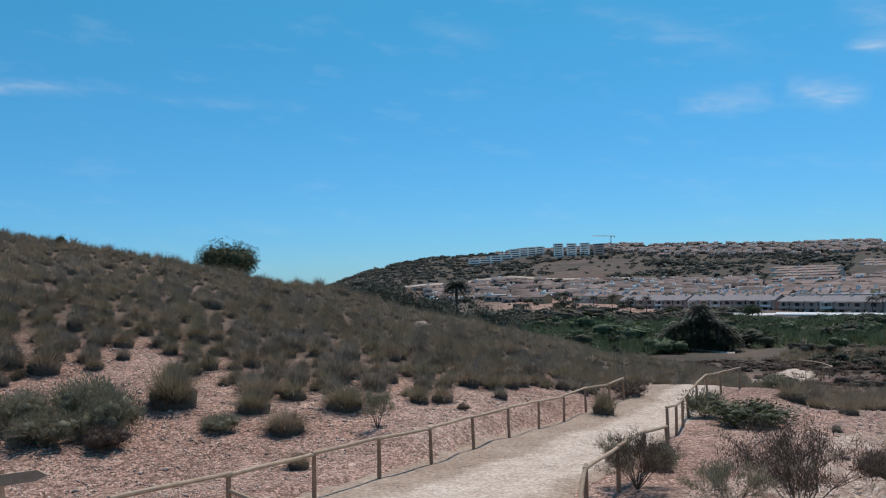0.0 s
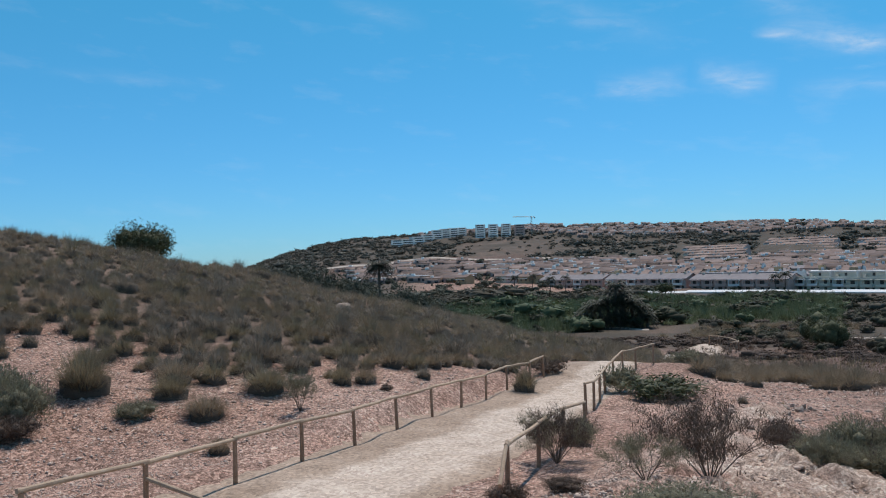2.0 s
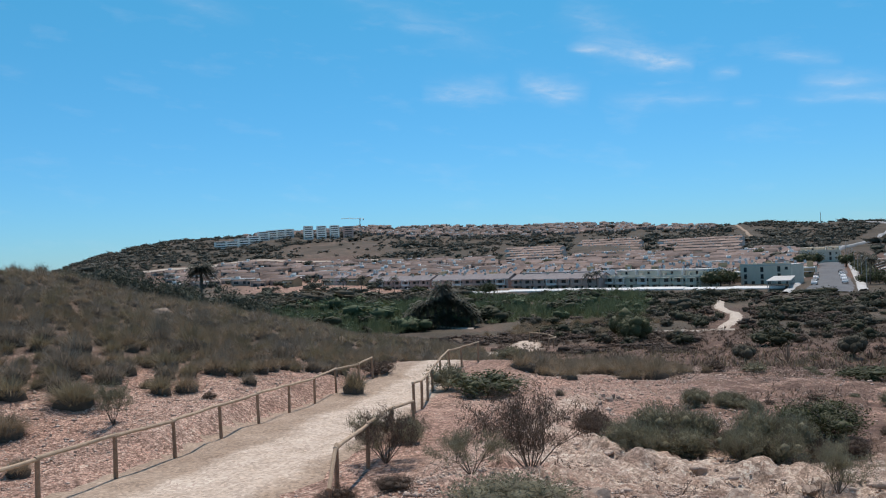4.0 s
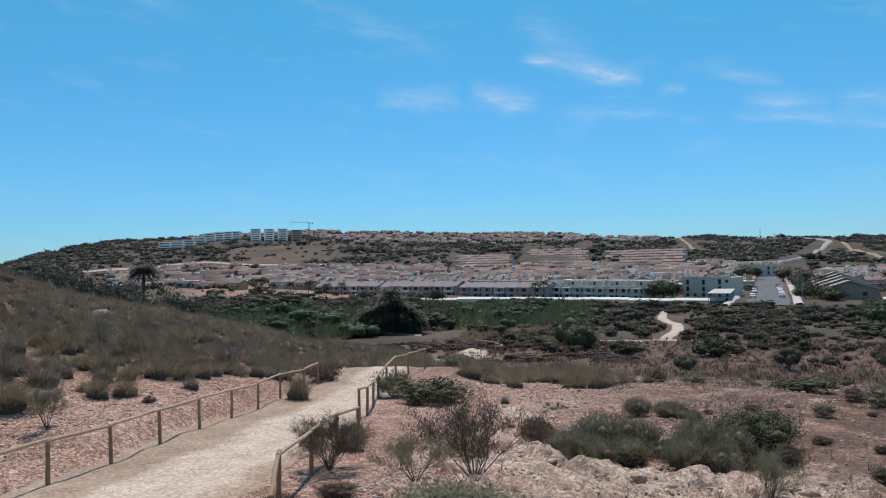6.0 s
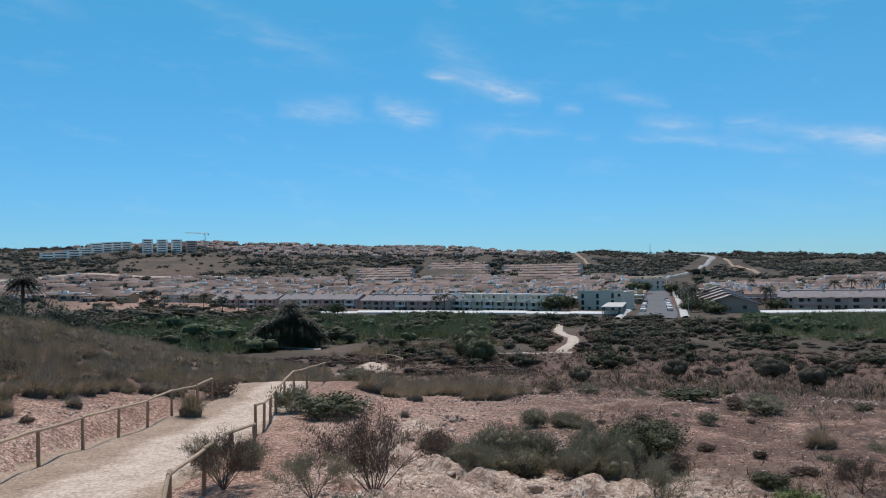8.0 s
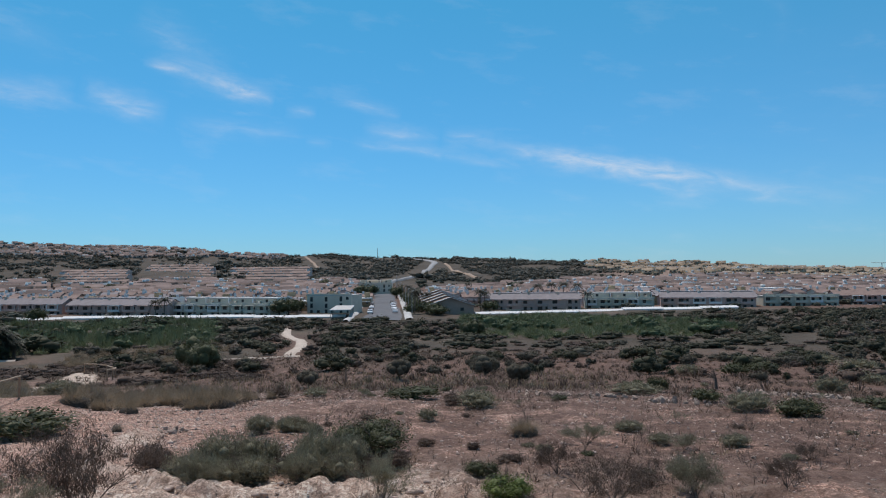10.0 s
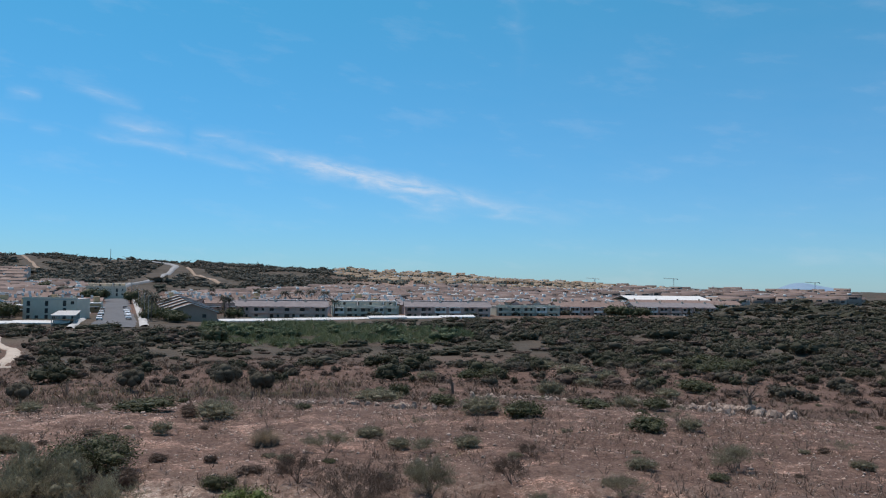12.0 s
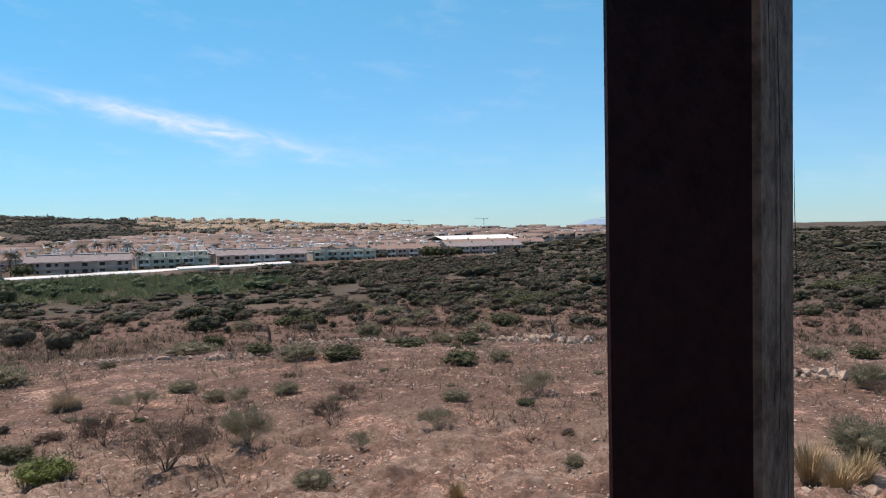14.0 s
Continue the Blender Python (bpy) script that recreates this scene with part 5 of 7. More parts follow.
tree(-35.6, 71.7, 1.43, 1.0, "small dark bush on the crest of the slope", M_DARK_LEAF, 0.05, 0.06, 1200, "small_tree")
for dx, dy, tall, spread in ((0.5, 1.0, 7.6, 3.0), (-0.9, 1.2, 4.9, 3.0), (2.0, 0.6, 5.0, 2.9), (-2.4, 0.4, 4.5, 2.9), (-3.9, 0.8, 3.9, 2.7), (3.3, 0.2, 4.5, 2.8), (4.6, 0.6, 3.5, 2.6), (0.8, -0.8, 2.4, 2.8), (-1.2, -1.0, 2.0, 2.7), (-5.4, 0.0, 2.6, 2.5), (5.6, 0.2, 2.2, 2.3), (2.8, -1.2, 1.4, 2.5), (-2.9, -1.4, 1.3, 2.4), (1.4, 2.0, 5.6, 2.6)):
    palm(42.4 + 0.95 * dx + 0.31 * dy, 130.8 - 0.31 * dx + 0.95 * dy, tall, spread, "date palm with dense drooping fronds in a clump", 34, 0.26, 1)
palm(1.9, 124.9, 12.4, 2.9, "single date palm with drooping fronds behind the slope", 60, 0.24, 1)
for az, r, el, wide in ((-6.3, 112, 0.5, 4.6), (-5.6, 108, 0.85, 5.2), (-4.9, 111, 0.95, 5.4), (-4.1, 109, 0.75, 5.0), (-3.3, 114, 0.5, 5.2), (-2.6, 112, 0.35, 5.0), (-1.7, 118, 0.28, 5.4), (-0.9, 115, 0.15, 5.0), (-0.1, 120, -0.1, 5.0), (1.7, 122, -0.75, 4.6), (2.6, 126, -1.0, 5.4), (3.6, 130, -1.3, 5.0), (4.6, 134, -1.6, 5.0)):
    x, y = r * math.sin(radians(az)), r * math.cos(radians(az))
    tree(x, y, EYE + r * math.tan(radians(el)) - ground_at(x, y), wide, "feathery grey-green tamarisk tree behind the slope", M_TAMARISK, 0.10, 0.20, 2600, "tamarisk_tree")

# ---- town materials ----
M_WHITE = material("white_render", (0.66, 0.64, 0.60), (0.80, 0.79, 0.76), 0.9, 0.3, 0.1, 8)
M_CREAM = material("cream_render", (0.64, 0.535, 0.415), (0.78, 0.67, 0.54), 0.9, 0.3, 0.1, 8, random_part=0.12)
M_PINK = material("faded_pink_render", (0.52, 0.360, 0.305), (0.66, 0.485, 0.420), 0.9, 0.3, 0.1, 8, random_part=0.15)
M_BROWNWALL = material("brown_pink_render", (0.40, 0.250, 0.190), (0.52, 0.345, 0.270), 0.9, 0.3, 0.1, 8)
M_OCHRE = material("ochre_render", (0.36, 0.255, 0.145), (0.50, 0.37, 0.225), 0.9, 0.3, 0.1, 8, random_part=0.12)
M_TEAL = material("pale_green_render", (0.52, 0.490, 0.395), (0.62, 0.590, 0.485), 0.9, 0.3, 0.1, 8)
M_TERRA = material("terracotta_tiles", (0.165, 0.113, 0.094), (0.280, 0.200, 0.166), 0.9, 0.5, 0.2, 6, random_part=0.25)
M_GREYROOF = material("grey_mauve_tiles", (0.19, 0.165, 0.165), (0.30, 0.265, 0.26), 0.85, 0.5, 0.2, 6)
M_GLASS = material("dark_window_glass", (0.035, 0.033, 0.032), (0.075, 0.07, 0.068), 0.15, 0.5, 0, 3, spec=0.5)
M_ASPHALT = material("asphalt", (0.10, 0.10, 0.105), (0.17, 0.168, 0.17), 0.9, 0.3, 0.2, 10)
M_KERB = material("pale_concrete", (0.42, 0.40, 0.37), (0.58, 0.56, 0.53), 0.9, 0.5, 0.1, 8)
M_ROAD = material("sun_bleached_asphalt", (0.27, 0.26, 0.25), (0.37, 0.36, 0.35), 0.9, 0.3, 0.1, 8)
M_STEEL = material("painted_steel", (0.30, 0.29, 0.27), (0.42, 0.40, 0.37), 0.5, 1, 0, 8, metal=0.3)
M_CARWHITE = material("white_car_paint", (0.70, 0.70, 0.70), (0.80, 0.80, 0.80), 0.3, 1, 0, 8, spec=0.5)
M_CARDARK = material("dark_car_paint", (0.03, 0.03, 0.035), (0.07, 0.07, 0.08), 0.3, 1, 0, 8, spec=0.5)
M_TYRE = material("tyre_rubber", (0.02, 0.02, 0.02), (0.035, 0.035, 0.035), 0.9, 4, 0, 30)
# the blue of distance haze is painted into the mountain's base colour
M_FARHILL = material("haze_painted_hill", (0.20, 0.30, 0.40), (0.25, 0.35, 0.45), 1.0, 0.002, 0, 0.02)
M_PALEROOF = material("pale_pink_flat_roof", (0.215, 0.150, 0.122), (0.310, 0.225, 0.186), 0.9, 0.3, 0.1, 8, random_part=0.2)
RND = random.Random(11)

PANE = part("window", box(bmesh.new(), -0.5, -0.05, 0, 0.5, 0.02, 1.0), M_GLASS)


def facing(p0, p1):
    """The pose of a facade that runs from p0 to p1 as seen from the valley: local x along it, y away."""
    a = math.degrees(math.atan2(p1[1] - p0[1], p1[0] - p0[0]))
    return a, math.hypot(p1[0] - p0[0], p1[1] - p0[1])


def gable_roof(size, depth, base, rise, over=0.5):
    bm = bmesh.new()
    t = 0.18
    pts = [(-over, -over, base - 0.1), (size + over, -over, base - 0.1), (size + over, depth / 2, base + rise), (-over, depth / 2, base + rise), (size + over, depth + over, base - 0.1), (-over, depth + over, base - 0.1)]
    lo = [bm.verts.new(p) for p in pts]
    hi = [bm.verts.new((p[0], p[1], p[2] + t)) for p in pts]
    for s, flip in ((lo, True), (hi, False)):
        for f in ((0, 1, 2, 3), (3, 2, 4, 5)):
            q = [s[i] for i in f]
            bm.faces.new(q[::-1] if flip else q)
    for a, b in ((0, 1), (1, 2), (2, 4), (4, 5), (5, 3), (3, 0)):
        bm.faces.new((lo[a], lo[b], hi[b], hi[a]))
    return bm


def gable_body(size, depth, h, rise):
    bm = bmesh.new()
    box(bm, 0, 0, -6, size, depth, h)
    for x in (0.0, size - 0.3):
        v = [bm.verts.new(p) for p in ((x, 0, h), (x, depth, h), (x, depth / 2, h + rise - 0.1), (x + 0.3, 0, h), (x + 0.3, depth, h), (x + 0.3, depth / 2, h + rise - 0.1))]
        for f in ((0, 1, 2), (5, 4, 3), (0, 3, 4, 1), (1, 4, 5, 2), (2, 5, 3, 0)):
            bm.faces.new([v[i] for i in f])
    return bm


def terrace(p0, p1, depth, floors, wall, roof, label, flat=False, balcony=True, unit_w=5.5, name="terraced_houses", tier=False, step=2.35, trim=None, sunk=0.0, rise=1.9, base=None):
    """A row of joined houses: body, roof, windows, doors, balconies and chimneys, unit by unit."""
    turn, size = facing(p0, p1)
    z = min(ground_at(*p0), ground_at(*p1)) + 0.2 - sunk if base is None else base
    t = empty(name, p0[0], p0[1], z, turn, label, "houses", "houses of the town")
    h, rise = floors * step, (0.0 if flat else rise)
    trim = trim or wall
    if flat:
        part("wall", box(bmesh.new(), 0, 0, -4, size, depth, h), wall, t)
        part("roof", box(bmesh.new(), -0.15, -0.15, h, size + 0.15, depth + 0.15, h + 0.25), roof, t)
        bm = bmesh.new()
        box(bm, -0.2, -0.2, h + 0.25, size + 0.2, 0.05, h + 0.75)
        part("parapet", bm, trim, t)
    else:
        part("wall", gable_body(size, depth, h, rise), wall, t)
        part("roof", gable_roof(size, depth, h, rise), roof, t)
    n = max(1, round(size / unit_w))
    w = size / n
    for i in range(n):
        x = (i + 0.5) * w
        for fl in range(floors):
            wide = RND.uniform(1.1, 1.9) if balcony else 1.0
            again(PANE, Matrix.Translation((x - 0.2 * w, -0.005, fl * step + 0.1 * step)) @ Matrix.Diagonal((wide, 1, step * RND.uniform(0.66, 0.78), 1)), t)
            if RND.random() < 0.75:
                again(PANE, Matrix.Translation((x + RND.uniform(0.18, 0.28) * w, -0.005, fl * step + 0.36 * step)) @ Matrix.Diagonal((RND.uniform(0.7, 1.1), 1, step * RND.uniform(0.38, 0.48), 1)), t)
        if balcony and floors > 1:
            bm = bmesh.new()
            for fl in range(1, floors):
                box(bm, x - w * 0.44, -1.5, fl * step - 0.1, x + w * 0.36, -0.01, fl * step + 0.05)
                box(bm, x - w * 0.44, -1.5, fl * step + 0.05, x + w * 0.36, -1.4, fl * step + 0.75)
                for q in (x - w * 0.44, x + w * 0.36 - 0.22):
                    box(bm, q, -1.49, fl * step + 0.75, q + 0.22, -1.27, fl * step + 2.2)
                box(bm, x - w * 0.44, -1.55, fl * step + 2.05, x + w * 0.36, -0.01, fl * step + 2.25)
            part("balcony", bm, M_WHITE if RND.random() < 0.35 else trim, t)
            if RND.random() < 0.7:
                bm = bmesh.new()
                e = RND.uniform(2.2, 4.0)
                box(bm, x - w * 0.46, -e, -3, x - w * 0.46 + 0.2, -1.6, 1.5)
                box(bm, x - w * 0.46, -e - 0.2, -3, x + w * 0.5, -e, 1.1)
                part("garden_wall", bm, M_WHITE if RND.random() < 0.3 else M_CREAM, t)
        if i % 2 == 0:
            bm = bmesh.new()
            cz = h + (rise * 0.9 if not flat else 0.25)
            box(bm, x - 0.35, depth * 0.42, cz - 0.4, x + 0.35, depth * 0.42 + 0.7, cz + 0.8)
            box(bm, x - 0.45, depth * 0.42 - 0.1, cz + 0.8, x + 0.45, depth * 0.42 + 0.8, cz + 0.95)
            part("chimney", bm, M_CREAM, t)
    if tier:
        # a short raised roof over every second pair of houses, parted by pale party walls
        for i in range(0, n, 2):
            x0, x1 = i * w + 0.5, min(i + 2, n) * w - 0.9
            part("upper_storey", box(bmesh.new(), x0, depth * 0.55, h, x1, depth + 3, h + 1.9), wall, t)
            part("upper_roof", box(bmesh.new(), x0 - 0.3, depth * 0.5, h + 1.9, x1 + 0.3, depth + 3.4, h + 2.4), roof, t)
            part("party_wall", box(bmesh.new(), x1 + 0.32, depth * 0.45, h, x1 + 0.62, depth + 3, h + 2.5), M_WHITE, t)
            again(PANE, Matrix.Translation(((x0 + x1) / 2, depth * 0.55 - 0.005, h + 0.8)), t)
    return t


# front rows along the valley
terrace((80, 352), (100, 322), 9, 2, M_PINK, M_GREYROOF, "faded pink terraced houses with grey tiled roofs", tier=False, sunk=1.2)
terrace((101, 320), (123, 289), 9, 2, M_PINK, M_GREYROOF, "faded pink terraced houses with grey tiled roofs and white chimneys", sunk=1.2)
terrace((124, 287), (144, 253), 10, 2, M_PINK, M_GREYROOF, "two-storey pink terraced houses with a grey roof and balconies", tier=True, sunk=1.2)
terrace((149, 256), (161, 216), 10, 2, M_TEAL, M_KERB, "two-storey pale green terraced houses with flat roofs", flat=True, tier=True, sunk=1.2)
terrace((182, 222), (190, 207), 12, 3, M_CREAM, M_KERB, "three-storey cream apartment block with a flat roof", flat=True, tier=False, balcony=False, name="apartment_block", sunk=0.8)


def gable_rank(x, y, count):
    """Houses one behind another up the street, each with a broad gable and white verges."""
    for k in range(count):
        px, py = x + 0.705 * 13 * k, y + 0.709 * 13 * k
        t = empty("house", px, py, ground_at(px, py) + 0.1 + 0.35 * k, 45, "brown-pink house with a broad gable and white verges", "house", "houses of the town")
        part("wall", gable_body(11, 16, 2.8, 2.7), M_BROWNWALL, t)
        part("roof", gable_roof(11, 16, 2.8, 2.7, 0.3), M_TERRA, t)
        bm = gable_roof(0.5, 16, 2.9, 2.7, 0.35)
        bmesh.ops.translate(bm, verts=bm.verts, vec=(-0.7, 0, 0.12))
        part("verge", bm, M_WHITE, t, "white plastered verge")
        for q in (4.0, 11.0):
            again(PANE, Matrix.Translation((-0.01, q, 1.2)) @ Matrix.Rotation(math.pi / 2, 4, "Z") @ Matrix.Diagonal((1.2, 1, 1.1, 1)), t)


gable_rank(205.3, 162.7, 5)
terrace((234, 177), (252, 149), 10, 2, M_PINK, M_GREYROOF, "pink terraced houses with grey mauve roof and balconies", tier=True, sunk=1.2)
terrace((262, 153), (276, 131), 10, 2, M_TEAL, M_KERB, "pale green two-storey terraced houses with flat roofs", flat=True, tier=True, sunk=1.2)
terrace((284, 132), (300, 101), 10, 2, M_PINK, M_GREYROOF, "pink terraced houses with a grey mauve roof", tier=True, sunk=1.2)
terrace((308, 101), (324, 78), 10, 2, M_TEAL, M_KERB, "pale green terraced houses with flat roofs", flat=True, tier=False, sunk=1.2)
terrace((336, 82), (352, 54), 12, 2, M_PINK, M_TERRA, "terracotta-roofed brown-pink terraced houses", sunk=1.2)
terrace((362, 52), (380, 18), 12, 2, M_PINK, M_GREYROOF, "pinkish terraced houses with grey roofs", sunk=1.2)
terrace((408, 60), (432, 8), 12, 2, M_CREAM, M_TERRA, "cream terraced houses with tiled roofs", sunk=0.8)


def hall(p0, p1):
    turn, size = facing(p0, p1)
    t = empty("market_hall", p0[0], p0[1], ground_at(*p0), turn, "long low hall with a bright white roof", "hall")
    part("wall", box(bmesh.new(), 0, 0, -3, size, 22, 4.5), M_CREAM, t)
    part("roof", gable_roof(size, 22, 4.5, 2.4, 1.0), M_WHITE, t, "bright white sheet roof")
    for i in range(8):
        again(PANE, Matrix.Translation((size * (i + 0.5) / 8, -0.01, 1.2)) @ Matrix.Diagonal((2, 1, 1.4, 1)), t)


hall((448, 66), (481, 26))

def stepped_row(p0, p1, depth, step, rise, base, label):
    """One tier of small joined houses on the slope, each with its own wall, roof and front terrace."""
    turn, size = facing(p0, p1)
    t = empty("terraced_houses", p0[0], p0[1], base, turn, label, "houses", "houses of the town")
    n = max(2, round(size / 6.0))
    w = size / n
    for i in range(n):
        up, back = step * RND.uniform(0.9, 1.18), RND.uniform(-0.7, 0.7)
        move = Vector((i * w, back, 0))
        for name, bm, mat in (("wall", gable_body(w - 0.1, depth, up, rise), M_PINK), ("roof", gable_roof(w - 0.5, depth, up, rise, 0.2), M_PALEROOF if RND.random() < 0.7 else M_TERRA)):
            bmesh.ops.translate(bm, verts=bm.verts, vec=move)
            part(name, bm, mat, t)
        for q, wide, tall in ((0.30, 1.1, 0.55), (0.72, 0.7, 0.4)):
            again(PANE, Matrix.Translation((i * w + q * w, back - 0.01, up * 0.12 if tall > 0.5 else up * 0.38)) @ Matrix.Diagonal((wide, 1, up * tall, 1)), t)
        if RND.random() < 0.55:
            part("garden_wall", box(bmesh.new(), i * w + 0.2, back - 2.6, -1.5, (i + 1) * w - 0.4, back - 2.3, up * 0.30), M_WHITE if RND.random() < 0.4 else M_CREAM, t)
        if RND.random() < 0.35:
            q = i * w + RND.uniform(0.2, 0.6) * w
            part("chimney", box(bmesh.new(), q, depth * 0.4 + back, up, q + 0.9, depth * 0.4 + back + 0.9, up + rise + 0.9), M_WHITE, t)
    return t


# stepped terraces on the slope
for (x0, y0, x1, y1), tiers, low, high in (((229, 540, 258, 504), 5, -4.0, 6.1), ((309, 574, 342, 532), 6, -3.6, 11.6), ((357, 530, 394, 477), 5, -4.0, 8.0)):
    for k in range(tiers):
        g, up = 1 + 0.05 * k, (high - low) / tiers
        a, b = Vector((x0, y0)) * g, Vector((x1, y1)) * g
        if k % 2:
            a, b = a.lerp(b, 0.06), a.lerp(b, 0.96)
        stepped_row((a.x, a.y), (b.x, b.y), 9, up * 0.62, up * 0.62, EYE + low + up * k, "stepped row of low pinkish terraced houses")
terrace((303, 324), (316, 310), 12, 2, M_CREAM, M_CREAM, "cream stepped apartment block with parapets behind the street", flat=True, tier=True, balcony=False, name="apartment_block", sunk=-1.0)


# ---- single houses ----
def house(wall, roof, w, d, h, rise, label, flat=False):
    t = empty("house", 0, 0, 0, 0, label, "house", "houses of the town")
    if flat:
        part("wall", box(bmesh.new(), 0, 0, -3, w, d, h), wall, t)
        part("roof", box(bmesh.new(), -0.2, -0.2, h, w + 0.2, d + 0.2, h + 0.4), M_WHITE, t)
        part("stair_tower", box(bmesh.new(), w * 0.6, d * 0.4, h + 0.4, w * 0.95, d * 0.8, h + 2.6), wall, t)
    else:
        part("wall", gable_body(w, d, h, rise), wall, t)
        part("roof", gable_roof(w, d, h, rise, 0.4), roof, t)
        bm = bmesh.new()
        box(bm, w * 0.3, d * 0.4, h + rise * 0.6, w * 0.3 + 0.9, d * 0.4 + 0.9, h + rise + 1.2)
        part("chimney", bm, M_WHITE, t)
    for i in (0.27, 0.73):
        again(PANE, Matrix.Translation((w * i, -0.01, h - 2.0)), t)
    part("porch", box(bmesh.new(), w * 0.1, -1.6, 2.1, w * 0.9, -0.02, 2.3), M_WHITE, t)
    return t


KINDS = [house(M_PINK, M_TERRA, 6.5, 8, 3.5, 1.2, "pink house with a terracotta tiled roof"), house(M_CREAM, M_TERRA, 6.5, 8, 3.4, 1.2, "cream house with a terracotta tiled roof"),
         house(M_PINK, M_GREYROOF, 6.5, 8, 3.5, 1.2, "pink house with a grey-brown roof"), house(M_OCHRE, M_TERRA, 6.5, 7.5, 3.2, 1.2, "ochre house with a tiled roof"),
         house(M_WHITE, M_TERRA, 6.5, 7, 3.3, 1.2, "white flat-roofed house with a stair tower", True), house(M_OCHRE, M_GREYROOF, 6.5, 8, 3.4, 1.2, "sandy flat-roofed house with a stair tower", True)]
AWAY, SIDE = Vector((0.705, 0.709)), Vector((0.709, -0.705))
spots = []
for i in range(-48, 92):
    for j in range(0, 62):
        p = AWAY * (215 + 12.5 * j + 3 * math.sin(i * 0.7)) + SIDE * (7.6 * i + 4 * (j % 2))
        r, az = p.length, math.degrees(math.atan2(p.x, p.y))
        if not (-1.5 < az < 43.2 or 47.6 < az < 82) or i % 7 == 3:
            continue
        front = np.interp(az, (-2, 8, 13, 22, 29, 36, 43, 47, 52, 60, 66, 72, 82), (430, 400, 380, 325, 305, 285, 305, 320, 318, 322, 330, 345, 420))
        back = np.interp(az, (-2, 6, 22, 30, 40, 43, 47, 52, 60, 70, 82), (520, 560, 585, 620, 600, 560, 470, 500, 640, 760, 760))
        if 22 < az < 40 and r > np.interp(az, (22, 27, 28, 33, 34, 40), (525, 520, 590, 590, 560, 560)):
            continue
        if front < r < back and RND.random() < (0.86 if az > 9 else 0.5):
            spots.append((r, p.x, p.y, az))
spots.sort()
far_spots = spots[250:]
for k, (r, x, y, az) in enumerate(spots[:250]):
    kind = KINDS[RND.choice((0, 0, 0, 1, 1, 1, 2, 2, 3, 3, 3, 5))]
    turn = math.degrees(math.atan2(SIDE.y, SIDE.x)) + RND.choice((0, 0, 0, 90)) + RND.uniform(-4, 4)
    copy_thing(kind, pose(x, y, ground_at(x, y) + 0.1, 0, 0, turn))
for kind, (x, y) in zip(KINDS, ((128, 330), (150, 330), (172, 318), (190, 300), (206, 280), (222, 262))):
    kind.matrix_basis = pose(x, y, ground_at(x, y) + 0.1, 0, 0, -45)


def far_houses(name, places, label, mats, w=(6, 11), h=(2.3, 3.5)):
    """Many small far houses in one mesh: box, pitched or flat roof, dark window strip."""
    vs, fs, ix, o = [], [], [], 0
    levels = height([p[1] for p in places], [p[2] for p in places])
    for (r, x, y, az), level in zip(places, levels):
        a, d, t = RND.uniform(*w), RND.uniform(6, 9), RND.uniform(*h)
        m = pose(x, y, float(level), 0, 0, -az + RND.uniform(-25, 25))
        k = RND.random()
        bm = bmesh.new()
        box(bm, -a / 2, 0, -2, a / 2, d, t)
        if k < 0.7:
            top = [(-a / 2 - 0.3, -0.3, t), (a / 2 + 0.3, -0.3, t), (a / 2 + 0.3, d + 0.3, t), (-a / 2 - 0.3, d + 0.3, t), (-a / 2 - 0.3, d / 2, t + 1.3), (a / 2 + 0.3, d / 2, t + 1.3)]
            v = [bm.verts.new(p) for p in top]
            for f in ((0, 1, 5, 4), (2, 3, 4, 5), (0, 4, 3), (1, 2, 5)):
                bm.faces.new([v[q] for q in f]).material_index = 1
        else:
            n0 = len(bm.faces)
            box(bm, -a / 2 - 0.2, -0.2, t, a / 2 + 0.2, d + 0.2, t + 0.5)
            bm.faces.ensure_lookup_table()
            for f in bm.faces[n0:]:
                f.material_index = 2 if k > 0.86 else 0
        if RND.random() < 0.3:
            # a white roof terrace or water tank
            q, deep = RND.uniform(-0.3, 0.1) * a, d * RND.uniform(0.1, 0.5)
            n0 = len(bm.faces)
            box(bm, q, deep, t, q + RND.uniform(1.2, 2.6), deep + 2.0, t + RND.uniform(1.2, 2.3))
            bm.faces.ensure_lookup_table()
            for f in bm.faces[n0:]:
                f.material_index = 2
        n0 = len(bm.faces)
        for q in (-0.25, 0.25):
            box(bm, a * q - a * 0.12, -0.08, t - 2.4, a * q + a * 0.12, -0.01, t - 1.0)
        bm.faces.ensure_lookup_table()
        for f in bm.faces[n0:]:
            f.material_index = 3
        bmesh.ops.triangulate(bm, faces=bm.faces[:])
        bm.verts.index_update()
        vs.append(np.array([m @ u.co for u in bm.verts]))
        fs.append(np.array([[u.index for u in f.verts] for f in bm.faces]) + o)
        o += len(bm.verts)
        ix.append(np.array([f.material_index for f in bm.faces]))
        bm.free()
    me = tri_mesh(name, np.concatenate(vs), np.concatenate(fs), mats, np.concatenate(ix))
    return tagged(new(name, me), label, "houses", kind="stuff")


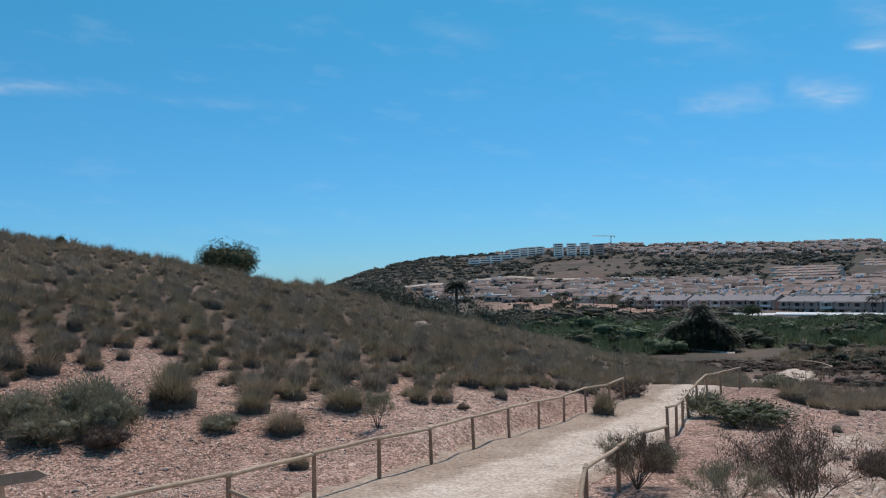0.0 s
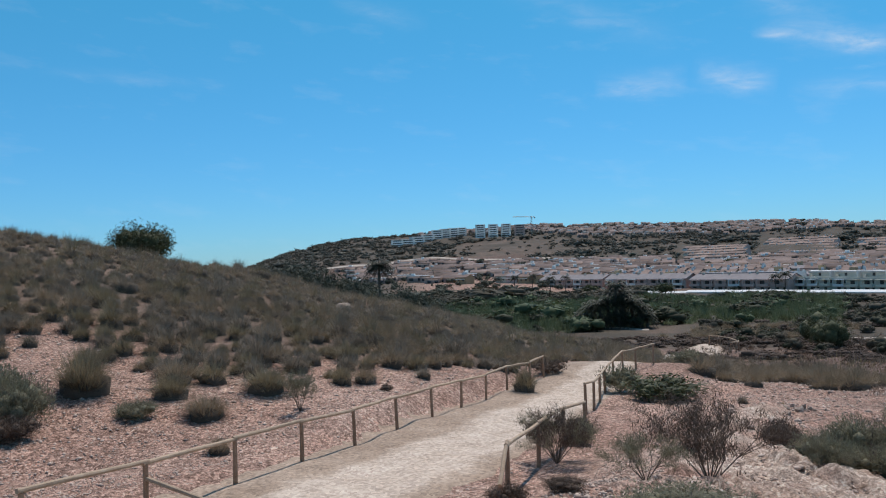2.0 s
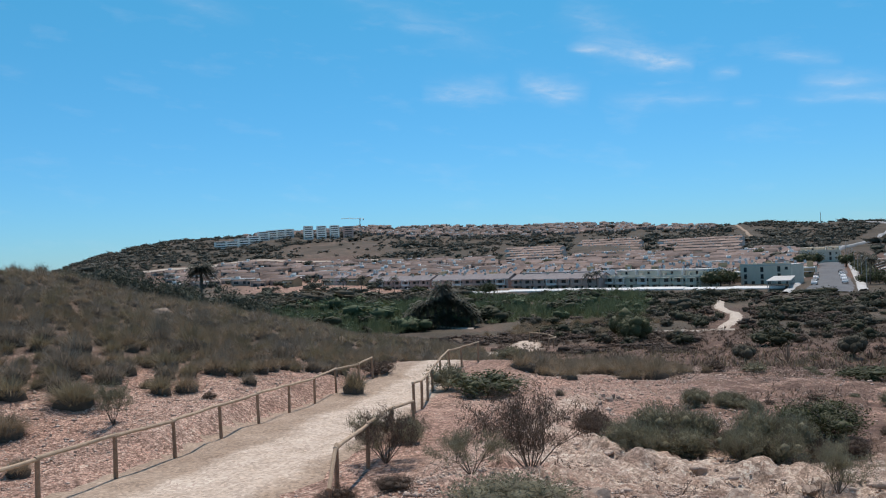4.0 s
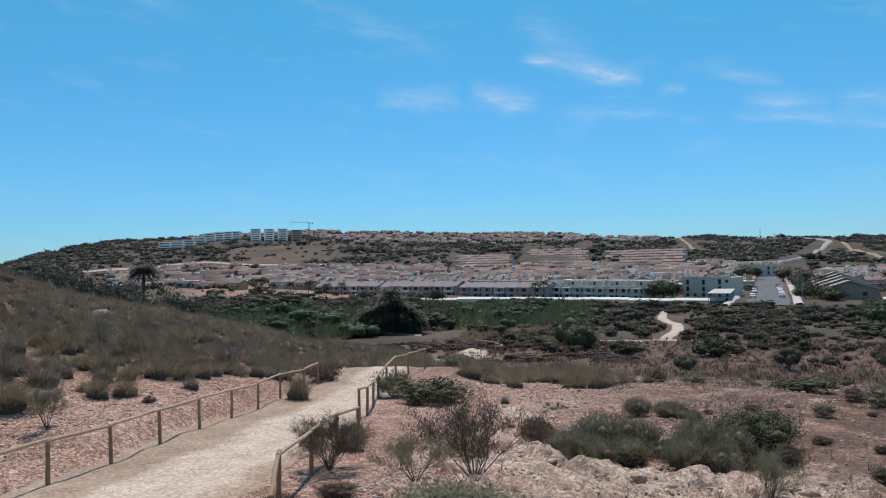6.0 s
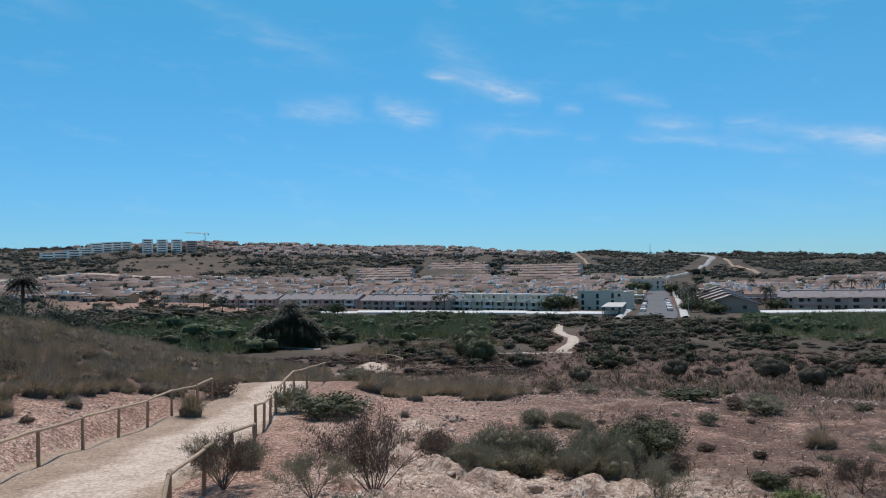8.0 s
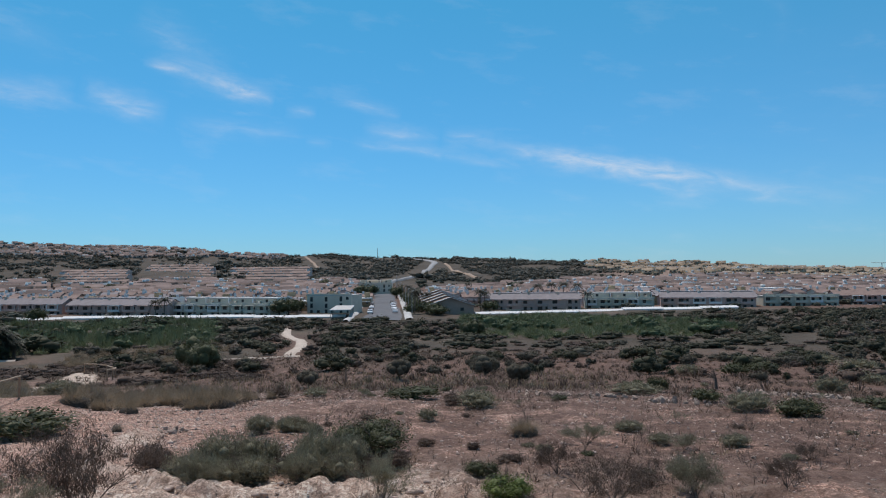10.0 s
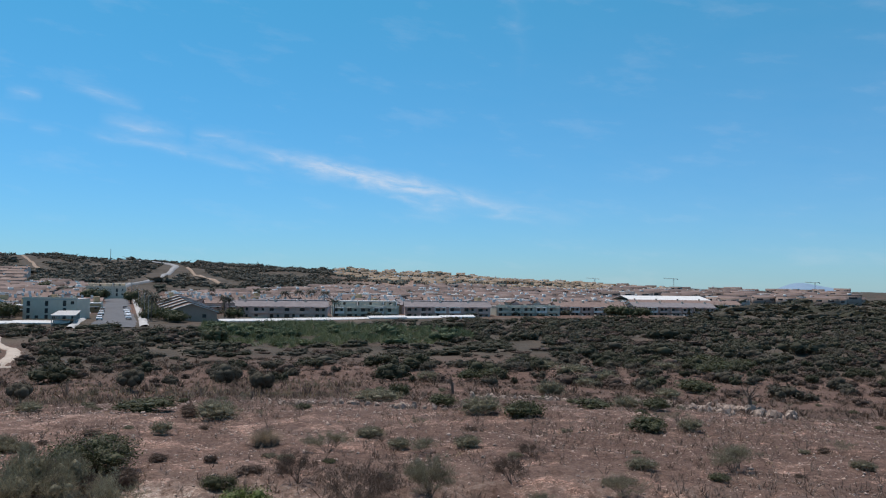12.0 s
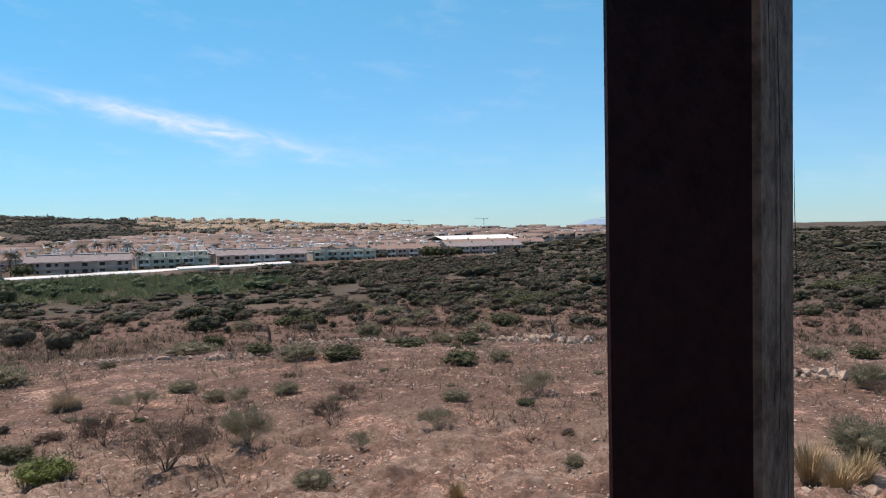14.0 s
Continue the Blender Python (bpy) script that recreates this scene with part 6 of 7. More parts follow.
M_WALLS = material("mixed_town_render", (0.25, 0.182, 0.150), (0.42, 0.330, 0.284), 0.9, 0.03, 0, 2, island=0.35)
M_ROOFS = material("mixed_town_roofs", (0.120, 0.085, 0.074), (0.240, 0.175, 0.150), 0.9, 0.03, 0, 2, island=0.4)
M_OROOFS = material("sandy_town_roofs", (0.205, 0.150, 0.104), (0.320, 0.245, 0.178), 0.9, 0.03, 0, 2, island=0.3)
M_OWALLS = material("sandy_town_render", (0.36, 0.270, 0.175), (0.50, 0.395, 0.275), 0.9, 0.03, 0, 2, island=0.25)
far_houses("far_houses", far_spots, "pink and cream houses of the farther town", [M_WALLS, M_ROOFS, M_WHITE, M_GLASS])


def ring(n, az0, az1, r0, r1, keep=lambda az, r: True):
    out = []
    while len(out) < n:
        az, r = RND.uniform(az0, az1), RND.uniform(r0, r1)
        if keep(az, r):
            out.append((r, r * math.sin(radians(az)), r * math.cos(radians(az)), az))
    return out


far_houses("hilltop_houses", ring(760, 3.5, 38, 900, 1215, lambda az, r: r > np.interp(az, (3, 9, 13, 16, 30, 38), (1130, 1130, 1060, 930, 980, 1120))), "small pink houses packed along the far hilltop", [M_WALLS, M_ROOFS, M_WHITE, M_GLASS], (5, 8), (2.6, 4.2))
far_houses("hillside_houses", ring(560, 60, 84, 720, 1230, lambda az, r: r > np.interp(az, (60, 64, 84), (950, 780, 800))), "sandy houses on the ochre far hillside", [M_OWALLS, M_OROOFS, M_WHITE, M_GLASS], (5, 9), (3, 5))
far_houses("distant_houses", ring(170, 80, 96, 560, 1150), "low houses far out on the plain", [M_WALLS, M_ROOFS, M_WHITE, M_GLASS], (10, 22), (4, 7))
far_houses("slope_houses", ring(30, -2, 9, 540, 640), "scattered low houses under the hill", [M_WALLS, M_ROOFS, M_WHITE, M_GLASS])


# ---- white apartments and building site on the far hill ----
def stepped_block(az, r, wide, levels, mat, label, back=5.0):
    """An apartment block that steps back level by level, with dark recessed loggias."""
    x, y = r * math.sin(radians(az)), r * math.cos(radians(az))
    t = empty("apartment_block", x, y, ground_at(x, y), -az, label, "apartment block", "apartments on the hill")
    for k in range(levels):
        bm = bmesh.new()
        z, q = k * 3.1, k * back
        box(bm, -wide / 2, q, z - (6 if k == 0 else 0.2), wide / 2, q + 12, z + 1.0)
        box(bm, -wide / 2, q + 1.6, z + 1.0, wide / 2, q + 12, z + 2.6)
        box(bm, -wide / 2, q, z + 2.6, wide / 2, q + 12, z + 3.1)
        part("storey", bm, mat, t)
        again(PANE, Matrix.Translation((0, q + 1.5, z + 1.05)) @ Matrix.Diagonal((wide / 1.5, 1, 1.2, 1)), t)
    return t


for az, r, wide, lv in ((2.3, 985, 16, 3), (3.1, 990, 18, 3), (3.9, 1000, 16, 3), (4.6, 1012, 18, 3), (5.3, 1030, 16, 4), (5.9, 1045, 16, 4), (6.5, 1058, 16, 4), (7.1, 1070, 14, 4), (4.0, 1090, 30, 1), (5.2, 1105, 34, 1)):
    stepped_block(az, r, wide, lv, M_WHITE, "white stepped apartment block on the hillside", 4.0)
for az in (8.5, 9.45, 10.4):
    stepped_block(az, 1015, 13, 6, M_WHITE, "white stepped apartment block with dark loggias", 6.0)
stepped_block(11.4, 1020, 14, 5, M_PINK, "unfinished brown concrete apartment block", 3.0)


def crane(az, r, top_el, left, right, thick):
    x, y = r * math.sin(radians(az)), r * math.cos(radians(az))
    g = ground_at(x, y)
    h = EYE + r * math.tan(radians(top_el)) - g
    t = empty("tower_crane", x, y, g, -az, "slender tower crane on a building site", "crane")
    bm = bmesh.new()
    s = thick
    for a, b in ((-s, -s), (s, -s), (s, s), (-s, s)):
        pole(bm, (a, b, -1), (a, b, h), s * 0.22, s * 0.22, 4)
    n = int(h / (3 * s))
    for i in range(n):
        z0, z1, e = h * i / n, h * (i + 1) / n, (-1) ** i
        pole(bm, (-s * e, -s, z0), (s * e, -s, z1), s * 0.15, s * 0.15, 4)
        pole(bm, (-s * e, s, z0), (s * e, s, z1), s * 0.15, s * 0.15, 4)
    part("mast", bm, M_STEEL, t)
    bm = bmesh.new()
    for dz in (0, s * 1.2):
        pole(bm, (-left, 0, h + dz + left * 0.03), (right, 0, h + dz - right * 0.03), s * 0.25, s * 0.25, 4)
    for i in range(int((left + right) / (2.5 * s))):
        q = -left + i * 2.5 * s
        pole(bm, (q, 0, h - q * 0.03), (q + 1.25 * s, 0, h + s * 1.2 - q * 0.03), s * 0.12, s * 0.12, 4)
    part("jib", bm, M_STEEL, t)
    part("counterweight", box(bmesh.new(), right - 2 * s, -s * 0.8, h - 2.6 * s, right, s * 0.8, h - 0.1), M_KERB, t)
    part("cab", box(bmesh.new(), -s * 0.9, -s * 1.9, h - 2.2 * s, s * 0.9, -s * 1.05, h - 0.2), M_WHITE, t)


crane(12.3, 1016, 3.18, 24, 5, 0.75)
crane(79.0, 1500, 0.45, 16, 8, 0.7)
crane(84.5, 1500, 0.5, 18, 8, 0.7)
crane(93.6, 1500, 0.35, 16, 8, 0.7)

# ---- white boundary wall, street and hill road ----
def embankment(pts, tall):
    x0, y0 = pts[0]
    z0 = ground_at(x0, y0)
    t = empty("embankment", x0, y0, z0, 0, "sloping bright white concrete embankment along the town", "embankment")
    for (ax, ay), (bx, by) in zip(pts, pts[1:]):
        turn, size = facing((ax, ay), (bx, by))
        n = max(1, round(size / 14))
        for i in range(n):
            q = i / n
            px, py = ax + (bx - ax) * q, ay + (by - ay) * q
            m = pose(px - x0, py - y0, ground_at(px, py) - z0, 0, 0, turn)
            bm = bmesh.new()
            w = size / n - 0.04
            v = [bm.verts.new(m @ Vector(c)) for c in ((0, -1.7, -0.6), (w, -1.7, -0.6), (w, -1.7, 0.25), (0, -1.7, 0.25), (0, 0, tall), (w, 0, tall), (w, 0.9, tall), (0, 0.9, tall), (0, 0.9, -0.6), (w, 0.9, -0.6))]
            for f in ((0, 1, 2, 3), (3, 2, 5, 4), (4, 5, 6, 7), (7, 6, 9, 8), (8, 9, 1, 0), (0, 3, 4, 7, 8), (1, 9, 6, 5, 2)):
                bm.faces.new([v[i] for i in f])
            part("slab", bm, M_WHITE, t)


embankment([(94, 281), (112, 262), (134, 240), (152, 212), (168, 186)], 0.85)
embankment([(206, 163), (236, 139), (285, 103)], 0.85)
embankment([(372, 38), (392, 14)], 1.0)
ribbon("street", [(158, 160, 6.5), (186, 186, 6.5), (240, 240, 6), (300, 300, 6), (345, 345, 6)], M_ASPHALT, "grey asphalt street running up through the town", "street", 0.35, 0, 3, 4, 9)
ribbon("pavement", [(165, 155, 1.4), (192, 181, 1.4), (246, 234, 1.4), (306, 294, 1.4), (350, 338, 1.4)], M_KERB, "pale concrete pavement beside the street", "pavement", 0.5, 0, 3, 4, 5)
ribbon("pavement", [(150, 166, 1.2), (178, 193, 1.2), (233, 247, 1.2), (293, 307, 1.2)], M_KERB, "pale concrete pavement beside the street", "pavement", 0.5, 0, 3, 4, 5)
ribbon("road", [(400, 396, 2), (443, 432, 1.8), (483, 455, 1.8), (564, 513, 2.2), (640, 577, 2.6), (713, 631, 3.2), (790, 693, 4), (835, 733, 5.2), (852, 757, 5.2), (856, 776, 4.5), (850, 790, 4), (838, 800, 4)], M_ROAD, "pale grey road that bends up the far hill", "road", 1.6, 0, 3, 8, 9)
ribbon("dirt_track", [(734, 899, 2), (690, 830, 2), (600, 715, 2), (534, 625, 2)], M_GRAVEL, "pale dirt track on the far hillside", "track", 1.2, 0.2, 3, 10, 5)
ribbon("dirt_track", [(783, 669, 2), (651, 539, 2), (539, 424, 2)], M_GRAVEL, "pale dirt track on the far hillside", "track", 1.2, 0.2, 3, 10, 5)
ribbon("dirt_track", [(-40, 700, 3.5), (0, 690, 3.5), (60, 675, 3.5), (110, 650, 3.5), (150, 620, 3.5)], M_PATH, "pale track at the foot of the far hill", "track", 1.0, 0.2, 3, 10, 5)


def car(x, y, turn, paint, label):
    t = empty("car", x, y, ground_at(x, y) + 0.35, turn, label, "car", "parked cars")
    bm = bmesh.new()
    prof = [(-2.1, 0.35), (-2.15, 0.85), (-1.2, 0.98), (-0.6, 1.45), (0.9, 1.48), (1.7, 1.0), (2.1, 0.9), (2.12, 0.35)]
    l = [bm.verts.new((px, -0.85 + (0.12 if pz > 1.2 else 0), pz)) for px, pz in prof]
    rr_ = [bm.verts.new((px, 0.85 - (0.12 if pz > 1.2 else 0), pz)) for px, pz in prof]
    bm.faces.new(l)
    bm.faces.new(rr_[::-1])
    for i in range(8):
        bm.faces.new((l[i], rr_[i], rr_[(i + 1) % 8], l[(i + 1) % 8]))
    bmesh.ops.recalc_face_normals(bm, faces=bm.faces)
    part("body", bm, paint, t)
    bm = bmesh.new()
    box(bm, -1.0, -0.80, 1.05, 1.35, 0.80, 1.36)
    part("glazing", bm, M_GLASS, t)
    for wx in (-1.35, 1.35):
        for wy in (-0.80, 0.62):
            bm = bmesh.new()
            pole(bm, (wx, wy, 0.32), (wx, wy + 0.2, 0.32), 0.32, 0.32, 12)
            wheel = part("wheel", bm, M_TYRE, t)
            y0 = wy - 0.02 if wy < 0 else wy + 0.18
            part("rim", pole(bmesh.new(), (wx, y0, 0.32), (wx, y0 + 0.04, 0.32), 0.2, 0.2, 10), M_STEEL, wheel, "bright metal rim")


for i, (d, s, paint) in enumerate(((262, -4.2, 0), (270, -4.2, 1), (279, -4.3, 1), (300, -4.2, 0), (322, -4.2, 1), (268, 4.3, 0), (278, 4.4, 0), (290, 4.2, 0), (305, 4.3, 0), (330, 4.2, 0), (352, 4.2, 1))):
    car(AWAY.x * d + SIDE.x * s, AWAY.y * d + SIDE.y * s, 45, (M_CARWHITE, M_CARDARK)[paint], ("white parked car at the kerb of the street", "dark parked car at the kerb of the street")[paint])


def carport(x, y):
    t = empty("carport", x, y, ground_at(x, y), 45, "pale flat-roofed carport beside the street", "carport")
    part("roof", box(bmesh.new(), 0, 0, 2.6, 34, 6.5, 2.85), M_KERB, t)
    for i in range(6):
        for q in (0.3, 6.0):
            part("post", box(bmesh.new(), 0.4 + i * 6.6, q, -1, 0.6 + i * 6.6, q + 0.2, 2.6), M_STEEL, t)


carport(163, 178)


def street_lamp(x, y, tall=8.0):
    t = empty("street_lamp", x, y, ground_at(x, y), 30, "thin grey street lamp beside the road", "street lamp", "street lamps")
    part("pole", pole(bmesh.new(), (0, 0, -0.5), (0, 0, tall), 0.12, 0.07, 6), M_STEEL, t)
    arm = part("arm", pole(bmesh.new(), (0, 0, tall), (1.3, 0, tall + 0.25), 0.05, 0.05, 5), M_STEEL, t)
    part("lamp_head", box(bmesh.new(), 1.0, -0.14, tall + 0.15, 1.8, 0.14, tall + 0.32), M_KERB, arm)


for d in (250, 285, 320, 360, 400, 440, 480, 520):
    street_lamp(AWAY.x * d + SIDE.x * 9.5, AWAY.y * d + SIDE.y * 9.5)
    if d > 380:
        street_lamp(AWAY.x * d + SIDE.x * -9, AWAY.y * d + SIDE.y * -9)
mast = empty("radio_mast", 812, 826, ground_at(812, 826), 0, "thin radio mast on the far ridge", "mast")
part("pole", pole(bmesh.new(), (0, 0, -1), (0, 0, 17), 0.45, 0.3, 6), M_STEEL, mast)

# ---- town trees and palms ----
for az, r, tall in ((29.5, 283, 7), (28.9, 290, 6), (47.2, 262, 9), (47.5, 276, 8.5), (47.3, 292, 9), (47.0, 310, 9), (46.9, 330, 8), (46.8, 352, 9), (48.2, 300, 7), (52.1, 278, 8.5), (52.4, 284, 7.5), (56.3, 318, 10.2), (57.3, 320, 10.6), (58.2, 320, 10.8), (59.2, 322, 10.6), (59.9, 290, 7), (9.6, 300, 8), (8.6, 296, 7), (10.9, 305, 8), (12.2, 320, 8), (13.5, 300, 7.5), (14.6, 322, 7), (51.2, 420, 8), (6.0, 300, 6)):
    palm(r * math.sin(radians(az)), r * math.cos(radians(az)), tall * 0.86, 2.9, "tall slender palm among the houses", 34, 0.15)
for az, r, tall, wide in ((37.4, 268, 7, 8), (38.0, 272, 7.5, 8), (37.0, 280, 6, 7), (38.6, 285, 6, 6), (44.0, 420, 9, 9), (43.3, 400, 9, 9), (45.9, 400, 9, 8), (48.1, 262, 5, 6), (46.9, 270, 4, 6), (47.6, 283, 4.5, 6), (47.4, 300, 5, 7), (47.2, 322, 5.5, 7), (46.9, 345, 6, 8), (46.6, 372, 6, 8), (48.0, 330, 6, 8), (48.6, 258, 4.5, 6), (49.0, 252, 4, 6), (52.8, 272, 5, 6), (21.6, 272, 5, 6), (16.5, 290, 4, 6), (28.0, 420, 5, 6), (33.5, 400, 6, 7), (40.6, 520, 7, 8), (30.0, 380, 5, 6), (26, 480, 6, 7), (24.5, 480, 5, 5), (80.2, 330, 6, 9), (81.2, 328, 6.5, 9), (82.3, 326, 6, 8), (83.6, 420, 6, 8), (87.6, 430, 6, 9), (70.5, 345, 5, 6)):
    tree(r * math.sin(radians(az)), r * math.cos(radians(az)), tall, wide, "dark green round-crowned tree between the houses", M_DARK_LEAF, 0.18, 0.32, 700)
scrub(900, -2, 82, 300, 640, lambda x, y, r, az: (r > town_edge(az) + 12) & ~((az > 22) & (az < 40) & (r > 470)) & ~((az > 43) & (az < 47.5)), 4.0, 3.4, M_FAR_LEAF, "dark green garden trees and hedges between the houses", name="garden_trees")

scrub(420, 20, 42, 478, 800, lambda x, y, r, az: ((az > 26.2) & (az < 27.9) | (az > 33.2) & (az < 35.2) | (az > 38.6) | (az < 22.6) | (r < 520)) & ~near_road(x, y, 16), 5.0, 3.6, M_HILL_LEAF, "dark trees round the stepped rows of houses", name="garden_trees")

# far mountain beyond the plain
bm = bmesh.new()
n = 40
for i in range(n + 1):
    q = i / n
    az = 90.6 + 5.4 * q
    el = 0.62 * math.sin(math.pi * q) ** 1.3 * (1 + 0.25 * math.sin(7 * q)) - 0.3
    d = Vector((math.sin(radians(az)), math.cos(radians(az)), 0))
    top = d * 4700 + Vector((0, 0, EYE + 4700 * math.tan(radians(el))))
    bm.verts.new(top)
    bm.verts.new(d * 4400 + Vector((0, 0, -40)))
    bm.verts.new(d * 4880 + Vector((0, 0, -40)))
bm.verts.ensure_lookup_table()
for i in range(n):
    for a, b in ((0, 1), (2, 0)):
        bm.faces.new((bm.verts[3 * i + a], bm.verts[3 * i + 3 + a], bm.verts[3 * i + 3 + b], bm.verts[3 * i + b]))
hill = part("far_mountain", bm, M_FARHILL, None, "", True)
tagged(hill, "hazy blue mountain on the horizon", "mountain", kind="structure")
bpy.data.objects.remove(PANE)

# ---- rocks, dry-stone remains and dead trees ----
def rock(bm, c, size, seed, flat=0.6):
    q = np.random.RandomState(seed)
    m = bmesh.new()
    bmesh.ops.create_icosphere(m, subdivisions=2, radius=1)
    cuts = [(Vector(a).normalized(), q.uniform(0.5, 0.85)) for a in q.normal(size=(11, 3))]
    vs = []
    for v in m.verts:
        p = v.co.copy()
        for a, d in cuts:
            p -= a * max(0.0, p.dot(a) - d)
        p *= q.uniform(0.96, 1.05)
        vs.append(bm.verts.new(Vector(c) + Vector((p.x * size * 1.2, p.y * size, p.z * size * flat * 1.2))))
    for f in m.faces:
        bm.faces.new([vs[v.index] for v in f.verts])
    m.free()
    return bm


def boulder(x, y, size, seed, label="pale limestone rock half sunk in the soil", flat=0.6):
    bm = bmesh.new()
    rock(bm, (0, 0, 0), size, seed, flat)
    ob = part("rock", bm, M_STONE)
    ob.matrix_basis = pose(x, y, ground_at(x, y) + size * 0.12, 0, 0, seed * 37)
    return tagged(ob, label, "rock", "rocks")


boulder(-1.77, 55.58, 0.63, 1)
boulder(-2.33, 57.56, 0.37, 2)
boulder(-1.21, 58.09, 0.37, 3)
boulder(5.22, 19.84, 0.08, 4)
boulder(9.77, 13.44, 0.17, 5)
boulder(9.94, 13.11, 0.12, 7)
boulder(10.43, 11.21, 0.17, 11)
boulder(4.00, 7.35, 0.15, 12)
boulder(9.14, 14.93, 0.11, 14)
boulder(13.19, -5.06, 0.23, 20)
boulder(12.32, -4.26, 0.16, 21)
boulder(12.74, -4.73, 0.16, 22)
boulder(12.17, -3.61, 0.10, 23)
boulder(-3.73, 51.80, 0.17, 24)


def stone_line(pts, n, seed, size=0.16, wide=0.5):
    """The low tumbled remains of a dry-stone wall: each stone is a part."""
    q = np.random.RandomState(seed)
    x0, y0 = pts[0]
    t = empty("dry_stone_wall", x0, y0, ground_at(x0, y0), 0, "tumbled low dry-stone wall of pale stones", "stone wall")
    protos = []
    for k in range(4):
        bm = bmesh.new()
        m = bmesh.new()
        bmesh.ops.create_icosphere(m, subdivisions=1, radius=1)
        vs = [bm.verts.new(v.co * q.uniform(0.7, 1.2)) for v in m.verts]
        for f in m.faces:
            bm.faces.new([vs[v.index] for v in f.verts])
        m.free()
        protos.append(bm)
    meshes = []
    for bm in protos:
        me = bpy.data.meshes.new("stone")
        bm.to_mesh(me)
        bm.free()
        me.materials.append(M_STONE)
        meshes.append(me)
    d = np.concatenate([[0], np.cumsum([math.dist(a, b) for a, b in zip(pts, pts[1:])])])
    for i in range(n):
        s = q.uniform(0, d[-1])
        x = np.interp(s, d, [p[0] for p in pts]) + q.normal() * wide
        y = np.interp(s, d, [p[1] for p in pts]) + q.normal() * wide
        k = size * q.uniform(0.5, 1.6)
        o = new("stone", meshes[i % 4])
        o.parent = t
        o.matrix_basis = pose(x - x0, y - y0, ground_at(x, y) - ground_at(x0, y0) + k * q.uniform(0.1, 0.7), q.uniform(0, 90), q.uniform(0, 90), q.uniform(0, 360)) @ Matrix.Diagonal((k * 1.2, k, k * 0.7, 1))
    return t


stone_line([(55.3, 2.5), (47.6, 0.2), (40.7, -1.7)], 90, 5, 0.2, 0.44)
stone_line([(36.3, 24.9), (35.0, 20.4), (34.7, 17.0), (31.7, 11.2)], 80, 6, 0.13, 0.29)
stone_line([(26.9, -7.7), (27.5, -9.0), (25.7, -10.0)], 90, 7, 0.15, 0.33)
stone_line([(47.0, 16.6), (46.4, 11.9), (49.5, 9.6)], 70, 8, 0.15, 0.33)
stone_line([(52.7, 8.5), (49.1, 4.9), (45.1, 1.6)], 80, 9, 0.17, 0.37)
stone_line([(11.7, 23.4), (13.1, 23.6), (14.6, 24.2)], 50, 10, 0.08, 0.18)


def dead_tree(x, y, tall, seed, label):
    q = np.random.RandomState(seed)
    t = empty("dead_tree", x, y, ground_at(x, y), seed * 50, label, "dead tree", "trees")
    bm = bmesh.new()
    pole(bm, (0, 0, -0.2), (0.12 * tall, 0, tall * 0.5), tall * 0.07, tall * 0.05, 8, 4, tall * 0.02, 0, seed)
    part("trunk", bm, M_BARK, t)
    for i in range(7):
        a = q.uniform(0, 6.28)
        s = Vector((0.12 * tall, 0, tall * q.uniform(0.3, 0.5)))
        e = s + Vector((math.cos(a) * tall * 0.35, math.sin(a) * tall * 0.35, tall * q.uniform(0.1, 0.5)))
        bm = bmesh.new()
        pole(bm, s, e, tall * 0.025, tall * 0.01, 6, 3, tall * 0.03, 0, i)
        for k in range(3):
            c = s.lerp(e, q.uniform(0.4, 0.95))
            pole(bm, c, c + Vector(q.normal(size=3)) * tall * 0.12 + Vector((0, 0, tall * 0.08)), tall * 0.01, tall * 0.004, 5, 2, tall * 0.01, 0, k)
        part("limb", bm, M_BARK, t)


dead_tree(47.9, 0.4, 1.82, 3, "gnarled dead tree with bare twisted limbs")
dead_tree(52.3, 20.5, 1.65, 4, "thin dead tree with bare grey branches")

# ---- the shelter post, with an unseen roof and wall added to shade it ----
# the shade on the post is painted into this near-black base colour
M_DARKWOOD = material("shade_dark_timber", (0.0105, 0.0034, 0.0042), (0.029, 0.0098, 0.0110), 0.6, 2.2, 0.35, 45, spec=0.10)

# weathered grain, lightened in colour for the side that catches more light
M_LIT_WEATHERED = material("lit_weathered_timber_face", (0.11, 0.058, 0.043), (0.44, 0.285, 0.215), 0.8, 6, 0.5, 45, spec=0.2)
M_CRACK = material("crack_shadowed_wood", (0.006, 0.004, 0.003), (0.010, 0.007, 0.006), 0.9, 3, 0, 45, spec=0.1)


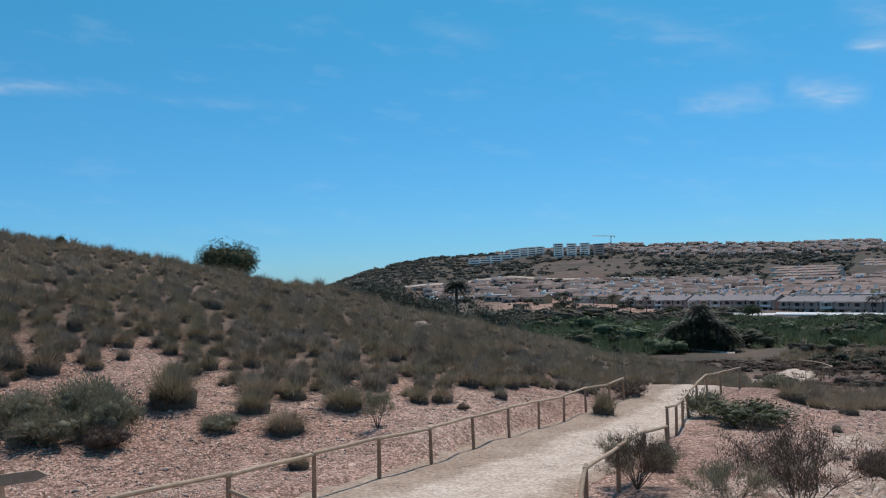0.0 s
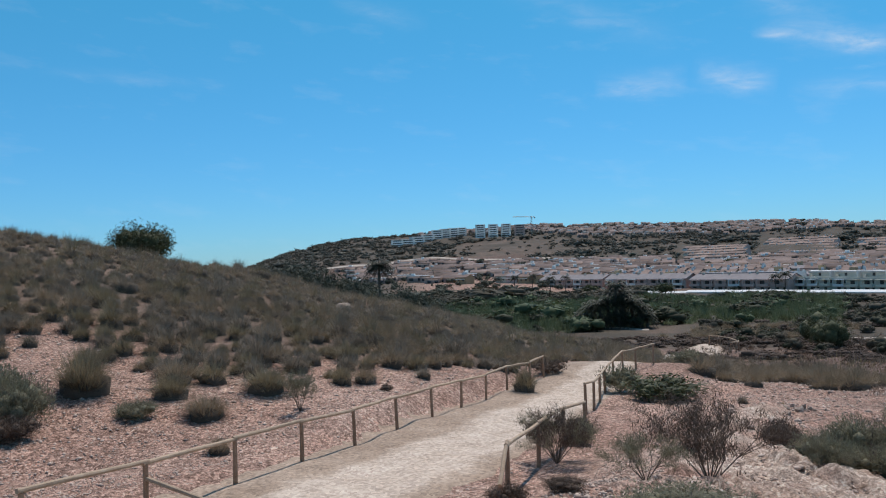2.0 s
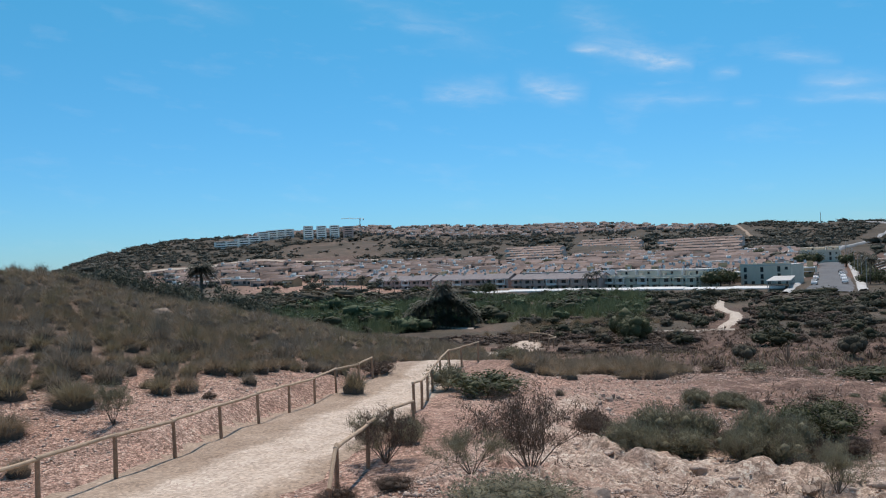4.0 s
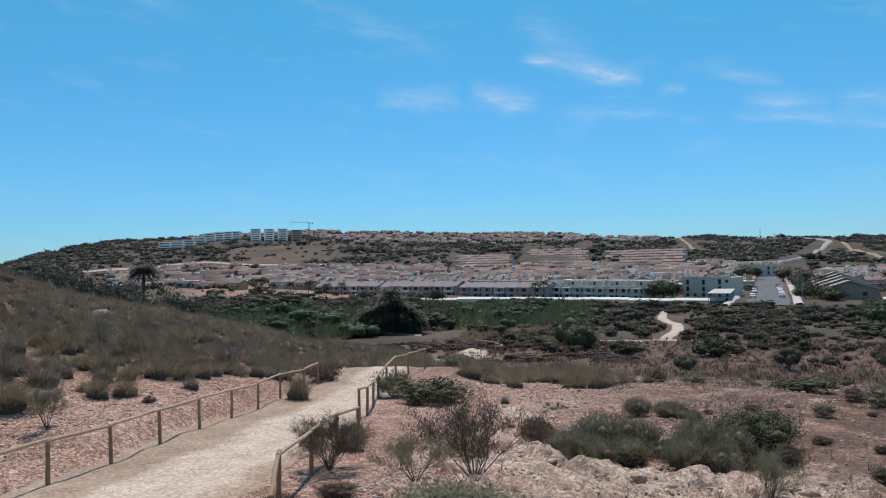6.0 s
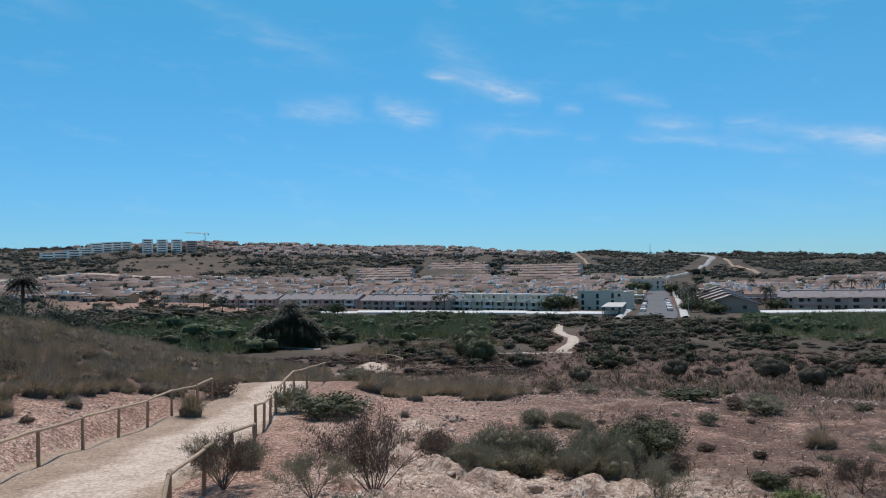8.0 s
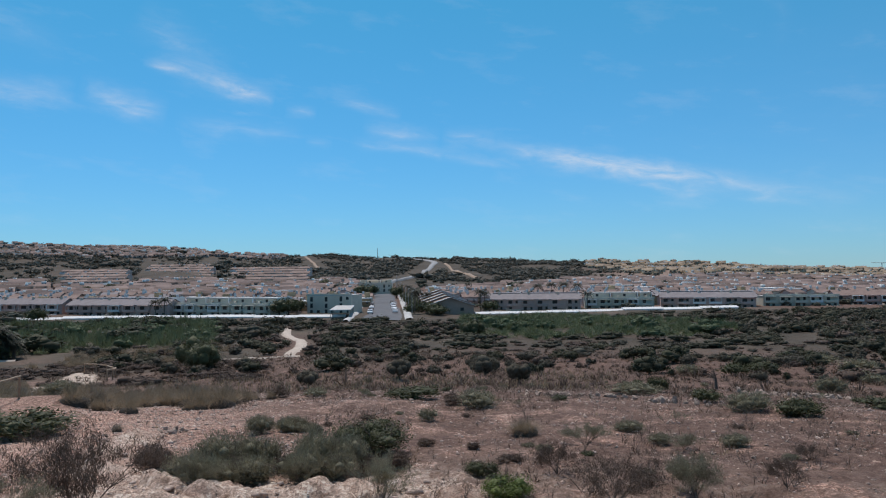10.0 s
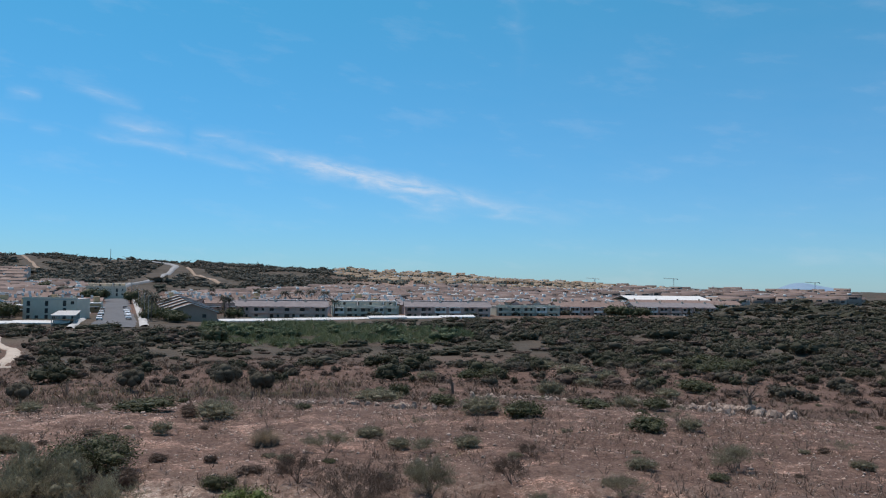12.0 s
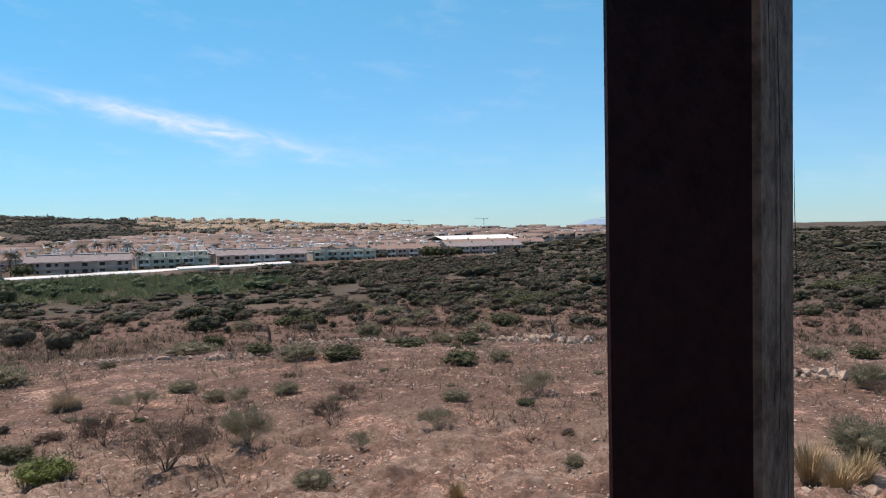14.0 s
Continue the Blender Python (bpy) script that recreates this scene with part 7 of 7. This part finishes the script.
def shelter_post(x, y, turn, wide):
    """A square timber post with chamfered edges and drying cracks."""
    z = ground_at(x, y)
    t = empty("shelter_post", x, y, z, turn, "square timber post with shade-dark front, lit-pale side and drying cracks", "post")
    bm = bmesh.new()
    h, c = wide / 2, 0.006
    ring_pts = [(-h + c, -h), (h - c, -h), (h, -h + c), (h, h - c), (h - c, h), (-h + c, h), (-h, h - c), (-h, -h + c)]
    loops = []
    for i in range(30):
        zz = -0.3 + 3.35 * i / 29
        loops.append([bm.verts.new((px + 0.0012 * math.sin(3.1 * zz + px * 40), py + 0.0012 * math.cos(2.3 * zz + py * 40), zz)) for px, py in ring_pts])
    for a, b in zip(loops, loops[1:]):
        for k in range(8):
            bm.faces.new((a[k], a[(k + 1) % 8], b[(k + 1) % 8], b[k]))
    bm.faces.new(loops[-1])
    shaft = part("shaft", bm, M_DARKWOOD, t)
    shaft.data.materials.append(M_LIT_WEATHERED)
    # only the lighter-lit side takes the paler material
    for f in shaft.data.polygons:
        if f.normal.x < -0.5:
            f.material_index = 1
    # drying cracks
    for face, off, z0, z1, slant in (("y", -0.055, 1.726, 1.96, 0.047), ("y", -0.060, 1.60, 1.74, 0.004), ("x", -0.060, 1.56, 1.73, 0.006), ("x", 0.005, 1.62, 1.90, 0.012), ("y", 0.02, 1.95, 2.3, 0.02), ("x", 0.02, 1.45, 1.72, -0.02), ("x", -0.03, 1.2, 1.5, 0.018), ("x", 0.045, 1.75, 2.1, 0.01)):
        bm = bmesh.new()
        n = 9
        rows = []
        for i in range(n):
            q = i / (n - 1)
            w = 0.0019 * math.sin(math.pi * min(max(q, 0.02), 0.98)) + 0.0002
            c = off + slant * q + 0.002 * math.sin(9 * q + off * 90)
            zz = z0 + (z1 - z0) * q
            pts = ((c - w, -h - 0.0025, zz), (c + w, -h - 0.0025, zz)) if face == "y" else ((-h - 0.0025, c + w, zz), (-h - 0.0025, c - w, zz))
            rows.append([bm.verts.new(p) for p in pts])
        for a, b in zip(rows, rows[1:]):
            bm.faces.new((a[0], a[1], b[1], b[0]))
        part("crack", bm, M_CRACK, t)
    return t


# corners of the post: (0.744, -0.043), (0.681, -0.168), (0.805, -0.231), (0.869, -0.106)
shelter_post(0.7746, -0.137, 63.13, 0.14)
# unseen roof, supposed from the dark post, keeps sky light off it
roof = bmesh.new()
box(roof, -2.6, -3.2, 0, 1.0, 0.9, 0.12, pose(0, 0, EYE + 1.38, 0, 0, 0))
roof_ob = part("unseen_shelter_roof", roof, M_DARKWOOD)
tagged(roof_ob, "unseen dark timber roof that shades the post", "roof", kind="structure")
# unseen wall, added only to keep the post's front dark
shade_wall = bmesh.new()
box(shade_wall, -2.6, -3.5, 0, -2.45, 0.8, 3.3, pose(0, 0, EYE - 1.9, 0, 0, 0))
tagged(part("unseen_shade_wall", shade_wall, M_DARKWOOD), "unseen dark timber wall added to shade the post", "wall", kind="structure")
